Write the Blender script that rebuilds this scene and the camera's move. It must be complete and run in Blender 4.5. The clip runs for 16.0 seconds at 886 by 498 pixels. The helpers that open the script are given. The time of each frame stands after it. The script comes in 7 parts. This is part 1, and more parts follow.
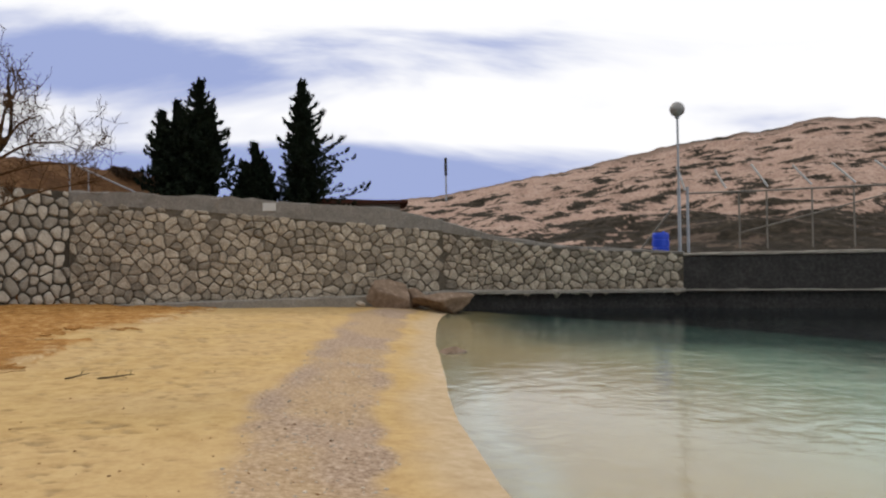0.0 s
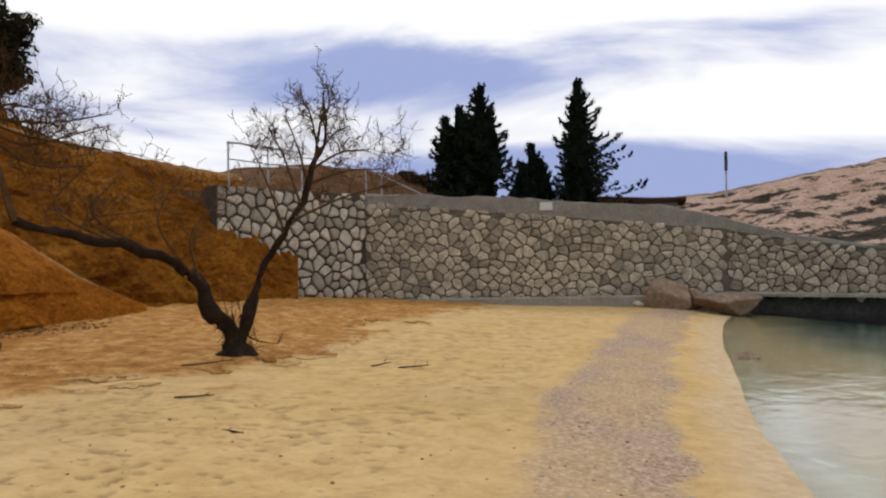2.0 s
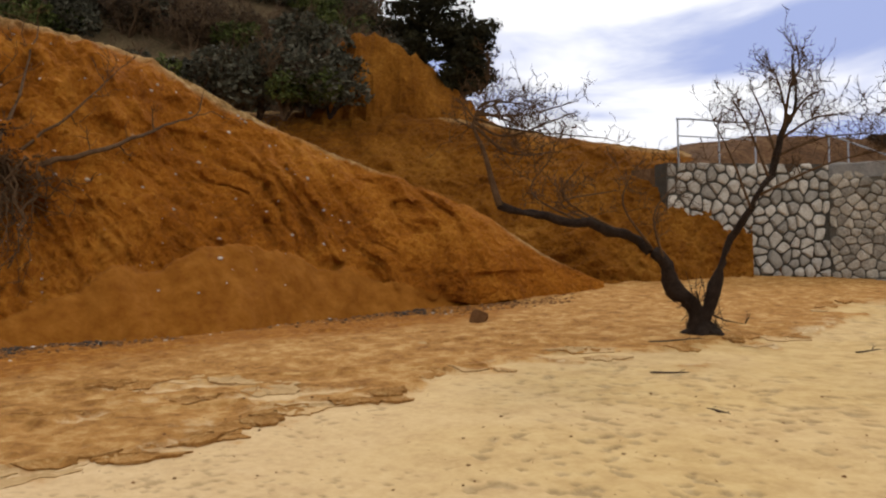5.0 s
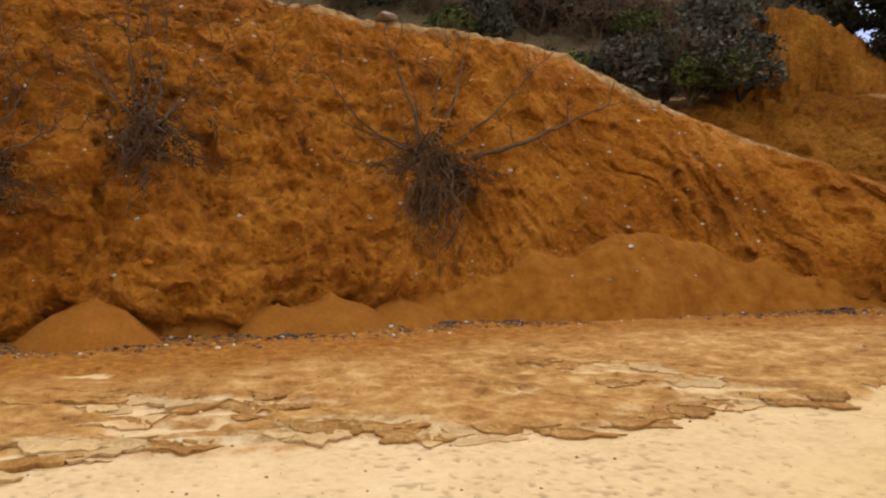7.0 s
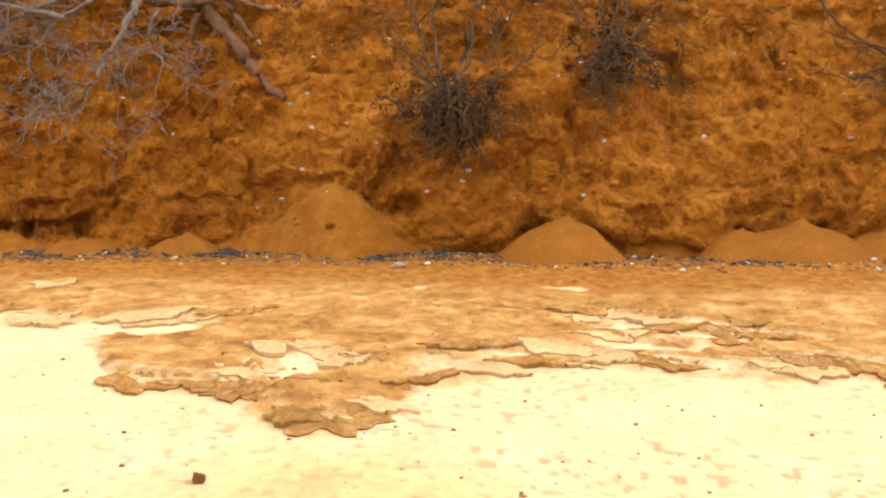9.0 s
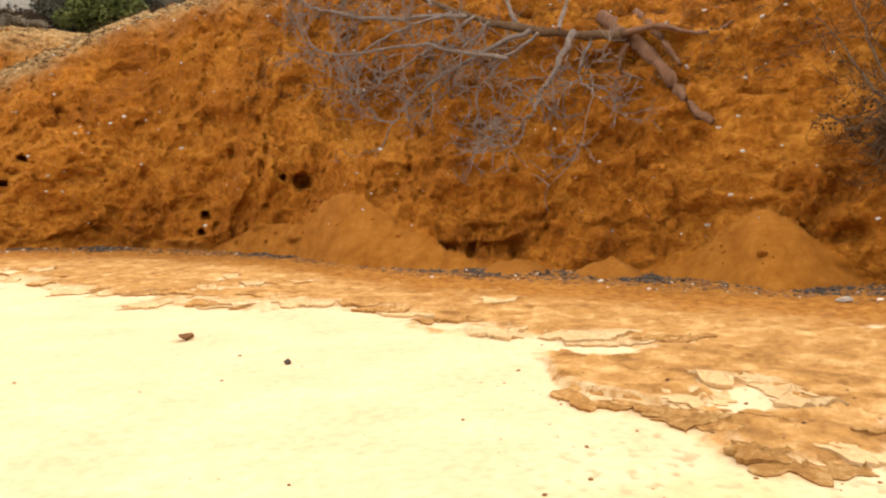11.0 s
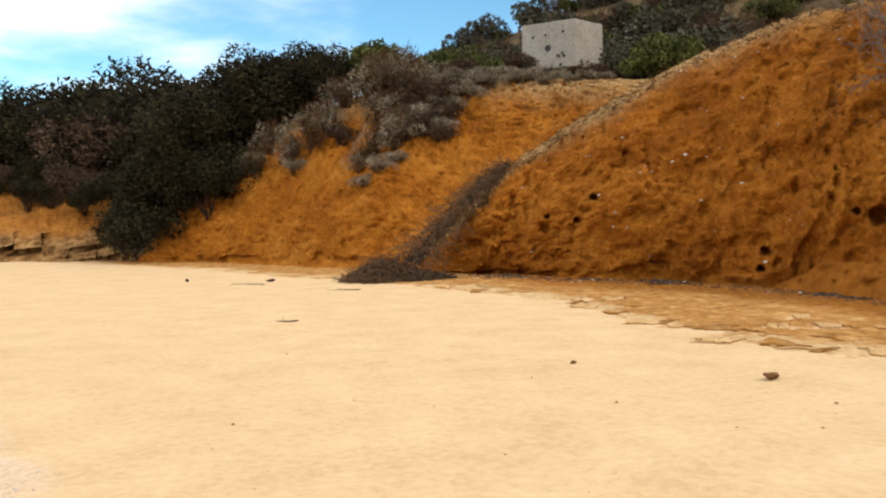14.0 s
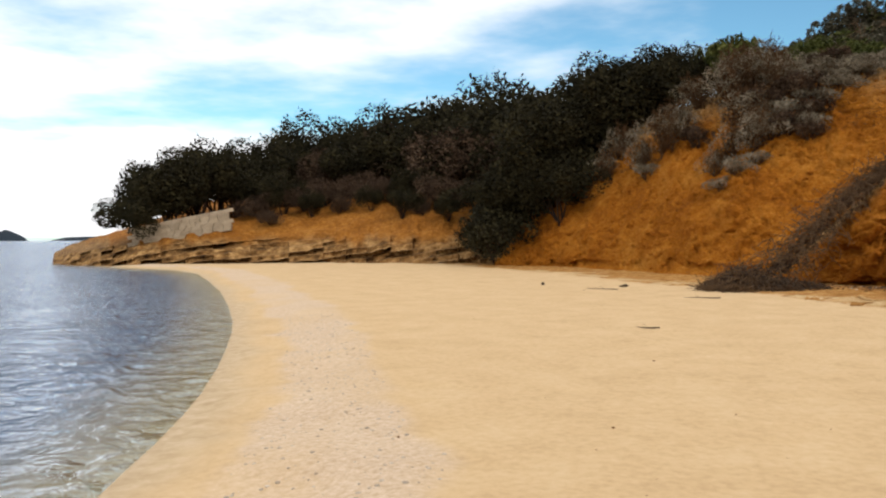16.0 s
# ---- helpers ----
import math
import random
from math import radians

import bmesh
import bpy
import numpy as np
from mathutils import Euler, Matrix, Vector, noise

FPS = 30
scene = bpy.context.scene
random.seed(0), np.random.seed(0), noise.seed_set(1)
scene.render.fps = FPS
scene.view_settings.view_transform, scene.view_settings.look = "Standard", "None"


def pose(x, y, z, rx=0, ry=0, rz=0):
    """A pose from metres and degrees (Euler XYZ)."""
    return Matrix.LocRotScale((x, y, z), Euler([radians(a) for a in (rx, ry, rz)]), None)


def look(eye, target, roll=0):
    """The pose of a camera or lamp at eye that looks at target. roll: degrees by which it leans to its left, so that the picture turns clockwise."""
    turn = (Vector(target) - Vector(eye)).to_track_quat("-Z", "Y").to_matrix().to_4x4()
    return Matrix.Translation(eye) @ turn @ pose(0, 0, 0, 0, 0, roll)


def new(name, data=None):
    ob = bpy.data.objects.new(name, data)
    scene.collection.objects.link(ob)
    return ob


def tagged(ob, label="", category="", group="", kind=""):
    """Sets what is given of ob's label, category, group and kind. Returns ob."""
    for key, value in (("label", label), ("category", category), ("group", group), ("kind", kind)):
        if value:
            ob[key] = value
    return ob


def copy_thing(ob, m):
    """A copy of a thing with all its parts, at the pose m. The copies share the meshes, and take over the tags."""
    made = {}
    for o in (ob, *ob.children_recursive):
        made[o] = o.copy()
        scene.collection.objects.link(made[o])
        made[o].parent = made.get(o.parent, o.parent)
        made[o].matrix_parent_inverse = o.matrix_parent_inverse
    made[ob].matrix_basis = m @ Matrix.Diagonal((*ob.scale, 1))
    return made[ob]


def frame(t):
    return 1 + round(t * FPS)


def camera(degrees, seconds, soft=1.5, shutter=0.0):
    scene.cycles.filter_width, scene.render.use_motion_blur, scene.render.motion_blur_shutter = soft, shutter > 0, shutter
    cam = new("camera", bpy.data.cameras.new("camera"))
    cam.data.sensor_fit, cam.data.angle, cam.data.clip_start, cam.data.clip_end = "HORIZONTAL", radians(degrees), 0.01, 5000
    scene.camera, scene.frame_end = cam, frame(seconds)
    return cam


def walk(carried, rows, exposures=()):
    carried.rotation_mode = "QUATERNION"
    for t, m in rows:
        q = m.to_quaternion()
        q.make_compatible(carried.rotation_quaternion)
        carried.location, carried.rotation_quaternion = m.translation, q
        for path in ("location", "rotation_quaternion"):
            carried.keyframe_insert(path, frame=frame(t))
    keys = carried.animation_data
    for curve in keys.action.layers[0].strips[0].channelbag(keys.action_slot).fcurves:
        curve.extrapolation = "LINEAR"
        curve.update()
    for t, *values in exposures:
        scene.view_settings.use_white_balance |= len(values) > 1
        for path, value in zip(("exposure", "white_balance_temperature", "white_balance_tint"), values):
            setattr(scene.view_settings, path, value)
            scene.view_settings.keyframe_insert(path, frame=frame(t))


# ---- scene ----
import functools

# ---- camera and its walk ----
EYE, ARM = 1.6, 0.76
cam = camera(57.0, 16.0, soft=2.2)
WALK = [  # seconds, turn to the left, pitch, roll
    (0, 0.00, 0.57, -1.09), (0.5, 5.01, 0.27, -1.13), (1, 10.29, 0.70, -1.17), (1.5, 15.09, 0.86, -1.01),
    (2, 18.70, 0.80, -0.78), (2.5, 22.50, 1.29, -0.97), (3, 27.72, 1.22, -1.07), (3.2, 29.51, 1.18, -1.17),
    (5.3, 52.50, -0.48, -1.48), (5.5, 55.12, -0.69, -1.45), (6, 62.17, -0.59, -1.03), (6.5, 68.94, -0.48, -0.75),
    (7, 75.72, -0.48, -0.29), (7.5, 82.04, -1.49, 0.13), (8, 90.04, -4.39, 0.18), (8.5, 98.23, -5.61, 0.00),
    (9, 105.72, -5.87, -0.04), (9.5, 112.01, -5.91, -0.12), (10, 119.63, -5.37, -0.19), (10.2, 122.73, -5.20, -0.26),
    (12.3, 148.23, -1.97, -0.74), (12.5, 150.60, -1.92, -0.85), (13, 156.44, -1.74, -0.97), (13.5, 163.08, -1.37, -0.58),
    (14, 169.90, -1.17, -0.37), (14.5, 177.02, -1.19, -0.26), (15, 182.95, -1.19, -0.36), (15.5, 188.40, -0.93, -0.18),
    (16, 193.65, -0.70, -0.10)]


def bearing(az):
    return Vector((-math.sin(radians(az)), math.cos(radians(az)), 0))


def stand(turn):
    """Where the eye is, held at arm's length, when turned so far to the left."""
    return bearing(turn) * ARM + Vector((0, 0, EYE))


def row(t, turn, pitch, roll):
    eye = stand(turn)
    ahead = bearing(turn) * math.cos(radians(pitch)) + Vector((0, 0, math.sin(radians(pitch))))
    return t, look(eye, eye + ahead * 10, roll)


EXPOSURES = [(0.0, -1.02), (3.0, -1.02), (5.5, -0.74), (7.0, -0.40), (8.0, 0.02), (8.5, 0.27), (10.0, 0.37), (12.5, 0.10), (13.5, -0.14), (14.5, -0.50), (16.0, -0.70)]
walk(cam, [row(*r) for r in WALK], EXPOSURES)


def spot(turn, az, el, d):
    """The place at a distance d along the ground, at that bearing and height angle, from where one stands at a turn."""
    return stand(turn) + bearing(az) * d + Vector((0, 0, d * math.tan(radians(el))))


# ---- world, sun ----
SUN_AZ, SUN_EL = 48.0, 38.0
world = bpy.data.worlds.new("sky")
scene.world = world
world.use_nodes = True


def nodes_of(tree):
    tree.nodes.clear()

    def add(kind, **values):
        n = tree.nodes.new(kind)
        for key, value in values.items():
            if key in n.inputs:
                n.inputs[key].default_value = value
        return n
    return add


def link(tree, a, b):
    tree.links.new(a, b)


def sky_world():
    tree = world.node_tree
    add = nodes_of(tree)
    sky = add("ShaderNodeTexSky")
    sky.sky_type, sky.sun_disc = "NISHITA", False
    sky.sun_elevation, sky.sun_rotation = radians(SUN_EL), radians(-SUN_AZ)
    sky.air_density, sky.dust_density = 1.0, 0.6
    where = add("ShaderNodeTexCoord")
    split = add("ShaderNodeSeparateXYZ")
    link(tree, where.outputs["Generated"], split.inputs[0])

    def maths(op, a, b=None, c=None):
        n = add("ShaderNodeMath")
        n.operation = op
        for i, v in enumerate((a, b, c)):
            if v is None:
                continue
            if isinstance(v, (int, float)):
                n.inputs[i].default_value = v
            else:
                link(tree, v, n.inputs[i])
        return n.outputs[0]
    up = maths("ADD", maths("MAXIMUM", split.outputs[2], 0.0), 0.07)
    px, py = maths("DIVIDE", split.outputs[0], up), maths("DIVIDE", split.outputs[1], up)
    flat = add("ShaderNodeCombineXYZ")
    link(tree, px, flat.inputs[0]), link(tree, py, flat.inputs[1])
    # cover: closed to the north, broken to the south
    north = maths("MULTIPLY_ADD", split.outputs[1], 0.5, 0.5)
    big = add("ShaderNodeTexNoise", Scale=0.42, Detail=7.0, Roughness=0.55)
    link(tree, flat.outputs[0], big.inputs["Vector"])
    cover = add("ShaderNodeMapRange")
    cover.interpolation_type = "SMOOTHSTEP"
    haze = maths("MULTIPLY", maths("SUBTRACT", 1.0, maths("MINIMUM", maths("MULTIPLY", maths("MAXIMUM", split.outputs[2], 0.0), 7.0), 1.0)), 0.12)
    link(tree, maths("ADD", haze, maths("MULTIPLY_ADD", north, 0.30, big.outputs["Fac"])), cover.inputs[0])
    cover.inputs[1].default_value, cover.inputs[2].default_value = 0.39, 0.60
    shade = add("ShaderNodeTexNoise", Scale=1.0, Detail=7.0, Roughness=0.55, Distortion=0.5)
    drawn = add("ShaderNodeMapping")
    drawn.inputs["Scale"].default_value = (2.2, 2.2, 8.5)
    moved = add("ShaderNodeVectorMath")
    moved.operation = "ADD"
    moved.inputs[1].default_value = (7.3, 2.1, 4.0)
    link(tree, where.outputs["Generated"], moved.inputs[0]), link(tree, moved.outputs[0], drawn.inputs[0]), link(tree, drawn.outputs[0], shade.inputs["Vector"])
    dark = add("ShaderNodeMapRange")
    dark.interpolation_type = "SMOOTHSTEP"
    # one long heavy cloud over the wall
    across = maths("POWER", maths("ABSOLUTE", maths("DIVIDE", maths("ADD", split.outputs[0], 0.32), 0.52)), 2.0)
    upward = maths("POWER", maths("ABSOLUTE", maths("DIVIDE", maths("SUBTRACT", split.outputs[2], 0.232), 0.062)), 2.0)
    heavy = maths("MULTIPLY", maths("MAXIMUM", maths("SUBTRACT", 1.0, maths("ADD", across, upward)), 0.0), maths("GREATER_THAN", split.outputs[1], 0.0))
    side = maths("POWER", maths("ABSOLUTE", maths("DIVIDE", maths("ADD", split.outputs[0], 0.12), 0.45)), 2.0)
    low = maths("POWER", maths("ABSOLUTE", maths("DIVIDE", maths("SUBTRACT", split.outputs[2], 0.10), 0.045)), 2.0)
    band = maths("MULTIPLY", maths("MAXIMUM", maths("SUBTRACT", 1.0, maths("ADD", side, low)), 0.0), maths("GREATER_THAN", split.outputs[1], 0.0))
    heavy = maths("ADD", heavy, maths("MULTIPLY", band, 1.35))
    gloom = maths("MULTIPLY_ADD", maths("MULTIPLY", heavy, maths("MULTIPLY_ADD", big.outputs["Fac"], 1.6, 0.1)), 0.32, maths("MULTIPLY_ADD", north, 0.06, shade.outputs["Fac"]))
    link(tree, maths("ADD", maths("MULTIPLY", split.outputs[0], -0.10), gloom), dark.inputs[0])
    dark.inputs[1].default_value, dark.inputs[2].default_value = 0.58, 0.86
    cloud = add("ShaderNodeMix")
    cloud.data_type = "RGBA"
    link(tree, dark.outputs[0], cloud.inputs[0])
    cloud.inputs[6].default_value, cloud.inputs[7].default_value = (33.0, 33.0, 33.6, 1), (11.5, 13.8, 23.0, 1)
    clear = add("ShaderNodeVectorMath")
    clear.operation = "MULTIPLY"
    clear.inputs[1].default_value = (2.6, 3.9, 4.1)
    link(tree, sky.outputs[0], clear.inputs[0])
    mixed = add("ShaderNodeMix")
    mixed.data_type = "RGBA"
    link(tree, cover.outputs[0], mixed.inputs[0])
    link(tree, clear.outputs[0], mixed.inputs[6]), link(tree, cloud.outputs[2], mixed.inputs[7])
    back = add("ShaderNodeBackground", Strength=0.062)
    link(tree, mixed.outputs[2], back.inputs[0])
    out = add("ShaderNodeOutputWorld")
    link(tree, back.outputs[0], out.inputs[0])


sky_world()
sun = new("sun", bpy.data.lights.new("sun", "SUN"))
sun.data.energy, sun.data.angle, sun.data.color = 1.9, radians(9), (1.0, 0.90, 0.77)
toward = bearing(SUN_AZ) * math.cos(radians(SUN_EL)) + Vector((0, 0, math.sin(radians(SUN_EL))))
sun.matrix_world = look(toward * 80, (0, 0, 0))


# ---- materials ----
def surface(name, tones, scale=4.0, rough=0.85, bump=0.3, bump_scale=None, spread=0.5, fine=8.0, rougher="", random_tone=0.0, island_tone=0.0, extra=None):
    """A mottled surface: three tones mixed by noise at two scales, with relief. tones: dark, middle, light."""
    m = bpy.data.materials.new(name)
    m.use_nodes = True
    tree = m.node_tree
    add = nodes_of(tree)
    out = add("ShaderNodeOutputMaterial")
    bsdf = add("ShaderNodeBsdfPrincipled", Roughness=rough)
    bsdf.inputs["Specular IOR Level"].default_value = 0.08 if rough > 0.6 else 0.5
    where = add("ShaderNodeTexCoord")
    n1 = add("ShaderNodeTexNoise", Scale=scale, Detail=5.0, Roughness=0.6)
    n2 = add("ShaderNodeTexNoise", Scale=scale * fine, Detail=4.0, Roughness=0.65)
    for n in (n1, n2):
        link(tree, where.outputs["Object"], n.inputs["Vector"])
    ramp = add("ShaderNodeValToRGB")
    lo, hi = 0.5 - spread / 2, 0.5 + spread / 2
    ramp.color_ramp.elements[0].position, ramp.color_ramp.elements[1].position = lo, hi
    mid = ramp.color_ramp.elements.new(0.5)
    for e, c in zip((ramp.color_ramp.elements[0], mid, ramp.color_ramp.elements[2]), tones):
        e.color = (*c, 1)
    blend = add("ShaderNodeMath")
    blend.operation = "MULTIPLY_ADD"
    link(tree, n2.outputs["Fac"], blend.inputs[0])
    blend.inputs[1].default_value = 0.55
    half = add("ShaderNodeMath")
    half.operation = "MULTIPLY"
    link(tree, n1.outputs["Fac"], half.inputs[0])
    half.inputs[1].default_value = 0.45
    link(tree, half.outputs[0], blend.inputs[2])
    link(tree, blend.outputs[0], ramp.inputs[0])
    colour = ramp.outputs[0]
    if random_tone or island_tone:
        info = add("ShaderNodeObjectInfo") if random_tone else add("ShaderNodeNewGeometry")
        source = info.outputs["Random"] if random_tone else info.outputs["Random Per Island"]
        span = add("ShaderNodeMapRange")
        link(tree, source, span.inputs[0])
        amount = random_tone or island_tone
        span.inputs[3].default_value, span.inputs[4].default_value = 1 - amount, 1 + amount
        tint = add("ShaderNodeHueSaturation")
        link(tree, colour, tint.inputs["Color"]), link(tree, span.outputs[0], tint.inputs["Value"])
        colour = tint.outputs[0]
    if extra:
        colour = extra(tree, add, colour, bsdf)
    link(tree, colour, bsdf.inputs["Base Color"])
    if bump:
        n3 = add("ShaderNodeTexNoise", Scale=bump_scale or scale * fine * 1.5, Detail=6.0, Roughness=0.7)
        link(tree, where.outputs["Object"], n3.inputs["Vector"])
        relief = add("ShaderNodeBump", Strength=bump, Distance=0.05)
        link(tree, n3.outputs["Fac"], relief.inputs["Height"])
        link(tree, relief.outputs[0], bsdf.inputs["Normal"])
        if rougher:
            # coarser relief where the mesh's attribute of that name says so
            share, strong = add("ShaderNodeAttribute"), add("ShaderNodeMapRange")
            share.attribute_name = rougher
            link(tree, share.outputs["Fac"], strong.inputs[0])
            strong.inputs[1].default_value, strong.inputs[2].default_value = 0.4, 0.7
            strong.inputs[3].default_value, strong.inputs[4].default_value = 0.0, 0.5
            n4 = add("ShaderNodeTexNoise", Scale=9.0, Detail=7.0, Roughness=0.72, Distortion=0.6)
            link(tree, where.outputs["Object"], n4.inputs["Vector"])
            coarse = add("ShaderNodeBump", Distance=0.07)
            link(tree, n4.outputs["Fac"], coarse.inputs["Height"]), link(tree, strong.outputs[0], coarse.inputs["Strength"])
            link(tree, relief.outputs[0], coarse.inputs["Normal"]), link(tree, coarse.outputs[0], bsdf.inputs["Normal"])
    link(tree, bsdf.outputs[0], out.inputs[0])
    return m


def zone(tree, add, colour, name, tones, scale, spread=0.4, ragged=None):
    """Over the colour, another mottled one where the mesh's attribute of that name says so. ragged: scale, reach and width of an uneven edge."""
    at = add("ShaderNodeAttribute")
    at.attribute_name = name
    where = add("ShaderNodeTexCoord")
    n = add("ShaderNodeTexNoise", Scale=scale, Detail=6.0, Roughness=0.7)
    link(tree, where.outputs["Object"], n.inputs["Vector"])
    ramp = add("ShaderNodeValToRGB")
    ramp.color_ramp.elements[0].position, ramp.color_ramp.elements[1].position = 0.5 - spread / 2, 0.5 + spread / 2
    mid = ramp.color_ramp.elements.new(0.5)
    for e, c in zip((ramp.color_ramp.elements[0], mid, ramp.color_ramp.elements[2]), tones):
        e.color = (*c, 1)
    link(tree, n.outputs["Fac"], ramp.inputs[0])
    mix = add("ShaderNodeMix")
    mix.data_type = "RGBA"
    share = at.outputs["Fac"]
    if ragged:
        tear = add("ShaderNodeTexNoise", Scale=ragged[0], Detail=7.0, Roughness=0.68)
        link(tree, where.outputs["Object"], tear.inputs["Vector"])
        shift = add("ShaderNodeMath")
        shift.operation = "MULTIPLY_ADD"
        link(tree, tear.outputs["Fac"], shift.inputs[0]), link(tree, share, shift.inputs[2])
        shift.inputs[1].default_value = ragged[1]
        cut = add("ShaderNodeMapRange")
        cut.interpolation_type = "SMOOTHSTEP"
        middle = 0.5 + ragged[1] / 2
        cut.inputs[1].default_value, cut.inputs[2].default_value = middle - ragged[2], middle + ragged[2]
        link(tree, shift.outputs[0], cut.inputs[0])
        share = cut.outputs[0]
    link(tree, share, mix.inputs[0]), link(tree, colour, mix.inputs[6]), link(tree, ramp.outputs[0], mix.inputs[7])
    return mix.outputs[2]


def ground_zones(tree, add, colour, bsdf):
    colour = zone(tree, add, colour, "stain", ((0.38, 0.235, 0.085), (0.51, 0.34, 0.135), (0.60, 0.425, 0.19)), 3.0)
    colour = zone(tree, add, colour, "clay", ((0.21, 0.092, 0.022), (0.37, 0.180, 0.049), (0.53, 0.32, 0.12)), 3.2, 0.34, (6.0, 1.8, 0.3))
    colour = zone(tree, add, colour, "bleach", ((0.40, 0.25, 0.105), (0.52, 0.355, 0.175), (0.62, 0.47, 0.28)), 6.0, 0.36, (7.0, 1.4, 0.25))
    colour = zone(tree, add, colour, "ochre", ((0.15, 0.050, 0.007), (0.265, 0.100, 0.014), (0.39, 0.175, 0.035)), 7.0, 0.4, (2.6, 1.0, 0.3))
    colour = zone(tree, add, colour, "gravel", ((0.20, 0.135, 0.092), (0.37, 0.265, 0.185), (0.55, 0.425, 0.325)), 18.0, 0.3)
    colour = zone(tree, add, colour, "shell", ((0.40, 0.29, 0.205), (0.57, 0.45, 0.35), (0.72, 0.61, 0.51)), 18.0, 0.3)
    # darker tone in the hollows, in place of shade the soft sun leaves out
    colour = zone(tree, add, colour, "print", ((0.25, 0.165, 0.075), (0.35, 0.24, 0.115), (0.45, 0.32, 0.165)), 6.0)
    colour = zone(tree, add, colour, "wet", ((0.42, 0.30, 0.17), (0.51, 0.38, 0.23), (0.60, 0.46, 0.31)), 5.0)
    colour = zone(tree, add, colour, "swash", ((0.50, 0.40, 0.30), (0.66, 0.56, 0.45), (0.78, 0.70, 0.60)), 6.0, 0.4)
    # bed tints: teal for water depth, dark quay reflection, blue sky reflection
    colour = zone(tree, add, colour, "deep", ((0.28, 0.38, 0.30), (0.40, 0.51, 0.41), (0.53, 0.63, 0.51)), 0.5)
    colour = zone(tree, add, colour, "quay_reflection", ((0.025, 0.05, 0.04), (0.055, 0.10, 0.08), (0.11, 0.17, 0.135)), 0.6)
    colour = zone(tree, add, colour, "sky_reflection", ((0.055, 0.085, 0.17), (0.095, 0.135, 0.25), (0.16, 0.20, 0.34)), 0.35)
    return colour


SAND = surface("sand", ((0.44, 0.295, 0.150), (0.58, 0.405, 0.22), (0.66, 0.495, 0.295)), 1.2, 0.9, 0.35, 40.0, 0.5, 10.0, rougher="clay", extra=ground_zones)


def bank_zones(tree, add, colour, bsdf):
    colour = zone(tree, add, colour, "fan", ((0.155, 0.048, 0.005), (0.215, 0.076, 0.009), (0.28, 0.110, 0.017)), 3.0)
    colour = zone(tree, add, colour, "crest", ((0.15, 0.080, 0.028), (0.34, 0.195, 0.072), (0.54, 0.36, 0.17)), 3.5)
    return colour


def clay_surface(name, tones, extra):
    """Dry eroded earth: broad patches of tone, clods each a little different, crumbly relief."""
    m = bpy.data.materials.new(name)
    m.use_nodes = True
    tree = m.node_tree
    add = nodes_of(tree)
    out = add("ShaderNodeOutputMaterial")
    bsdf = add("ShaderNodeBsdfPrincipled", Roughness=0.95)
    bsdf.inputs["Specular IOR Level"].default_value = 0.06
    where = add("ShaderNodeTexCoord")
    warp = add("ShaderNodeTexNoise", Scale=1.6, Detail=4.0, Roughness=0.6)
    link(tree, where.outputs["Object"], warp.inputs["Vector"])
    bent = add("ShaderNodeVectorMath")
    bent.operation = "MULTIPLY_ADD"
    link(tree, warp.outputs["Color"], bent.inputs[0]), link(tree, where.outputs["Object"], bent.inputs[2])
    bent.inputs[1].default_value = (0.5, 0.5, 0.5)
    broad = add("ShaderNodeTexNoise", Scale=0.55, Detail=6.0, Roughness=0.62)
    fine = add("ShaderNodeTexNoise", Scale=9.0, Detail=6.0, Roughness=0.72)
    clod, small = add("ShaderNodeTexVoronoi", Scale=3.4), add("ShaderNodeTexVoronoi", Scale=11.0)
    for n in (broad, fine, clod, small):
        link(tree, bent.outputs[0], n.inputs["Vector"])
    each = add("ShaderNodeSeparateColor")
    link(tree, small.outputs["Color"], each.inputs[0])

    def weigh(value, share, rest=None):
        n = add("ShaderNodeMath")
        n.operation = "MULTIPLY_ADD"
        link(tree, value, n.inputs[0])
        n.inputs[1].default_value = share
        n.inputs[2].default_value = 0.0
        if rest:
            link(tree, rest, n.inputs[2])
        return n.outputs[0]
    tone = weigh(broad.outputs["Fac"], 0.52, weigh(fine.outputs["Fac"], 0.40, weigh(each.outputs[0], 0.08)))
    ramp = add("ShaderNodeValToRGB")
    ramp.color_ramp.elements[0].position, ramp.color_ramp.elements[1].position = 0.34, 0.66
    mid = ramp.color_ramp.elements.new(0.5)
    for e, c in zip((ramp.color_ramp.elements[0], mid, ramp.color_ramp.elements[2]), tones):
        e.color = (*c, 1)
    link(tree, tone, ramp.inputs[0])
    link(tree, extra(tree, add, ramp.outputs[0], bsdf), bsdf.inputs["Base Color"])
    rough = add("ShaderNodeTexNoise", Scale=6.0, Detail=7.0, Roughness=0.7)
    link(tree, bent.outputs[0], rough.inputs["Vector"])
    # loose slides are smoother than the standing face
    slid, calm = add("ShaderNodeAttribute"), add("ShaderNodeMapRange")
    slid.attribute_name = "fan"
    link(tree, slid.outputs["Fac"], calm.inputs[0])
    calm.inputs[3].default_value, calm.inputs[4].default_value = 1.0, 0.22
    height = weigh(clod.outputs["Distance"], -1.0, weigh(small.outputs["Distance"], -0.55, weigh(rough.outputs["Fac"], 1.1)))
    bump = add("ShaderNodeBump", Distance=0.10)
    link(tree, calm.outputs[0], bump.inputs["Strength"])
    link(tree, height, bump.inputs["Height"]), link(tree, bump.outputs[0], bsdf.inputs["Normal"])
    link(tree, bsdf.outputs[0], out.inputs[0])
    return m


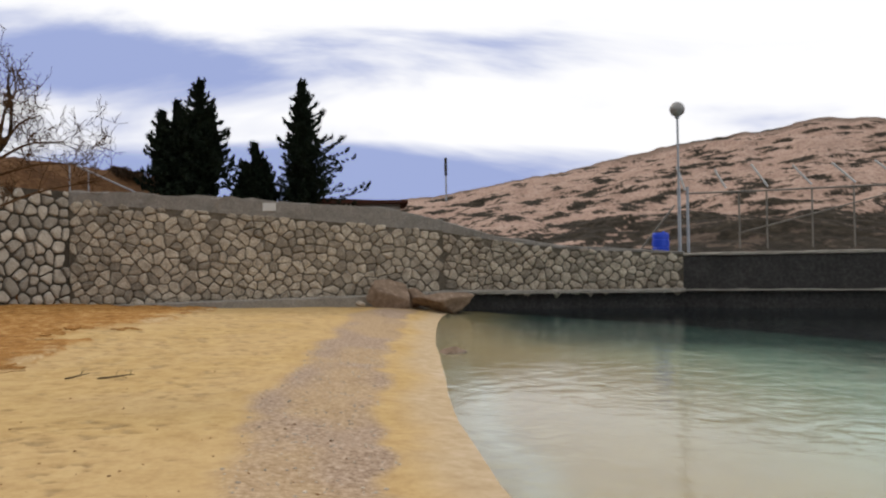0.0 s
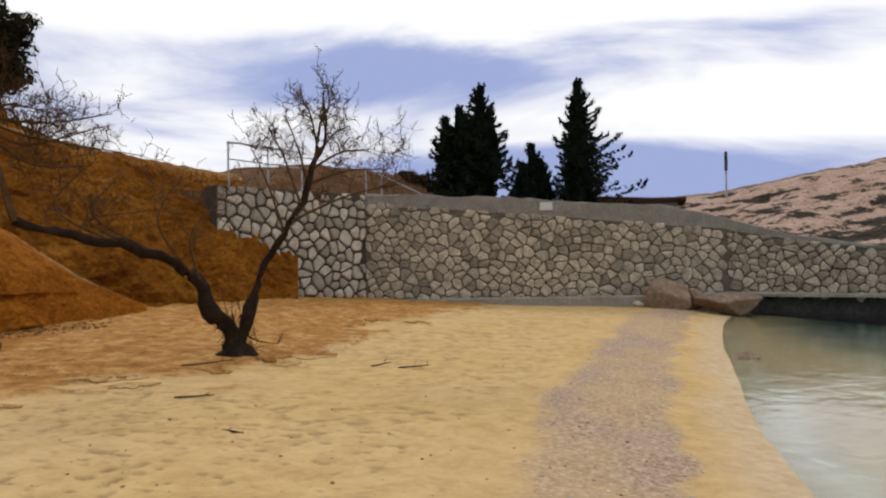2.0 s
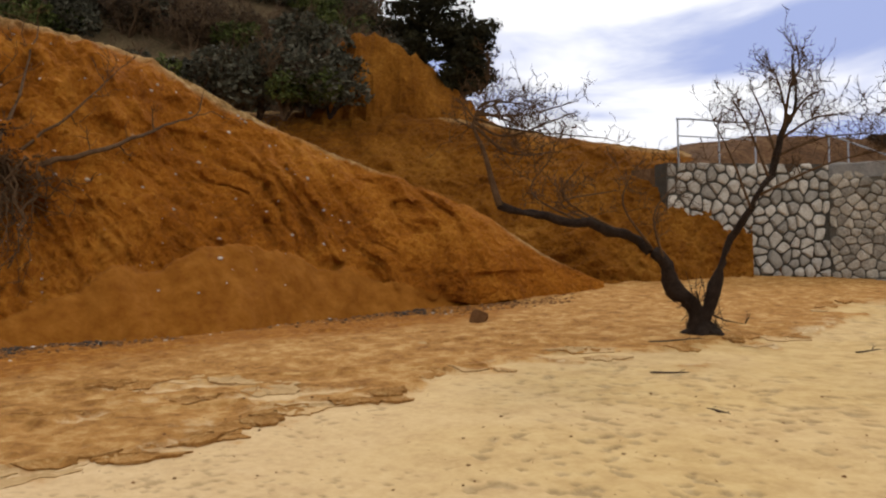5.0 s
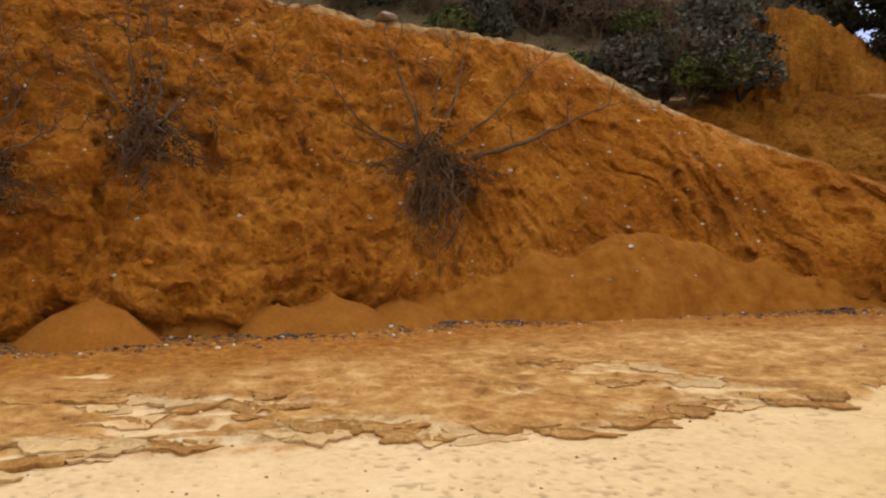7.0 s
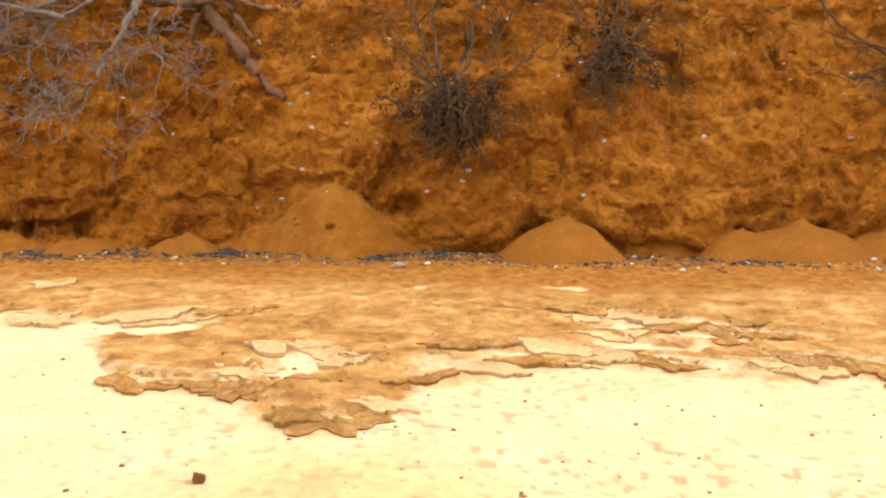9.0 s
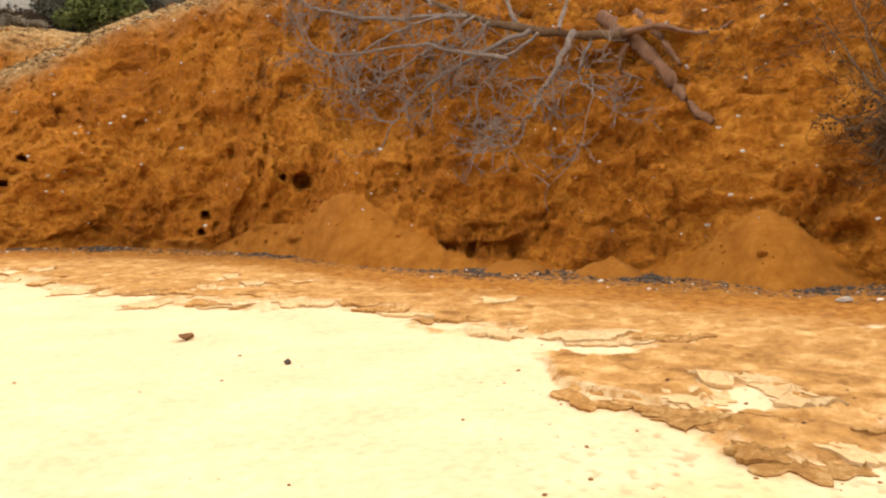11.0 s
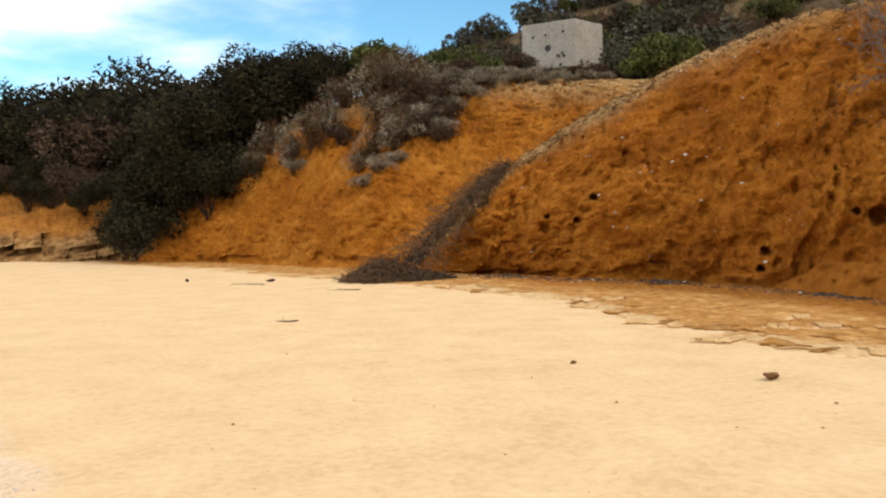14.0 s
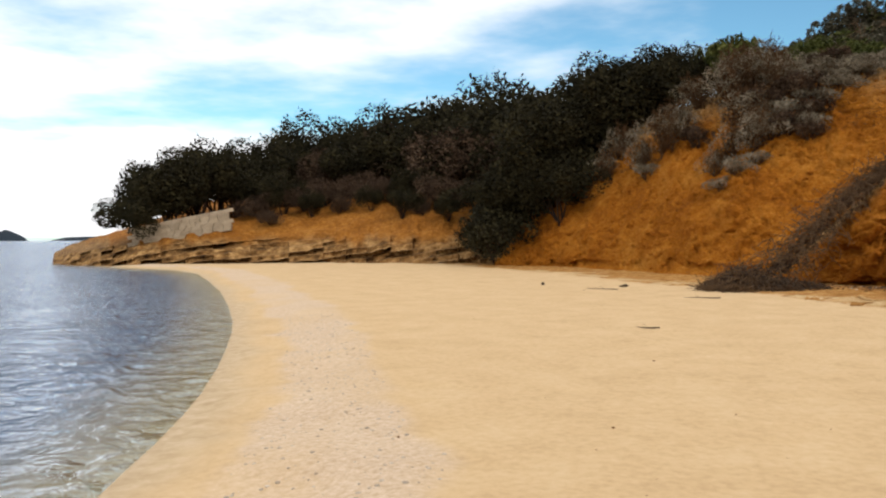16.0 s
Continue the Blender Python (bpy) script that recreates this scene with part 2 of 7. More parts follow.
CLAY = clay_surface("clay", ((0.145, 0.041, 0.0045), (0.295, 0.095, 0.0085), (0.46, 0.184, 0.024)), bank_zones)
TERRACE = surface("dry_terrace_earth", ((0.035, 0.018, 0.009), (0.10, 0.048, 0.02), (0.20, 0.11, 0.05)), 0.8, 0.95, 0.8, 6.0, 0.4, 9.0)
# the bank's clay, lightened for how strongly the south slope is lit
SOUTH_CLAY = clay_surface("lit_orange_clay", ((0.17, 0.050, 0.005), (0.33, 0.112, 0.010), (0.50, 0.215, 0.034)), bank_zones)
# the bank's clay, darkened for the north slope's shade; also on the knoll
NORTH_CLAY = clay_surface("dim_brown_clay", ((0.10, 0.031, 0.004), (0.205, 0.072, 0.007), (0.34, 0.145, 0.021)), bank_zones)
TALUS = surface("loose_clay", ((0.155, 0.048, 0.005), (0.215, 0.076, 0.009), (0.28, 0.110, 0.017)), 2.0, 0.95, 0.35, 30.0, 0.5)
STONE = surface("wall_stone", ((0.15, 0.125, 0.098), (0.34, 0.288, 0.222), (0.55, 0.485, 0.39)), 3.0, 0.9, 0.9, 14.0, 0.40, random_tone=0.34)
STONE_PALE = surface("pale_wall_stone", ((0.20, 0.17, 0.135), (0.38, 0.335, 0.275), (0.54, 0.50, 0.43)), 3.0, 0.9, 0.7, 14.0, 0.45, random_tone=0.35)
LIME = surface("lime_mortar", ((0.075, 0.063, 0.047), (0.15, 0.126, 0.096), (0.25, 0.215, 0.165)), 4.0, 0.95, 0.8)
MORTAR = surface("dry_joint", ((0.035, 0.03, 0.024), (0.07, 0.06, 0.047), (0.12, 0.10, 0.08)), 4.0, 0.95, 0.6)
CONCRETE = surface("concrete", ((0.17, 0.155, 0.135), (0.27, 0.245, 0.21), (0.38, 0.35, 0.30)), 1.5, 0.9, 0.5)
# also paints the shade under the ledge and in the hut's openings
DARK_CONCRETE = surface("dark_concrete", ((0.02, 0.019, 0.018), (0.045, 0.042, 0.04), (0.08, 0.075, 0.07)), 1.2, 0.7, 0.4)
ROCK = surface("limestone", ((0.11, 0.075, 0.05), (0.24, 0.17, 0.12), (0.40, 0.31, 0.24)), 0.8, 0.95, 0.9, 5.0)
BARK = surface("dark_bark", ((0.012, 0.0075, 0.005), (0.032, 0.020, 0.0135), (0.080, 0.054, 0.038)), 8.0, 0.9, 0.8)
TWIG = surface("grey_twig", ((0.034, 0.016, 0.007), (0.082, 0.044, 0.020), (0.165, 0.100, 0.054)), 8.0, 0.9, 0.3)
PALE_TWIG = surface("pale_grey_twig", ((0.05, 0.028, 0.014), (0.115, 0.069, 0.037), (0.21, 0.14, 0.083)), 8.0, 0.9, 0.3)
GREY_TWIG = surface("silver_grey_twig", ((0.07, 0.048, 0.034), (0.155, 0.112, 0.084), (0.28, 0.215, 0.17)), 8.0, 0.9, 0.3)
METAL = surface("painted_steel", ((0.20, 0.21, 0.23), (0.30, 0.32, 0.36), (0.40, 0.42, 0.46)), 5.0, 0.5, 0.1)


# ---- terrain arithmetic ----
def lattice(ix, iy, iz, seed):
    h = (ix * 374761393 + iy * 668265263 + iz * 1274126177 + seed * 362437) & 0xFFFFFFFF
    h = ((h ^ (h >> 13)) * 1103515245) & 0xFFFFFFFF
    return ((h ^ (h >> 16)) & 0xFFFF) / 65535.0


def value_noise(x, y, z, seed=0):
    """Smooth noise from 0 to 1 on arrays."""
    x, y, z = np.broadcast_arrays(x, y, z)
    fx, fy, fz = np.floor(x), np.floor(y), np.floor(z)
    ix, iy, iz = fx.astype(np.int64), fy.astype(np.int64), fz.astype(np.int64)
    u, v, w = [(t * t * t * (t * (t * 6 - 15) + 10)) for t in (x - fx, y - fy, z - fz)]
    total = 0
    for dx in (0, 1):
        for dy in (0, 1):
            for dz in (0, 1):
                k = np.where(dx, u, 1 - u) * np.where(dy, v, 1 - v) * np.where(dz, w, 1 - w)
                total = total + k * lattice(ix + dx, iy + dy, iz + dz, seed)
    return total


def fbm(x, y, z=0.0, octaves=4, seed=0, gain=0.5):
    """Layered noise, about -1 to 1."""
    total, amp, top = 0, 1.0, 0
    for k in range(octaves):
        f = 2.03 ** k
        total = total + amp * (value_noise(np.asarray(x) * f, np.asarray(y) * f, np.asarray(z) * f, seed + k) * 2 - 1)
        top += amp
        amp *= gain
    return total / top


def ease(a, b, x):
    t = np.clip((np.asarray(x, float) - a) / (b - a), 0, 1)
    return t * t * (3 - 2 * t)


def curve(table, x, column=1):
    """A smooth run through a short table, by its first column."""
    xs = np.array([r[0] for r in table], float)
    ys = np.array([r[column] for r in table], float)
    fine = np.linspace(xs[0], xs[-1], 1500)
    smooth = np.interp(fine, xs, ys)
    width = max(3, int(1500 / len(xs) * 0.35)) | 1
    padded = np.pad(smooth, width // 2, mode="edge")
    smooth = np.convolve(padded, np.ones(width) / width, "valid")
    return np.interp(x, fine, smooth)


SEA = -0.2
SHORE = [(0.5, 60), (0.3, 28.5), (-0.2, 24.7), (-0.28, 18.8), (-0.07, 14.8), (0.07, 10.2), (0.3, 8.3), (0.45, 6.85), (1.15, 3.5),
         (1.9, 0.5), (2.8, -2.6), (3.87, -5.67), (4.5, -7.6), (5.4, -9.9), (7.4, -14.2), (9.5, -18.2), (15.3, -28), (25.2, -42.9),
         (33, -46.5), (44, -56), (42, -80), (20, -150), (-50, -300)]


def rounded(line):
    """A line with its corners cut."""
    out = [line[0]]
    for (ax, ay), (bx, by) in zip(line, line[1:]):
        out += [(ax * 0.75 + bx * 0.25, ay * 0.75 + by * 0.25), (ax * 0.25 + bx * 0.75, ay * 0.25 + by * 0.75)]
    return out + [line[-1]]


SHORE = rounded(SHORE)


def from_shore(x, y):
    """Distance from the water's edge: above 0 on land."""
    best, side = np.full(np.shape(x), 1e9), np.zeros(np.shape(x))
    for (ax, ay), (bx, by) in zip(SHORE, SHORE[1:]):
        dx, dy = bx - ax, by - ay
        t = np.clip(((x - ax) * dx + (y - ay) * dy) / (dx * dx + dy * dy), 0, 1)
        gap = np.hypot(x - ax - t * dx, y - ay - t * dy)
        turn = np.where(dx * (y - ay) - dy * (x - ax) < 0, 1.0, -1.0)
        near = gap < best
        best, side = np.where(near, gap, best), np.where(near, turn, side)
    return best * side


CRUST = [(15, 25.5), (20, 19.7), (28, 12.9), (31, 11.6), (34, 10.8), (39, 10.7), (45, 10.3), (49.5, 10.2), (51, 9.2), (57, 8.5), (62, 7.9), (68, 7.4), (71, 7.2),
         (77, 7.1), (80.5, 7.3), (84, 7.0), (86, 6.75), (90.5, 6.8), (94, 7.0), (100, 6.95), (103.5, 6.5), (107, 6.5), (108.3, 5.9), (110.5, 5.6), (112.5, 5.5),
         (117, 5.75), (119, 6.2), (123, 6.4), (126, 6.7), (127.5, 8.2), (131, 9.3), (134.5, 9.5), (136, 10.2), (140, 10.3), (143, 11.2), (148, 11.4), (150, 12.2),
         (154, 12.7), (161, 16.8), (169.5, 21.5), (175.4, 25.5), (181, 28.7), (190, 40), (200, 60)]


# ---- the ochre banks: bearing, distance of the foot, height of the crest over the beach ----
BANK_MAIN = [(38, 21.5, 0.4), (42, 20.6, 1.25), (46, 19.8, 2.45), (50, 19.3, 3.2), (54, 18.7, 3.95), (58, 18.2, 4.65), (63, 17.4, 5.75), (68, 16.5, 6.95),
             (73, 15.8, 7.45), (80, 14.8, 7.65), (88, 14.2, 7.9), (96, 13.7, 7.9), (110, 14.1, 7.8), (126, 15.2, 7.9), (134, 16.0, 7.8), (140, 18.0, 8.4),
             (147, 20.9, 8.8), (154, 23.5, 7.9), (158, 24.2, 6.6), (162, 25.0, 5.3), (165, 26.0, 4.2), (168, 27.0, 2.4), (170.5, 27.7, 1.1), (172, 28.1, 0.1)]
BANK_NORTH = [(28.5, 25.6, 3.0), (31, 24.3, 4.6), (34, 23.4, 5.0), (39, 23, 5.5), (43, 23, 6.0), (46.4, 23.7, 6.75), (51, 24.5, 7.5), (54, 25, 7.8), (59, 25.7, 7.95), (63, 27, 8.15), (72, 28, 8.2)]
BANK_SOUTH = [(150, 25, 8.0), (154, 26, 8.3), (159, 27, 8.7), (165, 28.5, 9.4), (170, 30, 9.9), (174, 31, 9.4), (178, 33, 8.4), (181, 36, 7.8), (184, 39, 6.6), (186.5, 41.5, 4.6), (188.5, 43, 2.2), (190, 44, 0.2)]


def ground_height(x, y):
    """Height of the beach and the zones on it."""
    s = from_shore(x, y)
    s = s + 0.18 * fbm(x * 0.7, y * 0.7, 3.0, 3, 5) * np.clip(np.abs(s), 0, 1)
    r, th = np.hypot(x, y), np.degrees(np.arctan2(-x, y)) % 360
    z = np.where(s > 0, SEA + 0.1 * np.minimum(s, 2) + 0.013 * np.clip(s - 2, 0, 25), SEA + np.maximum(0.075 * s, -1.8))
    z = z + 0.4 * np.exp(-((x + 14) ** 2 + (y - 21) ** 2) / 40)
    land = ease(0.2, 1.5, s)
    z = z + land * (0.035 * fbm(x * 0.35, y * 0.35, 0, 3, 11) + 0.012 * fbm(x * 2.2, y * 2.2, 0, 3, 12))
    # cusps that the waves left
    z = z + 0.035 * np.sin(y * 2.6 + 1.5 * fbm(x * 0.6, y * 0.6, 0, 2, 21)) * ease(0.1, 0.8, s) * (1 - ease(1.2, 2.2, s))
    # the ochre crust, with ragged low edges one behind the other
    inside = (th > 15) & (th < 200)
    edge = np.where(inside, r - curve(CRUST, th), -9)
    grow = np.clip(r / 8, 0.7, 2.5)
    rag = grow * (0.30 * fbm(x * 0.9, y * 0.9, 0, 3, 31, 0.55) + 0.20 * fbm(x * 2.6, y * 2.6, 0, 4, 32, 0.6))
    front = edge + rag
    along_bank = np.radians(th) * 8
    # pale sand that shows through, in patches drawn out along the bank
    thin = fbm(along_bank * 0.55, r * 1.15, 7, 3, 37, 0.5) + 0.2 * fbm(along_bank * 2.2, r * 4.5, 3, 3, 38)
    pocket = 1.6 - 2.5 * np.exp(-((th - 114.6) / 4.4) ** 2 - ((r - 6.85 - 0.05 * (th - 115.2)) / 0.62) ** 2)
    field = np.minimum(np.minimum(front, 2.4 * (0.07 - thin + 0.14 * edge)), pocket + 1.6 * rag + 1.1 * fbm(x * 4.5, y * 4.5, 0, 3, 33, 0.6))
    clay = np.where(inside, np.clip(field / 0.9 + 0.5, 0, 1), 0)
    solid = ease(0.35, 0.65, clay)
    z = z + 0.04 * ease(0.3, 0.9, clay)
    foot_gap = curve(BANK_MAIN, th) - r
    bleach = np.where(inside, solid * (0.15 + 0.75 * (1 - ease(0.0, 1.1 * grow, edge))) * ease(-0.5, 0.25, fbm(along_bank * 0.7, r, 11, 3, 39)), 0)
    ochre = np.where((th > 38) & (th < 172), solid * ease(6.0, 1.5, foot_gap) * ease(38, 50, th) * (1 - ease(160, 172, th)), 0)
    # low steps where one skin of crust ends on the next
    skin = 3.2 * fbm(along_bank * 0.5, r * 0.9, 2, 4, 53, 0.55) + 0.5 * edge
    skin = skin - np.floor(skin)
    z = z + solid * 0.036 * (ease(0.47, 0.53, skin) - skin)
    z = z + solid * (0.035 * fbm(x * 1.6, y * 1.6, 0, 4, 51) + 0.022 * fbm(x * 7, y * 7, 0, 4, 52, 0.6))
    # footprints and pits in the dry sand: small ones all over, broad ones by the tree
    broad = 1 - ease(42, 58, th)
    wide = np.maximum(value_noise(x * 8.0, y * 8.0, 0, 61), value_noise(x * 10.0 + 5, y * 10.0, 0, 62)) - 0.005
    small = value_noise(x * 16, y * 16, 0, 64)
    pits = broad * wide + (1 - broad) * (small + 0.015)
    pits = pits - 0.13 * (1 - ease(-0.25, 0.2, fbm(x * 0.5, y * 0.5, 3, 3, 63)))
    trod = ease(2.0, 3.2, s) * (1 - ease(0.1, 0.4, clay)) * (1 - 0.9 * ease(118, 135, th))
    z = z + (0.004 * ease(0.66, 0.74, pits) - (0.012 + 0.012 * broad) * ease(0.76, 0.88, pits)) * trod
    # colour mask for the shade inside the pits
    pit_shade = ease(0.78, 0.84, pits) * trod * (0.75 + 0.15 * broad)
    gravel = ease(0.75, 1.0, s + 0.35 * fbm(x * 0.9, y * 0.9, 0, 4, 71)) * (1 - ease(2.05, 2.4, s + 0.35 * fbm(x * 0.8, y * 0.8, 2, 4, 72)))
    gravel = gravel * (0.62 + 0.36 * ease(-0.25, 0.2, fbm(x * 0.7, y * 0.4, 4, 4, 73)))
    shell = gravel * ease(1.5, -5, y)
    gravel = gravel - shell
    wet = ease(-1.0, -0.1, s) * (1 - ease(0.1, 0.75, s + 0.3 * fbm(x * 0.8, y * 0.8, 0, 4, 81)))
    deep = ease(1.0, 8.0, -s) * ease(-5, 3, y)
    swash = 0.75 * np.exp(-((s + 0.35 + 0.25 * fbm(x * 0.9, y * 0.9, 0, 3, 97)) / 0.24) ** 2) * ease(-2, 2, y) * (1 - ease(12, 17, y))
    # the quay's dark reflection, painted on the bed
    quay_reflection = ease(6, 13, -s + 2 * fbm(x * 0.3, y * 0.3, 0, 3, 95)) * ease(4, 12, y)
    quay_reflection = np.maximum(quay_reflection, ease(17, 23, y + 1.5 * fbm(x * 0.4, y * 0.4, 0, 3, 96)) * ease(0.5, 3, -s))
    # blue of the reflected sky, painted on the bed right from the waterline
    sky_reflection = ease(-0.3, 2.0, -s) * ease(3, -2, y)
    stain = ease(0.02, 0.4, fbm(x * 0.28, y * 0.5, 1, 5, 91, 0.6)) * ease(2.2, 4, s) * (1 - ease(110, 130, th)) * 0.8
    stain = np.maximum(stain, 0.85 * ease(0.0, 0.6, s) * np.where(th > 300, 1.0, 1 - ease(30, 85, th)) * (0.75 + 0.25 * ease(-0.3, 0.3, fbm(x * 0.8, y * 0.8, 5, 4, 92))))
    return z, {"print": pit_shade, **dict(stain=stain, clay=clay, bleach=bleach, ochre=ochre, gravel=gravel, shell=0.55 * shell, wet=wet, swash=swash, deep=deep, quay_reflection=quay_reflection, sky_reflection=sky_reflection)}


def height_at(x, y):
    return float(ground_height(np.array([float(x)]), np.array([float(y)]))[0][0])


def sheet(name, points, columns, rows_n, material, zones=None, smooth=True):
    """A grid of points (rows_n x columns) as one mesh."""
    mesh = bpy.data.meshes.new(name)
    i = np.arange(columns * rows_n).reshape(rows_n, columns)
    quads = np.stack([i[:-1, :-1], i[:-1, 1:], i[1:, 1:], i[1:, :-1]], -1).reshape(-1, 4)
    mesh.vertices.add(len(points))
    mesh.vertices.foreach_set("co", np.ascontiguousarray(points, dtype=np.float32).ravel())
    mesh.loops.add(quads.size)
    mesh.loops.foreach_set("vertex_index", quads.ravel().astype(np.int32))
    mesh.polygons.add(len(quads))
    mesh.polygons.foreach_set("loop_start", np.arange(0, quads.size, 4, dtype=np.int32))
    mesh.update(calc_edges=True)
    mesh.polygons.foreach_set("use_smooth", np.full(len(quads), smooth))
    for key, values in (zones or {}).items():
        mesh.attributes.new(key, "FLOAT", "POINT").data.foreach_set("value", np.ascontiguousarray(values, dtype=np.float32).ravel())
    mesh.materials.append(material)
    return new(name, mesh)


def build_ground():
    th = np.concatenate([np.arange(-34, 28, 0.36), np.arange(28, 160, 0.22), np.arange(160, 226, 0.36), np.arange(226, 326.5, 4.0)])
    r = np.concatenate([[0.0], np.arange(0.6, 3.4, 0.3), np.arange(3.4, 11, 0.028), np.arange(11, 16, 0.06), np.arange(16, 30, 0.14), np.arange(30, 70, 0.6), np.geomspace(70, 2500, 24)])
    rr, tt = np.meshgrid(r, th, indexing="ij")
    x, y = -np.sin(np.radians(tt)) * rr, np.cos(np.radians(tt)) * rr
    z, zones = ground_height(x, y)
    pts = np.stack([x, y, z], -1).reshape(-1, 3)
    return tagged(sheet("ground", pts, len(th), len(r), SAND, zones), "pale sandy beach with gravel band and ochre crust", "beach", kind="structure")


build_ground()


def build_sea():
    m = bpy.data.materials.new("sea_water")
    m.use_nodes = True
    tree = m.node_tree
    add = nodes_of(tree)
    out = add("ShaderNodeOutputMaterial")
    clear, gloss, mix, fres = add("ShaderNodeBsdfTransparent"), add("ShaderNodeBsdfGlossy", Roughness=0.09), add("ShaderNodeMixShader"), add("ShaderNodeFresnel", IOR=1.33)
    clear.inputs[0].default_value = (0.86, 0.96, 0.93, 1)
    gloss.inputs[0].default_value = (0.86, 0.91, 0.98, 1)
    where = add("ShaderNodeTexCoord")
    stretch = add("ShaderNodeMapping")
    stretch.inputs["Scale"].default_value = (1.0, 1.0, 1.0)
    link(tree, where.outputs["Object"], stretch.inputs[0])
    a, b = add("ShaderNodeTexNoise", Scale=2.3, Detail=3.0, Roughness=0.55, Distortion=0.6), add("ShaderNodeTexNoise", Scale=0.25, Detail=3.0)
    link(tree, stretch.outputs[0], a.inputs["Vector"]), link(tree, stretch.outputs[0], b.inputs["Vector"])
    both = add("ShaderNodeMath")
    both.operation = "MULTIPLY"
    link(tree, a.outputs["Fac"], both.inputs[0]), link(tree, b.outputs["Fac"], both.inputs[1])
    bump = add("ShaderNodeBump", Strength=0.42, Distance=0.9)
    # calm in the lee of the quay, rippled towards the open bay
    place, calm = add("ShaderNodeSeparateXYZ"), add("ShaderNodeMapRange")
    link(tree, where.outputs["Object"], place.inputs[0]), link(tree, place.outputs[1], calm.inputs[0])
    calm.inputs[1].default_value, calm.inputs[2].default_value = -6.0, 6.0
    calm.inputs[3].default_value, calm.inputs[4].default_value = 0.5, 0.035
    link(tree, calm.outputs[0], bump.inputs["Strength"])
    link(tree, both.outputs[0], bump.inputs["Height"])
    link(tree, bump.outputs[0], gloss.inputs["Normal"]), link(tree, bump.outputs[0], fres.inputs["Normal"])
    link(tree, fres.outputs[0], mix.inputs[0]), link(tree, clear.outputs[0], mix.inputs[1]), link(tree, gloss.outputs[0], mix.inputs[2])
    link(tree, mix.outputs[0], out.inputs[0])
    th, r = np.arange(360, -1, -3.0), np.concatenate([[0.0], np.geomspace(1, 4000, 40)])
    rr, tt = np.meshgrid(r, th, indexing="ij")
    pts = np.stack([-np.sin(np.radians(tt)) * rr, np.cos(np.radians(tt)) * rr, 0 * rr + SEA], -1).reshape(-1, 3)
    ob = sheet("water", pts, len(th), len(r), m)
    ob.visible_shadow = False
    return tagged(ob, "clear shallow sea water with small ripples", "sea", kind="structure")


build_sea()


BURROWS = [(142.7, 1.95, 0.32), (144.0, 2.0, 0.11), (149.0, 1.15, 0.20), (149.3, 0.75, 0.14), (159.7, 2.6, 0.17), (160.8, 1.95, 0.19), (162.8, 2.1, 0.13)]


# slides of loose earth at the foot: bearing, height, half width
FANS = [(62.5, 1.75, 3.3), (67.0, 1.35, 2.6), (57.5, 1.1, 2.8), (71.8, 0.9, 2.0), (112.9, 1.5, 1.55), (110.6, 0.85, 1.1), (139.8, 1.55, 2.0), (137.2, 1.0, 1.2), (144.2, 0.9, 1.8), (90.5, 0.35, 1.0),
        (52.5, 0.7, 2.0), (150.5, 0.5, 1.6), (117.5, 0.4, 0.9), (133.0, 0.35, 1.0)]


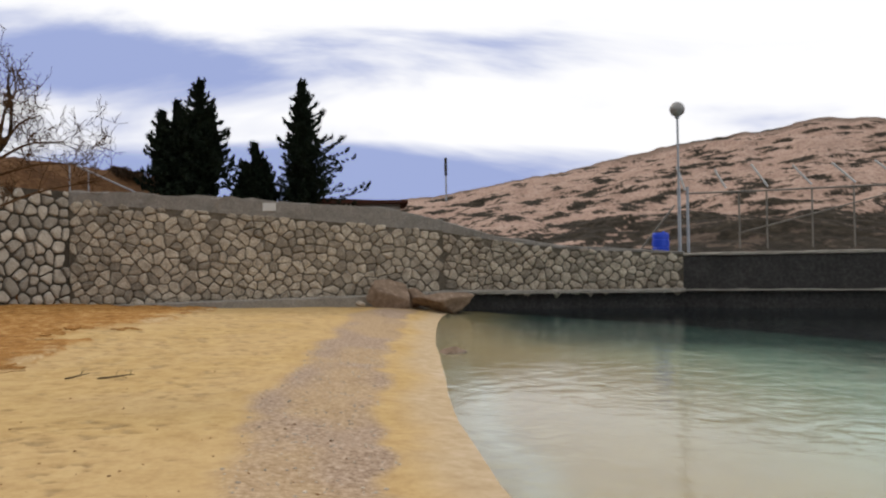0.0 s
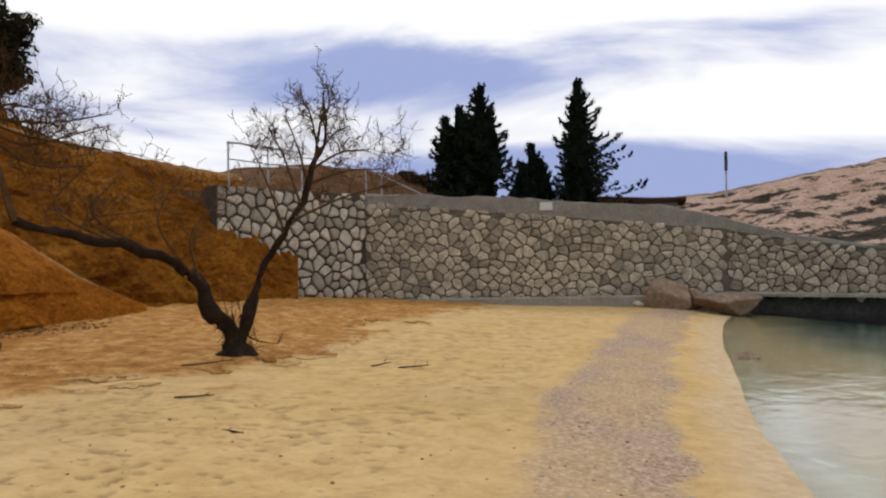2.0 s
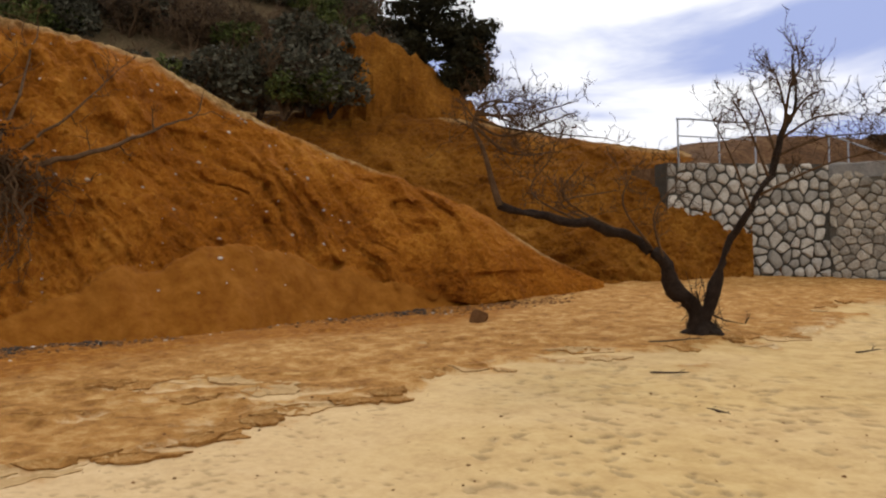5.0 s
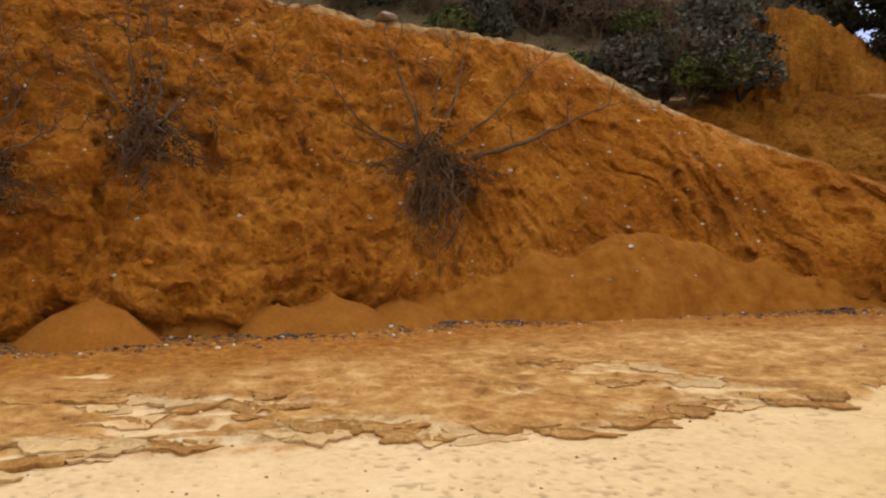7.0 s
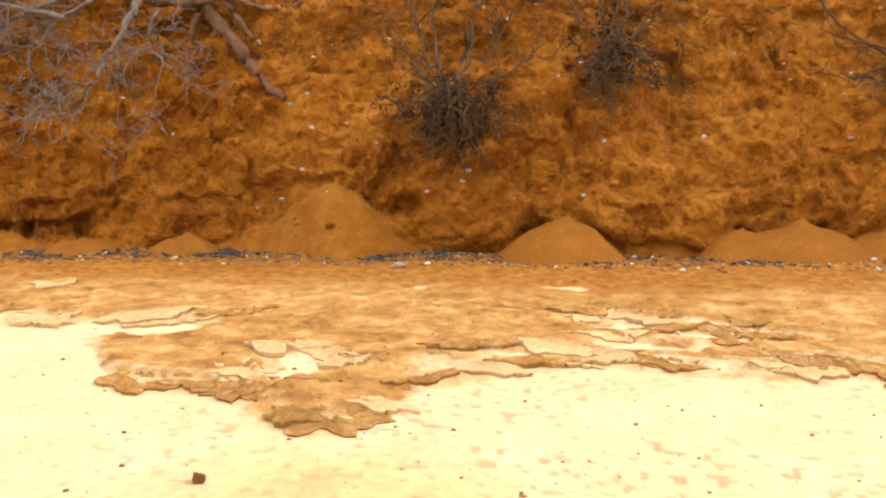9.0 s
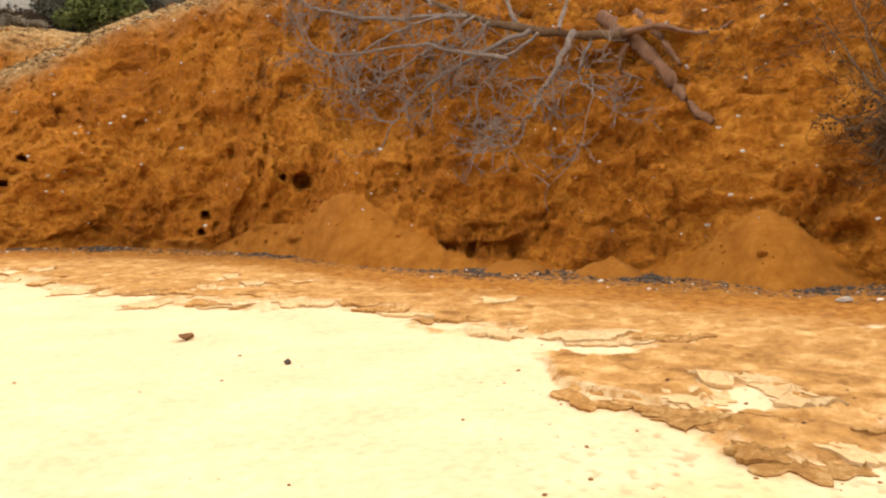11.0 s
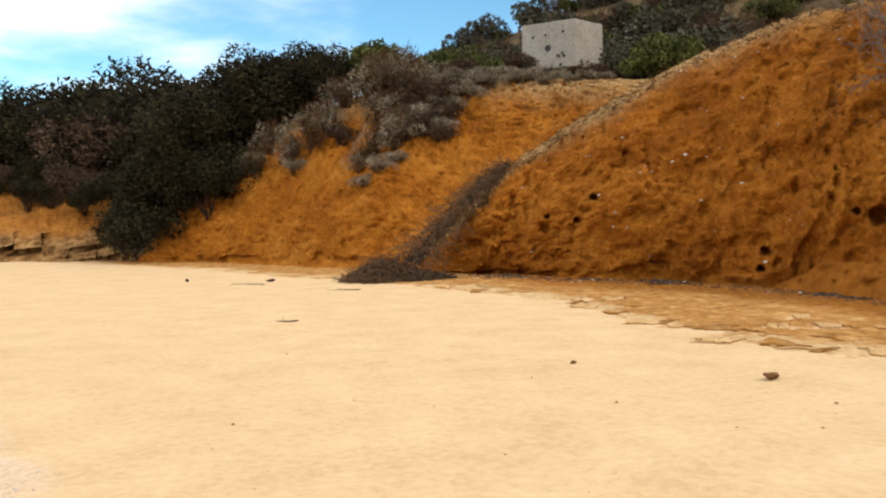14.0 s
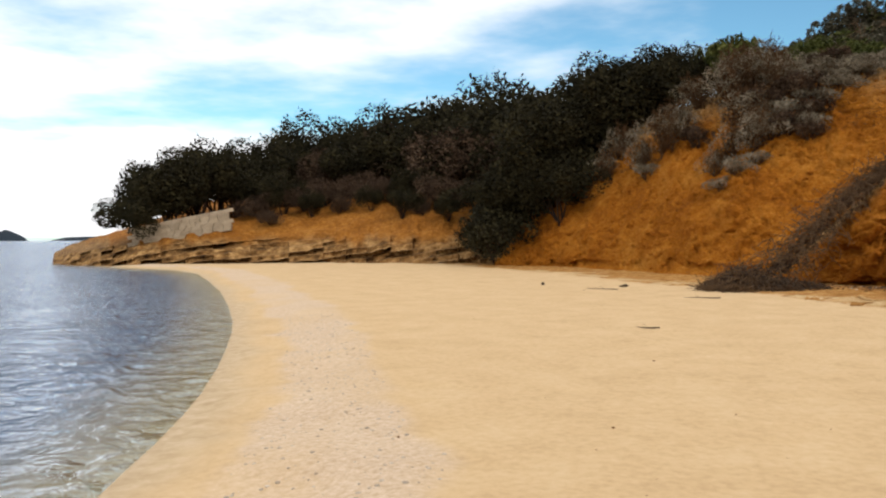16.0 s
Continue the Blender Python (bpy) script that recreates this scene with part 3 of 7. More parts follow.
def bank_face(bank, tt, uu):
    """Points of a bank: u from 0 at the foot to 1 at the crest, beyond 1 on the top behind it. Also the crest zone."""
    table, width, steep, back, lumps, fluting, seed = bank
    base_r, high = curve(table, tt), curve(table, tt, 2)
    face, beyond, low = np.clip(uu, 0, 1), np.clip(uu - 1, 0, None), np.minimum(uu, 0)
    rise = face - 0.08 * ease(0.75, 1.0, face) * (face - 0.75) / 0.25
    steep = steep + (0.8 * ease(135, 148, tt) if seed == 100 else 0.0)
    r = base_r + width * high * face ** steep + beyond * 14
    z = 0.22 + high * rise + low * 8
    z = z - back(tt) * beyond * 14 + 0.4 * beyond * fbm(tt * 0.3, uu * 3, 0, 3, seed)
    turns = np.linspace(table[0][0], table[-1][0], 700)
    feet = curve(table, turns)
    run = np.concatenate([[0.0], np.cumsum(np.hypot(np.diff(feet), np.radians(np.diff(turns)) * feet[1:]))])
    arc = np.interp(tt, turns, run)
    on = ease(-0.03, 0.05, uu) * (1 - 0.7 * ease(0.86, 1.08, uu)) * np.clip(high / 3, 0.12, 1)
    bow = arc + 0.9 * fbm(arc * 0.45, z * 0.45, 8.0, 3, seed + 12)
    big = fbm(arc * 0.30, z * 0.30, 1.0, 3, seed + 1)
    slant = bow + 0.7 * z * np.where(tt < 100, -1, 1)
    rill = np.abs(fbm(slant * 0.65, z * (0.16 if seed != 100 else np.where(tt < 80, 0.16, 0.42)), 4.0, 4, seed + 3, 0.55))
    rill = np.where((tt < 80) & (seed == 100), 0.5 * rill + 0.6 * np.abs(fbm(slant * 1.25, z * 0.32, 5.0, 4, seed + 14, 0.55)), rill)
    clods = np.abs(fbm(bow * 0.70, z * 1.05, 2.0, 5, seed + 2, 0.6))
    x0, y0 = -np.sin(np.radians(tt)) * r, np.cos(np.radians(tt)) * r
    crumbs = np.abs(fbm(bow * 2.1, z * 2.6, 3.0, 4, seed + 4, 0.65))
    grit = fbm(x0 * 8, y0 * 8, z * 8, 2, seed + 5)
    pit = ease(0.72, 0.90, value_noise(bow * 1.9, z * 2.3, 9.0, seed + 7))
    lip = 0.045 + 0.035 * fbm(arc * 0.8, 0, 4.0, 3, seed + 13)
    under = ease(-0.02, 0.02, uu) * (1 - ease(lip, lip + 0.018, uu)) * ease(-0.05, 0.3, fbm(arc * 0.5, 0, 3.0, 3, seed + 8))
    shelf = ease(0.06, 0.13, fbm(bow * 0.6, z * 1.2, 6.0, 4, seed + 9)) * ease(72, 96, tt)
    fan = 1 - ease(66, 80, tt) if seed == 100 else 0.0
    push = on * (lumps * 2.7 * big + fluting * (2.3 + 1.6 * fan) * (rill - 0.28) + lumps * (1.9 - 1.2 * fan) * (clods - 0.28) + (0.34 - 0.18 * fan) * (crumbs - 0.26) + 0.035 * grit - (0.20 if seed == 100 else 0.08) * pit - 0.34 * under + 0.13 * shelf)
    for hole_th, hole_z, wide in (BURROWS if seed == 100 else ()):
        gap = np.hypot((tt - hole_th) * base_r * 0.01745 / wide, (z - hole_z) / (wide * 0.85))
        push = push - 1.1 * (1 - ease(0.45, 0.8, gap)) * (0.4 + wide)
    lift = on * (0.25 * (clods - 0.28) + 0.18 * (crumbs - 0.26))
    slid = 0 * tt
    for fan_th, fan_high, fan_wide in (FANS if seed == 100 else ()):
        q = (tt - fan_th) * base_r * 0.01745 / fan_wide
        shape = 1.5 * np.exp(-1.5 * np.sqrt(q * q + 0.09)) - 0.22 if fan_wide < 1.8 else 1.14 - np.sqrt(q * q + 0.06)
        local = fan_high * shape + (0.13 + 0.14 * (fan_wide > 2.2)) * fbm(arc * 1.1, z * 0.8, 5.0, 4, seed + 11)
        depth = np.where(uu < 0.9, local - (z - 0.22), -1.0)
        grown = (r - base_r) + depth * 1.05 + 0.02 * crumbs
        push = np.where(depth > 0, np.maximum(push, grown), push)
        slid = np.maximum(slid, ease(-0.03, 0.06, depth))
    lift = lift * (1 - slid)
    x, y = x0 + np.sin(np.radians(tt)) * push, y0 - np.cos(np.radians(tt)) * push
    crest = ease(0.93 - 0.22 * ease(132, 146, tt), 1.03 - 0.08 * ease(132, 146, tt), uu + 0.10 * fbm(arc * 0.5, uu * 4, 0, 4, seed + 6))
    return x, y, z + lift, (crest, slid)


def build_bank(name, label, bank, step, material=None):
    table = bank[0]
    th = np.arange(table[0][0], table[-1][0] + step, step)
    u = np.concatenate([np.arange(-0.06, 0.92, 0.0062), np.arange(0.92, 1.03, 0.006), np.linspace(1.04, 2.4, 34)])
    uu, tt = np.meshgrid(u, th, indexing="ij")
    x, y, z, crest = bank_face(bank, tt, uu)
    pts = np.stack([x, y, z], -1).reshape(-1, 3)
    return tagged(sheet(name, pts, len(th), len(u), material or CLAY, dict(crest=crest[0], fan=crest[1])), label, "clay bank", kind="structure")


def bank_places(rng, bank, n, th0, th1, u0, u1):
    """Random places all over a bank's face."""
    th, u = np.array([rng.uniform(th0, th1) for _ in range(n)]), np.array([rng.uniform(u0, u1) for _ in range(n)])
    x, y, z, _ = bank_face(bank, th, u)
    return list(zip(x, y, z))


def on_bank(bank, th, u, out=0.0):
    """A place on a bank, moved out of it towards the beach."""
    x, y, z, _ = bank_face(bank, np.array([float(th)]), np.array([float(u)]))
    return Vector((x[0], y[0], z[0])) - bearing(th) * out


@functools.lru_cache(None)
def face_column(th):
    u = np.linspace(0.02, 1.0, 200)
    return bank_face(MAIN, np.full(u.shape, th / 4), u)[:3]


def on_face(turn, az, el, out=0.0):
    """Where the line of that bearing and height angle, from the stand at a turn, meets the main bank; moved out of it."""
    eye, th = stand(turn), float(az)
    for _ in range(3):
        x, y, z = face_column(round(th * 4))
        rise = np.degrees(np.arctan2(z - eye.z, np.hypot(x - eye.x, y - eye.y)))
        k = int(np.argmax(rise >= el)) if (rise >= el).any() else len(x) - 1
        seen = math.degrees(math.atan2(-(x[k] - eye.x), y[k] - eye.y)) % 360
        th += az - seen
    gap = math.hypot(x[k] - eye.x, y[k] - eye.y)
    p = Vector((*(eye + bearing(az) * gap).to_2d(), z[k]))
    return p + (eye - p).normalized() * out


MAIN = (BANK_MAIN, 0.85, 1.4, lambda t: 0.04 + 0.5 * (1 - ease(60, 74, t)) + 0.45 * ease(138, 150, t), 0.30, 0.26, 100)
NORTH = (BANK_NORTH, 1.25, 1.3, lambda t: 0.02 + 0 * t, 0.22, 0.22, 200)
SOUTH = (BANK_SOUTH, 1.15, 1.05, lambda t: -0.12 + 0 * t, 0.22, 0.24, 300)
build_bank("bank_main", "steep eroded ochre clay bank with lumps and rills", MAIN, 0.12)
build_bank("bank_north", "ochre clay slope behind the beach wall", NORTH, 0.14, NORTH_CLAY)
build_bank("bank_south", "bright orange clay slope below the scrub", SOUTH, 0.12, SOUTH_CLAY)


# ---- small builders ----
def part(name, bm, material, parent=None, label="", smooth=False):
    """Links a bmesh as one mesh object under a thing or a part."""
    mesh = bpy.data.meshes.new(name)
    if smooth:
        for f in bm.faces:
            f.smooth = True
    bm.to_mesh(mesh)
    bm.free()
    mesh.materials.append(material)
    ob = new(name, mesh)
    if parent:
        ob.parent = parent
    if label:
        ob["label"] = label
    return ob


def raw(name, verts, faces, material, parent=None, label="", smooth=False):
    mesh = bpy.data.meshes.new(name)
    mesh.from_pydata([tuple(v) for v in verts], [], faces)
    if smooth:
        mesh.polygons.foreach_set("use_smooth", [True] * len(mesh.polygons))
    mesh.materials.append(material)
    ob = new(name, mesh)
    if parent:
        ob.parent = parent
    if label:
        ob["label"] = label
    return ob


def base(name, place, label, category, group="", kind="", turn=0.0):
    ob = new(name)
    ob.matrix_world = Matrix.Translation(place) @ Matrix.Rotation(radians(turn), 4, "Z")
    return tagged(ob, label, category, group, kind)


def box(sx, sy, sz, at=(0, 0, 0), bevel=0.0, turn=None):
    """A block standing on its at-point, bevelled."""
    bm = bmesh.new()
    bmesh.ops.create_cube(bm, size=1)
    bmesh.ops.scale(bm, vec=(sx, sy, sz), verts=bm.verts)
    bmesh.ops.translate(bm, vec=(0, 0, sz / 2), verts=bm.verts)
    if bevel:
        bmesh.ops.bevel(bm, geom=list(bm.edges), offset=bevel, segments=2, affect="EDGES")
    if turn is not None:
        bmesh.ops.rotate(bm, matrix=turn, verts=bm.verts)
    bmesh.ops.translate(bm, vec=at, verts=bm.verts)
    return bm


def tube(verts, faces, path, radii, sides=6):
    """Adds a tapering tube along a path to lists of verts and faces."""
    start, n = len(verts), len(path)
    for i, p in enumerate(path):
        ahead = (path[min(i + 1, n - 1)] - path[max(i - 1, 0)]).normalized()
        side = ahead.orthogonal().normalized()
        other = ahead.cross(side)
        for k in range(sides):
            a = 2 * math.pi * k / sides
            verts.append(p + (side * math.cos(a) + other * math.sin(a)) * radii[i])
    for i in range(n - 1):
        for k in range(sides):
            a, b = start + i * sides + k, start + i * sides + (k + 1) % sides
            faces.append((a, b, b + sides, a + sides))
    faces.append(tuple(start + k for k in reversed(range(sides))))
    faces.append(tuple(start + (n - 1) * sides + k for k in range(sides)))


def smooth_path(points, steps=5):
    """A smooth run through a few points."""
    pts = [Vector(p) for p in points]
    pts = [pts[0] * 2 - pts[1]] + pts + [pts[-1] * 2 - pts[-2]]
    out = []
    for i in range(1, len(pts) - 2):
        p0, p1, p2, p3 = pts[i - 1:i + 3]
        for k in range(steps):
            t = k / steps
            out.append(0.5 * ((2 * p1) + (p2 - p0) * t + (2 * p0 - 5 * p1 + 4 * p2 - p3) * t * t + (3 * p1 - p0 - 3 * p2 + p3) * t ** 3))
    return out + [pts[-2]]


def wander(rng, start, way, length, bend, lift, n):
    """A crooked twig's path."""
    out, d, step = [Vector(start)], Vector(way).normalized(), length / n
    for _ in range(n):
        d = (d + Vector((rng.gauss(0, bend), rng.gauss(0, bend), rng.gauss(0, bend) + lift))).normalized()
        out.append(out[-1] + d * step)
    return out


def sprout(rng, verts, faces, path, radius, level, kids, length, spread, lift, thin=0.004, from_share=0.25):
    """Twigs from a limb, and twigs from those."""
    for _ in range(kids):
        i = rng.randint(max(1, int(len(path) * from_share)), len(path) - 1)
        ahead = (path[i] - path[i - 1]).normalized()
        side = Vector((rng.gauss(0, 1), rng.gauss(0, 1), rng.gauss(0.3, 0.8))).normalized()
        way = (ahead * (1 - spread) + side * spread).normalized()
        long = length * rng.uniform(0.55, 1.15)
        n = 6 if level > 1 else 4
        twig = wander(rng, path[i], way, long, 0.22, lift, n)
        r0 = max(radius * rng.uniform(0.5, 0.75), thin)
        tube(verts, faces, twig, [r0 + (thin * 0.7 - r0) * k / n for k in range(n + 1)], 4 if level < 2 else 5)
        if level > 0:
            sprout(rng, verts, faces, twig, r0 * 0.55, level - 1, max(3, int(kids * 0.75)), long * 0.55, spread, lift, thin)


def leaf_mass(rng, verts, faces, centre, size, count, leaf, droop=0.0):
    """Small leaf sprays over and inside an uneven lump."""
    cx, cy, cz = centre
    sx, sy, sz = size
    for _ in range(count):
        d = Vector((rng.gauss(0, 1), rng.gauss(0, 1), rng.gauss(0, 1))).normalized()
        f = rng.uniform(0.72, 1.08)
        p = Vector((cx + d.x * sx * f, cy + d.y * sy * f, cz + d.z * sz * f))
        a = Vector((rng.gauss(0, 1), rng.gauss(0, 1), rng.gauss(0, 0.7) - droop)).normalized()
        n = (d + Vector((rng.gauss(0, 0.6), rng.gauss(0, 0.6), rng.gauss(0, 0.6)))).normalized()
        b = a.cross(n)
        if b.length < 1e-3:
            continue
        b.normalize()
        l = leaf * rng.uniform(0.6, 1.4)
        w = l * rng.uniform(0.35, 0.6)
        i = len(verts)
        verts += [p - a * l * 0.5, p + b * w * 0.5 + n * w * 0.15, p + a * l * 0.5, p - b * w * 0.5 + n * w * 0.15]
        faces.append((i, i + 1, i + 2, i + 3))


def leafage(name, dark, mid, light):
    return surface(name, (dark, mid, light), 0.7, 0.75, 0.0, spread=0.30, fine=3.0, island_tone=0.4)


DARK_LEAF = leafage("dark_evergreen_leaves", (0.007, 0.0065, 0.003), (0.021, 0.018, 0.0075), (0.044, 0.037, 0.015))
WOOD_LEAF = leafage("dull_hillside_leaves", (0.022, 0.020, 0.012), (0.066, 0.060, 0.038), (0.13, 0.115, 0.08))
CYPRESS_LEAF = leafage("cypress_needles", (0.004, 0.007, 0.005), (0.010, 0.016, 0.009), (0.02, 0.028, 0.016))
GREEN_LEAF = leafage("olive_green_leaves", (0.022, 0.030, 0.008), (0.065, 0.074, 0.018), (0.13, 0.135, 0.038))
GREY_LEAF = leafage("grey_scrub_leaves", (0.085, 0.069, 0.045), (0.20, 0.165, 0.113), (0.34, 0.29, 0.21))
RUST_LEAF = leafage("brown_heather_leaves", (0.022, 0.013, 0.008), (0.060, 0.037, 0.022), (0.125, 0.083, 0.052))


# ---- the stone wall ----
WALL_LEFT, WALL_CORNER, WALL_MID, WALL_END = Vector((-14.3, 21.4)), Vector((-11.7, 26.3)), Vector((0.0, 28.6)), Vector((7.9, 27.6))


def clip(poly, px, py, nx, ny):
    """What of a polygon lies on the far side of a line from its normal."""
    out = []
    for (ax, ay), (bx, by) in zip(poly, poly[1:] + poly[:1]):
        da, db = (ax - px) * nx + (ay - py) * ny, (bx - px) * nx + (by - py) * ny
        if da <= 0:
            out.append((ax, ay))
        if da * db < 0:
            t = da / (da - db)
            out.append((ax + (bx - ax) * t, ay + (by - ay) * t))
    return out


def stone_cells(rng, length, bottom, top, w, h):
    """Uneven stones that fill a wall from bottom(a) to top(a): polygons in the wall's plane."""
    seeds = []
    rows_n = int(5.0 / h)
    for j in range(-1, rows_n):
        for i in range(-1, int(length / w) + 2):
            seeds.append(((i + 0.5 * (j % 2) + rng.uniform(-0.34, 0.34)) * w, (j + 0.5 + rng.uniform(-0.2, 0.2)) * h + 0.12 * math.sin(i * 0.7)))
    cells = []
    seeds = [q for q in seeds if rng.random() > 0.07]
    for a, z in seeds:
        if not (0 < a < length and bottom(a) - 0.1 < z < top(a) - 0.04):
            continue
        poly = [(a - w * 1.3, z - h * 1.3), (a + w * 1.3, z - h * 1.3), (a + w * 1.3, z + h * 1.3), (a - w * 1.3, z + h * 1.3)]
        for b, y in seeds:
            if (b, y) != (a, z) and abs(b - a) < 2.4 * w and abs(y - z) < 2.4 * h:
                poly = clip(poly, (a + b) / 2, (z + y) / 2, b - a, y - z)
        poly = clip(poly, 0, 0, -1, 0)
        poly = clip(poly, length, 0, 1, 0)
        slope = (top(a + 0.1) - top(a - 0.1)) / 0.2
        poly = clip(poly, a, top(a), -slope, 1)
        if len(poly) > 2:
            cells.append(poly)
    return cells


def stone_shape(rng, poly, gap, proud):
    """One stone: a cell drawn in, with a worn edge and a slightly hollow or full face. In the wall's own axes: along, out, up."""
    cx, cz = sum(p[0] for p in poly) / len(poly), sum(p[1] for p in poly) / len(poly)
    dense = []
    for (ax, az), (bx, bz) in zip(poly, poly[1:] + poly[:1]):
        gone = math.hypot(bx - ax, bz - az)
        if gone < 0.03:
            continue
        dense.append((ax * 0.82 + bx * 0.18, az * 0.82 + bz * 0.18))
        dense.append((ax * 0.18 + bx * 0.82, az * 0.18 + bz * 0.82))
    n = len(dense)
    if n < 6:
        return None
    verts, faces = [], []
    for inset, out in ((gap, -0.02), (gap + 0.004, proud * 0.55), (gap + 0.04, proud)):
        for x, z in dense:
            d = math.hypot(x - cx, z - cz) or 1
            k = max(0.3, 1 - inset / d * 1.25)
            verts.append((cx + (x - cx) * k + rng.uniform(-0.006, 0.006), -out + rng.uniform(-0.008, 0.008) * (out > 0), cz + (z - cz) * k + rng.uniform(-0.006, 0.006)))
    for r in range(2):
        for k in range(n):
            a, b = r * n + k, r * n + (k + 1) % n
            faces.append((a, b, b + n, a + n))
    verts.append((cx, -proud - rng.uniform(-0.01, 0.025), cz))
    faces += [(2 * n + k, 2 * n + (k + 1) % n, 3 * n) for k in range(n)]
    return verts, faces


def wall_run(name, label, a, b, bottom, top, stone, gap, w, h, seed, singles, thick=0.7, joint=None):
    """A run of masonry from a to b on the plan: a core with its stones laid on it."""
    length = (b - a).length
    turn = math.degrees(math.atan2(b.y - a.y, b.x - a.x))
    root = base(name, (a.x, a.y, 0), label, "stone wall", kind="structure", turn=turn)
    rng = random.Random(seed)
    n = 24
    verts, faces = [], []
    for i in range(n + 1):
        s = length * i / n
        verts += [(s, 0, bottom(s) - 0.8), (s, 0, top(s) - 0.03), (s, thick, top(s) - 0.03), (s, thick, bottom(s) - 0.8)]
    for i in range(n):
        for k in range(4):
            p, q = i * 4 + k, i * 4 + (k + 1) % 4
            faces.append((p, p + 4, q + 4, q))
    faces += [(0, 1, 2, 3), (4 * n + 3, 4 * n + 2, 4 * n + 1, 4 * n)]
    raw("core", verts, faces, joint or MORTAR, root)
    cells = stone_cells(rng, length, bottom, top, w, h)
    rng.shuffle(cells)
    rest_v, rest_f = [], []
    for k, poly in enumerate(cells):
        made = stone_shape(rng, poly, gap, rng.uniform(0.05, 0.10))
        if not made:
            continue
        if k < singles:
            raw("stone", made[0], made[1], stone, root)
        else:
            i = len(rest_v)
            rest_v += made[0]
            rest_f += [tuple(j + i for j in f) for f in made[1]]
    if rest_v:
        tagged(raw("stones", rest_v, rest_f, stone, root), kind="stuff")
    return root


def lerp_table(table):
    return lambda s: float(np.interp(s, [r[0] for r in table], [r[1] for r in table]))


LEN_LEFT = (WALL_CORNER - WALL_LEFT).length
LEN_MID = (WALL_MID - WALL_CORNER).length
LEN_END = (WALL_END - WALL_MID).length
wall_run("wall_left", "pale dry-stone wall of rounded limestone blocks", WALL_LEFT, WALL_CORNER, lambda s: 0.2, lerp_table([(0, 3.95), (LEN_LEFT, 3.9)]), STONE_PALE, 0.030, 0.42, 0.30, 1, 220, joint=MORTAR)
wall_run("wall_mid", "mortared limestone rubble wall above the beach", WALL_CORNER, WALL_MID, lambda s: 0.1,
         lerp_table([(0, 3.75), (1.5, 3.5), (3, 3.35), (7, 3.0), (LEN_MID, 2.55)]), STONE, 0.009, 0.36, 0.25, 2, 300, joint=LIME)
wall_run("wall_end", "mortared limestone rubble wall beside the water", WALL_MID, WALL_END, lambda s: 0.45,
         lerp_table([(0, 2.5), (1.5, 2.2), (4, 1.85), (LEN_END, 1.6)]), STONE, 0.008, 0.36, 0.20, 3, 260, joint=LIME)


def along(p, q, s, out=0.0):
    """A plan place s metres from p towards q, and out metres towards the beach."""
    d = (q - p).normalized()
    return p + d * s + Vector((d.y, -d.x)) * out


def strip(name, label, category, p, q, table, thick, out, material, kind="structure", seed=0, wobble=0.02):
    """A low run of masonry along p to q: table of distance, underside, top."""
    verts, faces = [], []
    rng = random.Random(seed)
    n = max(8, int((q - p).length / 0.35))
    total = (q - p).length
    for i in range(n + 1):
        s = total * i / n
        lo, hi = np.interp(s, [r[0] for r in table], [r[1] for r in table]), np.interp(s, [r[0] for r in table], [r[2] for r in table])
        front, rear = along(p, q, s, out), along(p, q, s, out - thick)
        j = lambda: rng.uniform(-wobble, wobble)
        e = min(0.04, (hi - lo) * 0.3)
        verts += [(front.x, front.y, lo), (front.x + j(), front.y + j(), hi - e + j()), (front.x, front.y + e, hi + j()), (rear.x, rear.y, hi + j()), (rear.x, rear.y, lo)]
    for i in range(n):
        for k in range(5):
            a, b = i * 5 + k, i * 5 + (k + 1) % 5
            faces.append((a, a + 5, b + 5, b))
    faces += [(0, 1, 2, 3, 4), tuple(5 * n + k for k in (4, 3, 2, 1, 0))]
    return tagged(raw(name, verts, faces, material), label, category, kind=kind)


PARAPET = surface("grey_rubble_render", ((0.13, 0.12, 0.105), (0.23, 0.21, 0.185), (0.34, 0.31, 0.28)), 2.5, 0.95, 0.9, 9.0)
strip("parapet", "grey weathered rubble parapet on the wall", "parapet", WALL_CORNER, WALL_MID,
      [(1.4, 3.4, 3.88), (3, 3.3, 3.75), (5, 3.12, 3.68), (7, 2.95, 3.5), (10, 2.65, 3.3), (LEN_MID, 2.5, 2.85)], 0.6, 0.03, PARAPET, seed=5, wobble=0.04)
strip("parapet", "grey weathered rubble parapet sloping to the quay", "parapet", WALL_MID, WALL_END,
      [(0, 2.45, 2.85), (0.8, 2.3, 2.6), (2.0, 2.1, 2.25), (4, 1.8, 1.92), (LEN_END, 1.56, 1.64)], 0.6, 0.03, PARAPET, seed=6, wobble=0.03)
# the concrete ledge at the foot; by the water a near-black footing gives the hollow's shade
strip("ledge", "pale concrete ledge at the foot of the wall", "ledge", WALL_CORNER, WALL_MID, [(0, -0.4, 0.30), (7.5, -0.4, 0.36), (LEN_MID, -0.4, 0.46)], 0.9, 0.45, CONCRETE, seed=7)
strip("ledge", "pale concrete ledge over the dark waterline", "ledge", WALL_MID, WALL_END, [(0, 0.34, 0.47), (LEN_END, 0.32, 0.43)], 0.9, 0.35, CONCRETE, seed=8)
strip("footing", "wet footing darkened for the shade under the ledge", "footing", WALL_MID, WALL_END, [(0, -1.5, 0.33), (LEN_END, -1.5, 0.31)], 0.6, 0.02, DARK_CONCRETE, seed=9)
QUAY_FAR = Vector((24.0, 20.5))
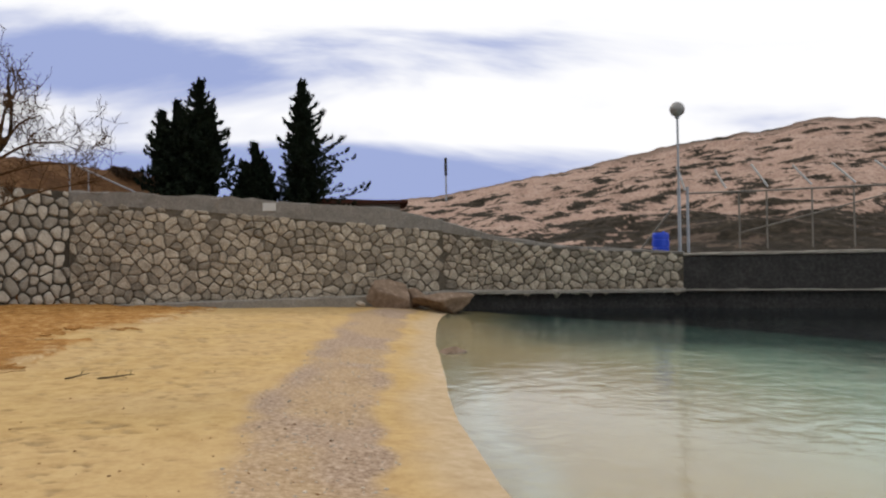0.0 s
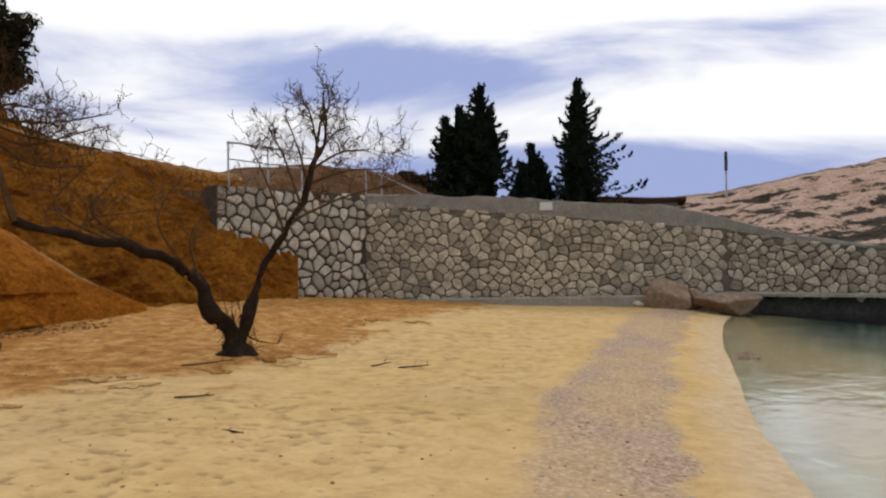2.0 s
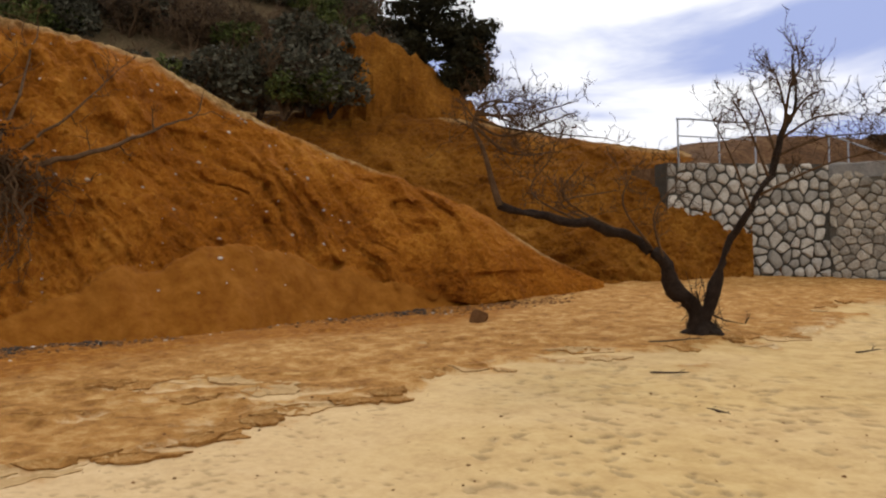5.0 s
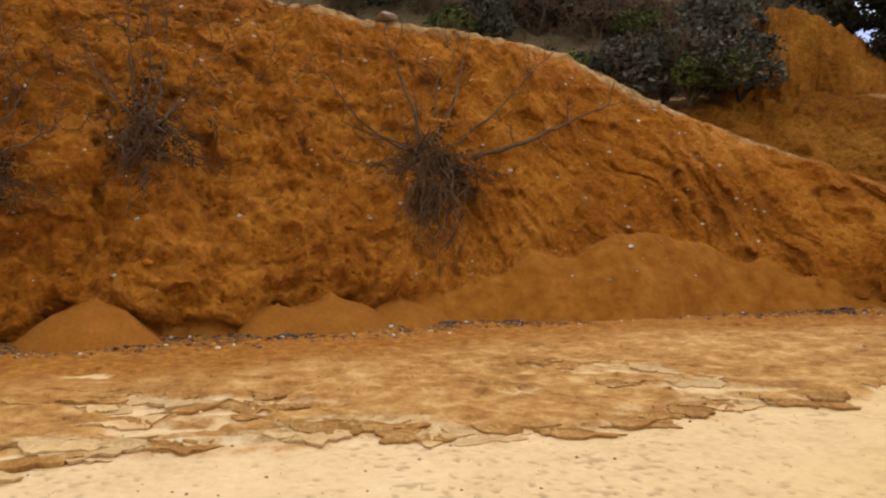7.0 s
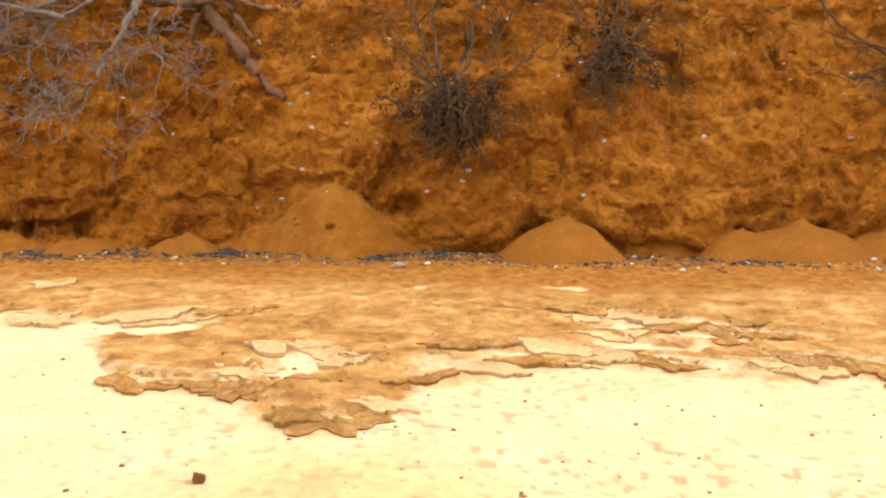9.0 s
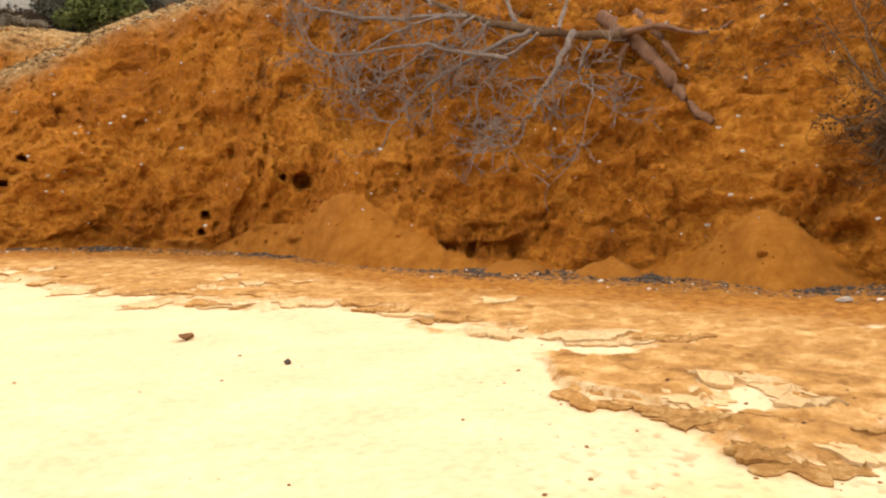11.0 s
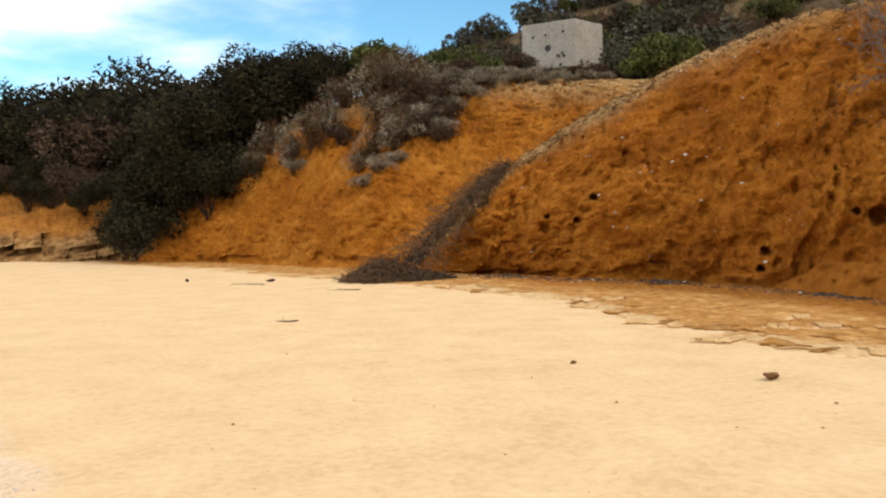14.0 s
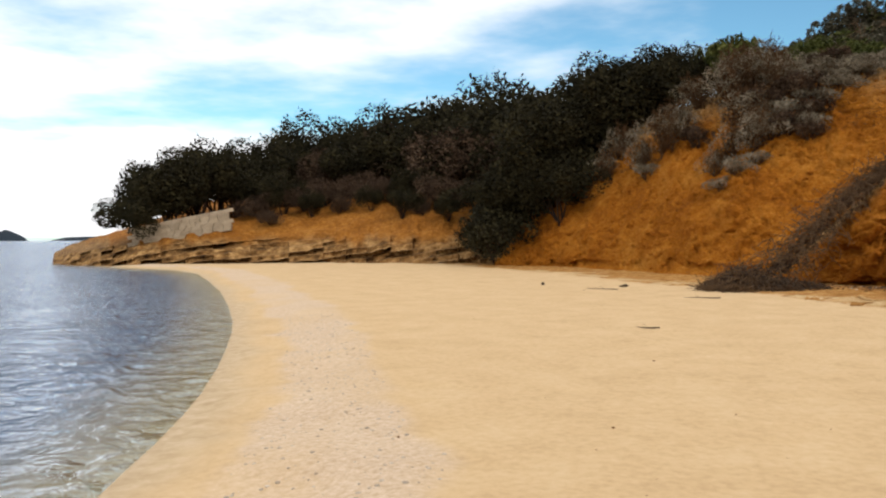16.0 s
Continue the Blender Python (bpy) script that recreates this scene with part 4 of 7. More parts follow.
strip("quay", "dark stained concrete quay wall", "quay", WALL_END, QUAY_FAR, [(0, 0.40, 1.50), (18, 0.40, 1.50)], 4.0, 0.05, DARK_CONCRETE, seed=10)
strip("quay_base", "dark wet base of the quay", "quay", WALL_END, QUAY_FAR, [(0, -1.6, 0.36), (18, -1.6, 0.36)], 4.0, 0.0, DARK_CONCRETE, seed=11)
strip("quay_ledge", "thin pale ledge on the quay's face", "ledge", WALL_END, QUAY_FAR, [(0.6, 0.36, 0.41), (18, 0.36, 0.41)], 0.4, 0.22, CONCRETE, seed=12)
strip("quay_slab", "pale concrete slab on the quay", "quay", WALL_END, QUAY_FAR, [(0, 1.5, 1.58), (18, 1.5, 1.62)], 4.2, 0.10, CONCRETE, seed=13)


# ---- the rocky hill across the water, and the ground above the wall ----
def hill_zones(tree, add, colour, bsdf):
    return zone(tree, add, colour, "scrub", ((0.012, 0.010, 0.007), (0.028, 0.022, 0.015), (0.06, 0.048, 0.033)), 2.0)


HILL_ROCK = surface("pinkish_hill_rock", ((0.14, 0.088, 0.066), (0.35, 0.238, 0.185), (0.55, 0.41, 0.335)), 0.6, 0.95, 0.8, 2.0, 0.5, extra=hill_zones)
HILL = [(-70, 3.5), (-50, 7.0), (-40, 8.6), (-28.7, 7.9), (-26.5, 8.2), (-24.9, 8.3), (-23.3, 8.0), (-19.8, 7.6), (-16.2, 7.3), (-12.5, 6.5), (-8.6, 5.8), (-4.7, 5.1), (-0.7, 4.4), (3.3, 4.0), (7, 3.4), (12, 2.6)]


def build_hill():
    th = np.arange(-70, 12.01, 0.11)
    u = np.concatenate([np.linspace(0, 1, 190), np.linspace(1.02, 1.6, 12)])
    uu, tt = np.meshgrid(u, th, indexing="ij")
    top = np.tan(np.radians(curve(HILL, tt) + 0.15 * fbm(tt * 0.8, 0, 0, 4, 411))) * 74 + 1.6
    near, far = 31.5 + 3 * ease(-10, 8, tt), 74.0
    f = np.clip(uu, 0, 1)
    r = near + (far - near) * f + np.clip(uu - 1, 0, None) * 30
    z = 1.45 + (top - 1.45) * (0.75 * f + 0.25 * f * f) - np.clip(uu - 1, 0, None) * 3
    x, y = -np.sin(np.radians(tt)) * r, np.cos(np.radians(tt)) * r
    mask = ease(0.02, 0.12, uu) * (1 - ease(0.9, 1.0, uu))
    slant = x * 0.55 + z * 1.6
    terr = fbm(slant * 0.55, z * 1.5, y * 0.15, 4, 421, 0.6)
    z = z + mask * (0.45 * terr + 0.7 * fbm(x * 0.15, y * 0.15, 0, 3, 422) + 0.10 * fbm(x * 1.5, y * 1.5, z * 1.5, 3, 423))
    scrub = ease(0.02, 0.12, fbm(slant * 0.75, z * 2.6 - x * 0.45, y * 0.35, 5, 424, 0.68) - 0.10 * ease(0.55, 0.9, uu) + 0.34 * (1 - ease(0.10, 0.40, uu)) - 0.01)
    scrub = np.maximum(scrub, 0.85 * (1 - ease(0.14, 0.36, uu + 0.12 * fbm(x * 0.3, z * 0.8, 0, 4, 425))) * ease(-11, -17, tt))
    scrub = np.maximum(scrub, ease(0.93, 0.985, uu) * 0.55)
    pts = np.stack([x, y, z], -1).reshape(-1, 3)
    tagged(sheet("hill", pts, len(th), len(u), HILL_ROCK, dict(scrub=scrub)), "bare pinkish limestone hill with dark scrub streaks", "hill", kind="structure")


build_hill()


def build_terrace():
    """Ground behind the wall top, under the cypresses, rising to the left."""
    th = np.arange(-3, 47, 0.4)
    r = np.concatenate([np.linspace(24.6, 46, 60), np.geomspace(47, 400, 16)])
    rr, tt = np.meshgrid(r, th, indexing="ij")
    x, y = -np.sin(np.radians(tt)) * rr, np.cos(np.radians(tt)) * rr
    line = np.interp(x, [WALL_LEFT.x, WALL_CORNER.x, WALL_MID.x, WALL_END.x], [WALL_LEFT.y, WALL_CORNER.y, WALL_MID.y, WALL_END.y]) + 0.3
    inset = y - line
    inset = np.where(x < WALL_LEFT.x, np.minimum(inset, (rr - 25.5)), inset)
    top = np.interp(x, [-14.3, -11.7, -8, -4, -1, 1, 5], [3.85, 3.65, 3.4, 3.05, 2.65, 2.1, 1.55])
    rise = 1.45 * ease(0.5, 7, inset) * ease(-8.5, -12.5, x) * (1 - ease(32, 40, tt)) + 0.10 * fbm(x * 0.8, y * 0.8, 0, 4, 433) * ease(0, 1, inset)
    z = np.where(inset > 0, top + rise, -3.0)
    z = np.where(inset > 12, np.maximum(z - 0.03 * (inset - 12), 1.2), z)
    pts = np.stack([x, y, z], -1).reshape(-1, 3)
    tagged(sheet("terrace", pts, len(th), len(r), TERRACE), "reddish earth terrace behind the wall", "terrace", kind="structure")


build_terrace()


# ---- cypresses ----
def cypress(name, place, high, wide, seed, lean=0.0, tips=((0, 0, 1.0),), label="dark dense cypress tree behind the wall parapet", right=0.0):
    """A dense dark crown of upswept sprays with ragged tips. tips: leaders as offset, offset, share of the height."""
    root = base(name, place, label, "tree")
    rng = random.Random(seed)
    v, f = [], []
    tube(v, f, wander(rng, (0, 0, -0.2), (lean, 0, 1), high * 0.8, 0.03, 0.05, 8), [0.14 - 0.013 * k for k in range(9)], 7)
    raw("trunk", v, f, BARK, root, smooth=True)
    v, f = [], []
    for ox, oy, share in tips:
        top = high * share
        girth = wide * (share ** 1.5)
        n = int(13 * top)
        for k in range(n):
            t = (k + 0.5) / n
            z = top * (0.02 + 0.95 * t)
            reach = girth * (1 - t) ** 0.95 * (0.75 + 0.25 * min(1, t * 6)) + 0.03
            for w in range(8 if t < 0.75 else 5):
                a = rng.uniform(0, 2 * math.pi)
                far = w == 0
                long = reach * (rng.uniform(1.1, 1.45) if far else rng.uniform(0.35, 0.9)) * (1 + right * max(0.0, math.cos(a)) * (1 - t))
                p = Vector((ox * min(1, t * 2.5) + lean * z, oy * min(1, t * 2.5), z - 0.1))
                limb = wander(rng, p, (math.cos(a), math.sin(a), 0.02 + 0.30 * t), long, 0.05, 0.03 if far else 0.10, 10 if far else 6)
                for i, q in enumerate(limb[1:]):
                    s = (0.19 - 0.022 * i * (0.6 if far else 1.0)) * (0.5 + 0.5 * (1 - t)) * (0.72 if far else 1.0)
                    leaf_mass(rng, v, f, q, (s, s, s * 0.6), 9, 0.13, -0.6)
                if far:
                    for m in range(3):
                        leaf_mass(rng, v, f, limb[-1] + Vector((math.cos(a) * 0.04 * m, math.sin(a) * 0.04 * m, 0.05 * m)), (0.045, 0.045, 0.07), 7, 0.12, -1.4)
    raw("crown", v, f, CYPRESS_LEAF, root)
    return root


def on_terrace(az, d, z):
    p = spot(0, az, 0, d)
    return (p.x, p.y, z)


cypress("cypress_tree", on_terrace(17.4, 30.5, 3.4), 4.9, 1.5, 21, 0.0, ((0.55, 0, 1.0), (-0.35, 0.2, 0.86), (-0.85, 0.1, 0.78), (0.95, -0.1, 0.80), (0.2, -0.3, 0.72)), "broad dark cypress with several pointed tips")
cypress("cypress_tree", on_terrace(9.7, 30.5, 3.1), 5.3, 1.45, 22, 0.0, ((0, 0, 1.0), (0.1, 0.1, 0.5)), "pointed dark cypress with outspread lower branches", 0.75)
cypress("cypress_tree", on_terrace(13.6, 30.3, 3.2), 2.1, 0.75, 23, 0.0, ((0, 0, 1.0), (0.3, 0, 0.7)), "small dark cypress between two taller ones")
cypress("cypress_tree", on_terrace(12.5, 30.8, 3.2), 2.9, 0.75, 24, -0.08, ((0, 0, 1.0), (0.35, 0, 0.75)), "slim dark cypress leaning beside a taller one")


# ---- the bare crooked tree on the beach ----
def bare_tree():
    foot = spot(28, 32.3, -6.3, 13.4)
    root = base("bare_tree", (foot.x, foot.y, foot.z), "leafless dark tamarisk with a low crooked trunk on sand", "tree")
    rng = random.Random(31)
    place = lambda az, el, d=13.4: spot(28, az, el, d) - foot
    v, f = [], []
    left = smooth_path([(0, 0, -0.15), place(32.9, -4.6), place(34.0, -3.2), place(34.9, -1.2), place(36.4, 0.1), place(38.2, 0.8, 13.2), place(42.5, 1.9, 13.0), place(45.9, 2.8, 12.8)])
    tube(v, f, left, [0.24, 0.20, 0.165, 0.14] + [0.13 - 0.0024 * k for k in range(len(left) - 4)], 10)
    right = smooth_path([place(32.4, -5.6), place(31.6, -3.4), place(31.0, -1.0), place(29.9, 0.9), place(28.6, 2.9, 13.2), place(27.3, 6.0), place(26.5, 8.6), place(26.2, 12.0)])
    tube(v, f, right, [0.095 - 0.0022 * k for k in range(len(right))], 8)
    for k in range(5):
        a = k * 1.3
        toe = smooth_path([Vector((0, 0, 0.16)), Vector((math.cos(a) * 0.2, math.sin(a) * 0.2, 0.04)), Vector((math.cos(a) * 0.42, math.sin(a) * 0.42, -0.12))], 4)
        tube(v, f, toe, [0.13 - 0.011 * i for i in range(len(toe))], 7)
    v = [q + Vector((noise.noise(q * 9), noise.noise(q * 9 + Vector((7, 0, 0))), noise.noise(q * 9 + Vector((0, 7, 0))))) * 0.045 + Vector((noise.noise(q * 2.2), noise.noise(q * 2.2 + Vector((5, 0, 0))), noise.noise(q * 2.2 + Vector((0, 9, 0))))) * 0.09 for q in v]
    raw("trunk", v, f, BARK, root, smooth=True)

    def branch(path, thick, kids, long, level=2, lift=0.05, from_share=0.3):
        v, f = [], []
        n = len(path) - 1
        tube(v, f, path, [thick + (0.008 - thick) * k / n for k in range(n + 1)], 6)
        sprout(rng, v, f, path, thick * 0.45, level, kids, long, 0.68, lift, 0.0045, from_share)
        raw("branch", v, f, TWIG, root, "reddish-brown leafless branch with fine twigs")

    rise = smooth_path([left[-1], place(46.4, 4.6, 12.8), place(46.9, 6.6, 12.8), place(47.6, 8.4, 12.8), place(47.2, 9.6, 12.8)])
    branch(rise, 0.06, 7, 0.7, 2, 0.05, 0.7)
    # arching crown from the top of the upright limb, and thin shoots along the low limb
    for i, bend, az, el, long in ((18, (46.0, 9.6), 44.6, 6.8, 0.6), (20, (46.0, 10.0), 43.4, 9.6, 0.65), (19, (45.6, 8.8), 42.2, 7.4, 0.7), (16, (45.2, 7.6), 40.6, 9.0, 0.75), (17, (44.6, 8.0), 38.6, 7.2, 0.75), (15, (45.0, 6.4), 41.4, 6.4, 0.7), (18, (44.0, 9.0), 40.2, 9.8, 0.6)):
        branch(smooth_path([rise[min(i, len(rise) - 1)], place(*bend, 13.0), place(az, el, 13.2)], 6), 0.028, 8, long)
    for i, bend, az, el, long in ((27, (43.6, 3.6), 42.2, 6.0, 0.5), (22, (41.4, 3.2), 40.0, 5.6, 0.6), (24, (41.6, 2.8), 37.8, 3.6, 0.6), (17, (37.4, 2.6), 36.6, 5.0, 0.6), (12, (35.4, 1.6), 33.8, 4.0, 0.6)):
        branch(smooth_path([left[min(i, len(left) - 1)], place(*bend, 13.1), place(az, el, 13.2)], 6), 0.022, 7, long)
    branch(smooth_path([right[26], place(26.6, 9.6), place(26.0, 10.8), place(26.2, 12.4)]), 0.028, 9, 0.5, 2, 0.06)
    for i, az, el, long in ((22, 30.2, 9.4, 0.55), (24, 29.0, 10.0, 0.55), (26, 23.4, 7.8, 0.7), (24, 22.0, 6.4, 0.7), (20, 21.0, 5.4, 0.7), (28, 24.6, 9.4, 0.55), (18, 31.4, 8.0, 0.5), (28, 27.6, 11.0, 0.5)):
        start, goal = right[i], place(az, el)
        branch(smooth_path([start, start * 0.5 + goal * 0.5 + Vector((0, 0, 0.10)), goal], 6), 0.024, 8, long, 2, 0.07)
    v, f = [], []
    low = [Vector((0, 0, 0.1 + 0.06 * k)) for k in range(5)]
    sprout(rng, v, f, low, 0.03, 1, 12, 0.6, 0.85, 0.05, 0.006)
    raw("shoot", v, f, BARK, root, "short dead shoots at the foot")


bare_tree()


# ---- scrub and bushes ----
def bush_meshes(rng, high, wide, leaf, count, lumps=9):
    """Leaf lumps round a few stems: an uneven crown with gaps."""
    v, f = [], []
    for k in range(lumps):
        a, q = rng.uniform(0, 6.283), rng.uniform(0, 1) ** 0.6
        c = (math.cos(a) * wide * 0.62 * q, math.sin(a) * wide * 0.62 * q, high * rng.uniform(0.28, 0.80 - 0.25 * q))
        s = rng.uniform(0.24, 0.42)
        leaf_mass(rng, v, f, c, (wide * s, wide * s, high * s * 0.75), count // lumps, leaf)
        for _ in range(5):
            d = Vector((rng.gauss(0, 1), rng.gauss(0, 1), abs(rng.gauss(0, 1)))).normalized()
            tip = Vector(c) + Vector((d.x * wide, d.y * wide, d.z * high * 0.8)) * s * 0.92
            leaf_mass(rng, v, f, tip, (0.07 * wide, 0.07 * wide, 0.07 * high), 14, leaf)
    return v, f


def bush(name, label, category, material, seed, high, wide, leaf=0.2, count=2600, stem=BARK, bare=0, group=""):
    rng = random.Random(seed)
    root = base(name, (0, 0, -500), label, category, group)
    v, f = [], []
    for k in range(5):
        a = rng.uniform(0, 6.283)
        limb = wander(rng, (0, 0, -0.25), (math.cos(a) * 0.6, math.sin(a) * 0.6, 1), high * 0.75, 0.12, 0.05, 6)
        tube(v, f, limb, [0.07 - 0.009 * i for i in range(7)], 5)
        if bare:
            sprout(rng, v, f, limb, 0.03, 2, bare, high * 0.45, 0.6, 0.08, 0.009)
    raw("stem", v, f, stem, root)
    v, f = bush_meshes(rng, high, wide, leaf, count)
    raw("crown", v, f, material, root)
    return root


def lone_copies(master, places, seed, tilt=6):
    """Sets copies of a plant at places (x, y, z, size); the master takes the first."""
    rng = random.Random(seed)
    for k, (x, y, z, size) in enumerate(places):
        m = pose(x, y, z, rng.uniform(-tilt, tilt), rng.uniform(-tilt, tilt), rng.uniform(0, 360)) @ Matrix.Scale(size, 4)
        if k == 0:
            master.matrix_world = m
        else:
            twin = copy_thing(master, m)
            twin.scale = (size, size, size * rng.uniform(0.85, 1.15))


# headland: strata of rock at the foot, ochre earth above, then scrub
HEAD = [(184.5, 42, 3.5), (188, 44, 3.6), (192, 47, 4.4), (197, 50, 4.6), (202, 53, 4.0), (206, 54, 3.2), (210, 55, 2.6), (213.5, 57, 1.6), (216, 60, 1.0), (218.2, 64, 0.5), (219, 66, 0.0)]


def head_zones(tree, add, colour, bsdf):
    return zone(tree, add, colour, "strata", ((0.028, 0.014, 0.006), (0.20, 0.105, 0.036), (0.43, 0.26, 0.105)), 1.3, 0.3)


HEAD_EARTH = surface("headland_earth", ((0.09, 0.030, 0.005), (0.25, 0.095, 0.014), (0.42, 0.20, 0.045)), 0.6, 0.95, 0.7, 5.0, 0.45, extra=head_zones)


def head_face(tt, uu):
    foot, high = curve(HEAD, tt), curve(HEAD, tt, 2)
    face, beyond = np.clip(uu, 0, 1), np.clip(uu - 1, 0, None)
    z = SEA - 0.25 + (high + 0.45) * face + beyond * 3.2 * np.clip(high / 3, 0, 1)
    r = foot + 8.5 * face ** 1.3 * np.clip(high / 3.2, 0.5, 1.2) + beyond * 26
    arc = np.radians(tt) * foot
    # beds that dip gently seaward, each set back from the one below
    bed = (z + 0.055 * arc + 0.12 * fbm(arc * 0.3, z, 0, 3, 511)) / 0.34
    step = np.floor(bed) + ease(0.0, 0.35, bed - np.floor(bed))
    ledge = (lattice(np.floor(bed).astype(np.int64), np.floor(arc * 0.22).astype(np.int64), 0, 512) - 0.4) * 1.4
    rocky = (1 - ease(1.0, 2.0, z + 0.5 * fbm(arc * 0.35, 0, 1, 3, 513))) * ease(-0.1, 0.05, uu)
    push = rocky * (ledge + 0.5 * (bed - step) + 0.25 * fbm(arc * 0.9, z * 2, 2, 3, 514)) + (1 - rocky) * (0.6 * fbm(arc * 0.5, z * 0.4, 3, 4, 515))
    r = r - push
    return -np.sin(np.radians(tt)) * r, np.cos(np.radians(tt)) * r, z + (1 - rocky) * 0.2 * fbm(arc * 0.6, uu * 9, 0, 3, 516), rocky


def build_headland():
    th = np.arange(184.5, 219.01, 0.07)
    u = np.concatenate([np.linspace(-0.05, 1, 150), np.linspace(1.02, 2.0, 24)])
    uu, tt = np.meshgrid(u, th, indexing="ij")
    x, y, z, rocky = head_face(tt, uu)
    pts = np.stack([x, y, z], -1).reshape(-1, 3)
    tagged(sheet("headland", pts, len(th), len(u), HEAD_EARTH, dict(strata=rocky), smooth=False), "low headland of layered brown rock and ochre earth", "headland", kind="structure")


build_headland()


def on_head(th, u):
    x, y, z, _ = head_face(np.array([float(th)]), np.array([float(u)]))
    return x[0], y[0], z[0]


def far_bushes():
    """The dark evergreen thicket on the headland and above the south slope."""
    kinds = [bush("evergreen_bush", "dense dark evergreen bush in a hillside thicket", "bush", DARK_LEAF, 601, 3.4, 2.6, 0.16, 6500, group="headland thicket"),
             bush("evergreen_bush", "dense dark evergreen bush with uneven crown", "bush", DARK_LEAF, 602, 3.0, 3.0, 0.16, 6500, group="headland thicket"),
             bush("heather_bush", "brownish heather bush among dark evergreens", "bush", RUST_LEAF, 603, 2.8, 2.6, 0.14, 5000, bare=3, group="headland thicket")]
    rng = random.Random(77)
    places = [[], [], []]
    # a front row at the brink, a middle row and a back row on the skyline
    for th, u, size, kind in ((185.5, 0.55, 1.15, 0), (187.2, 0.42, 1.1, 0), (188.6, 0.62, 1.2, 1), (189.8, 0.40, 0.85, 1), (191.0, 0.75, 1.0, 1), (192.6, 0.85, 0.8, 2), (194.0, 0.9, 0.9, 2),
                              (195.6, 0.98, 0.9, 1), (196.4, 0.70, 0.75, 0), (197.6, 1.0, 0.8, 2), (199.4, 1.02, 0.9, 2), (201.6, 1.0, 0.8, 2), (203.2, 1.0, 0.8, 2), (204.6, 1.0, 0.9, 0), (206.2, 0.98, 0.85, 2), (190.6, 0.55, 0.5, 2), (193.3, 0.66, 0.5, 0), (195.0, 0.74, 0.45, 2), (198.6, 0.85, 0.5, 0), (200.8, 0.86, 0.5, 2), (202.6, 0.84, 0.55, 0), (205.4, 0.80, 0.5, 2)):
        places[kind].append((*on_head(th, u), size))
    for th in np.arange(186, 206.5, 1.15):
        kind = rng.choice((0, 2, 1, 2))
        places[kind].append((*on_head(th + rng.uniform(-0.4, 0.4), rng.uniform(1.12, 1.3)), rng.uniform(1.3, 1.6) + (0.65 if th < 193 else 0.2)))
    for th in np.arange(186, 205, 1.3):
        kind = rng.choice((0, 1, 2, 2))
        places[kind].append((*on_head(th + rng.uniform(-0.4, 0.4), rng.uniform(1.42, 1.6)), rng.uniform(1.5, 1.8) + (1.0 if th < 194 else 0.35)))
    # towards the point, lower
    for th, u, size in ((207.6, 1.1, 1.35), (209.0, 1.15, 1.6), (210.4, 1.1, 1.7), (211.8, 1.1, 1.6), (213.0, 1.05, 1.45), (214.2, 1.0, 1.2), (208.4, 1.3, 1.7), (210.2, 1.35, 1.8), (212.2, 1.3, 1.6)):
        places[0].append((*on_head(th, u), size))
    # over the south slope's brink
    for th, u, size, kind in ((184.6, 0.80, 1.25, 0), (183.4, 0.92, 1.3, 1), (182.3, 1.02, 1.35, 0), (181.0, 1.08, 1.4, 1), (179.8, 1.12, 1.4, 0), (178.6, 1.15, 1.35, 1), (177.4, 1.1, 0.9, 0), (176.6, 1.15, 0.8, 0),
                              (186.0, 0.85, 1.3, 0), (187.4, 0.95, 1.3, 1), (185.0, 1.1, 1.75, 0), (183.0, 1.25, 1.6, 1), (181.0, 1.3, 1.3, 0), (188.5, 1.05, 1.2, 0), (190, 1.05, 1.2, 1), (185.6, 0.45, 1.0, 0), (184.6, 0.58, 0.95, 1)):
        p = on_bank(SOUTH, th, u)
        places[kind].append((p.x, p.y, p.z - 0.2, size))
    for k in range(3):
        lone_copies(kinds[k], places[k], 88 + k)


far_bushes()


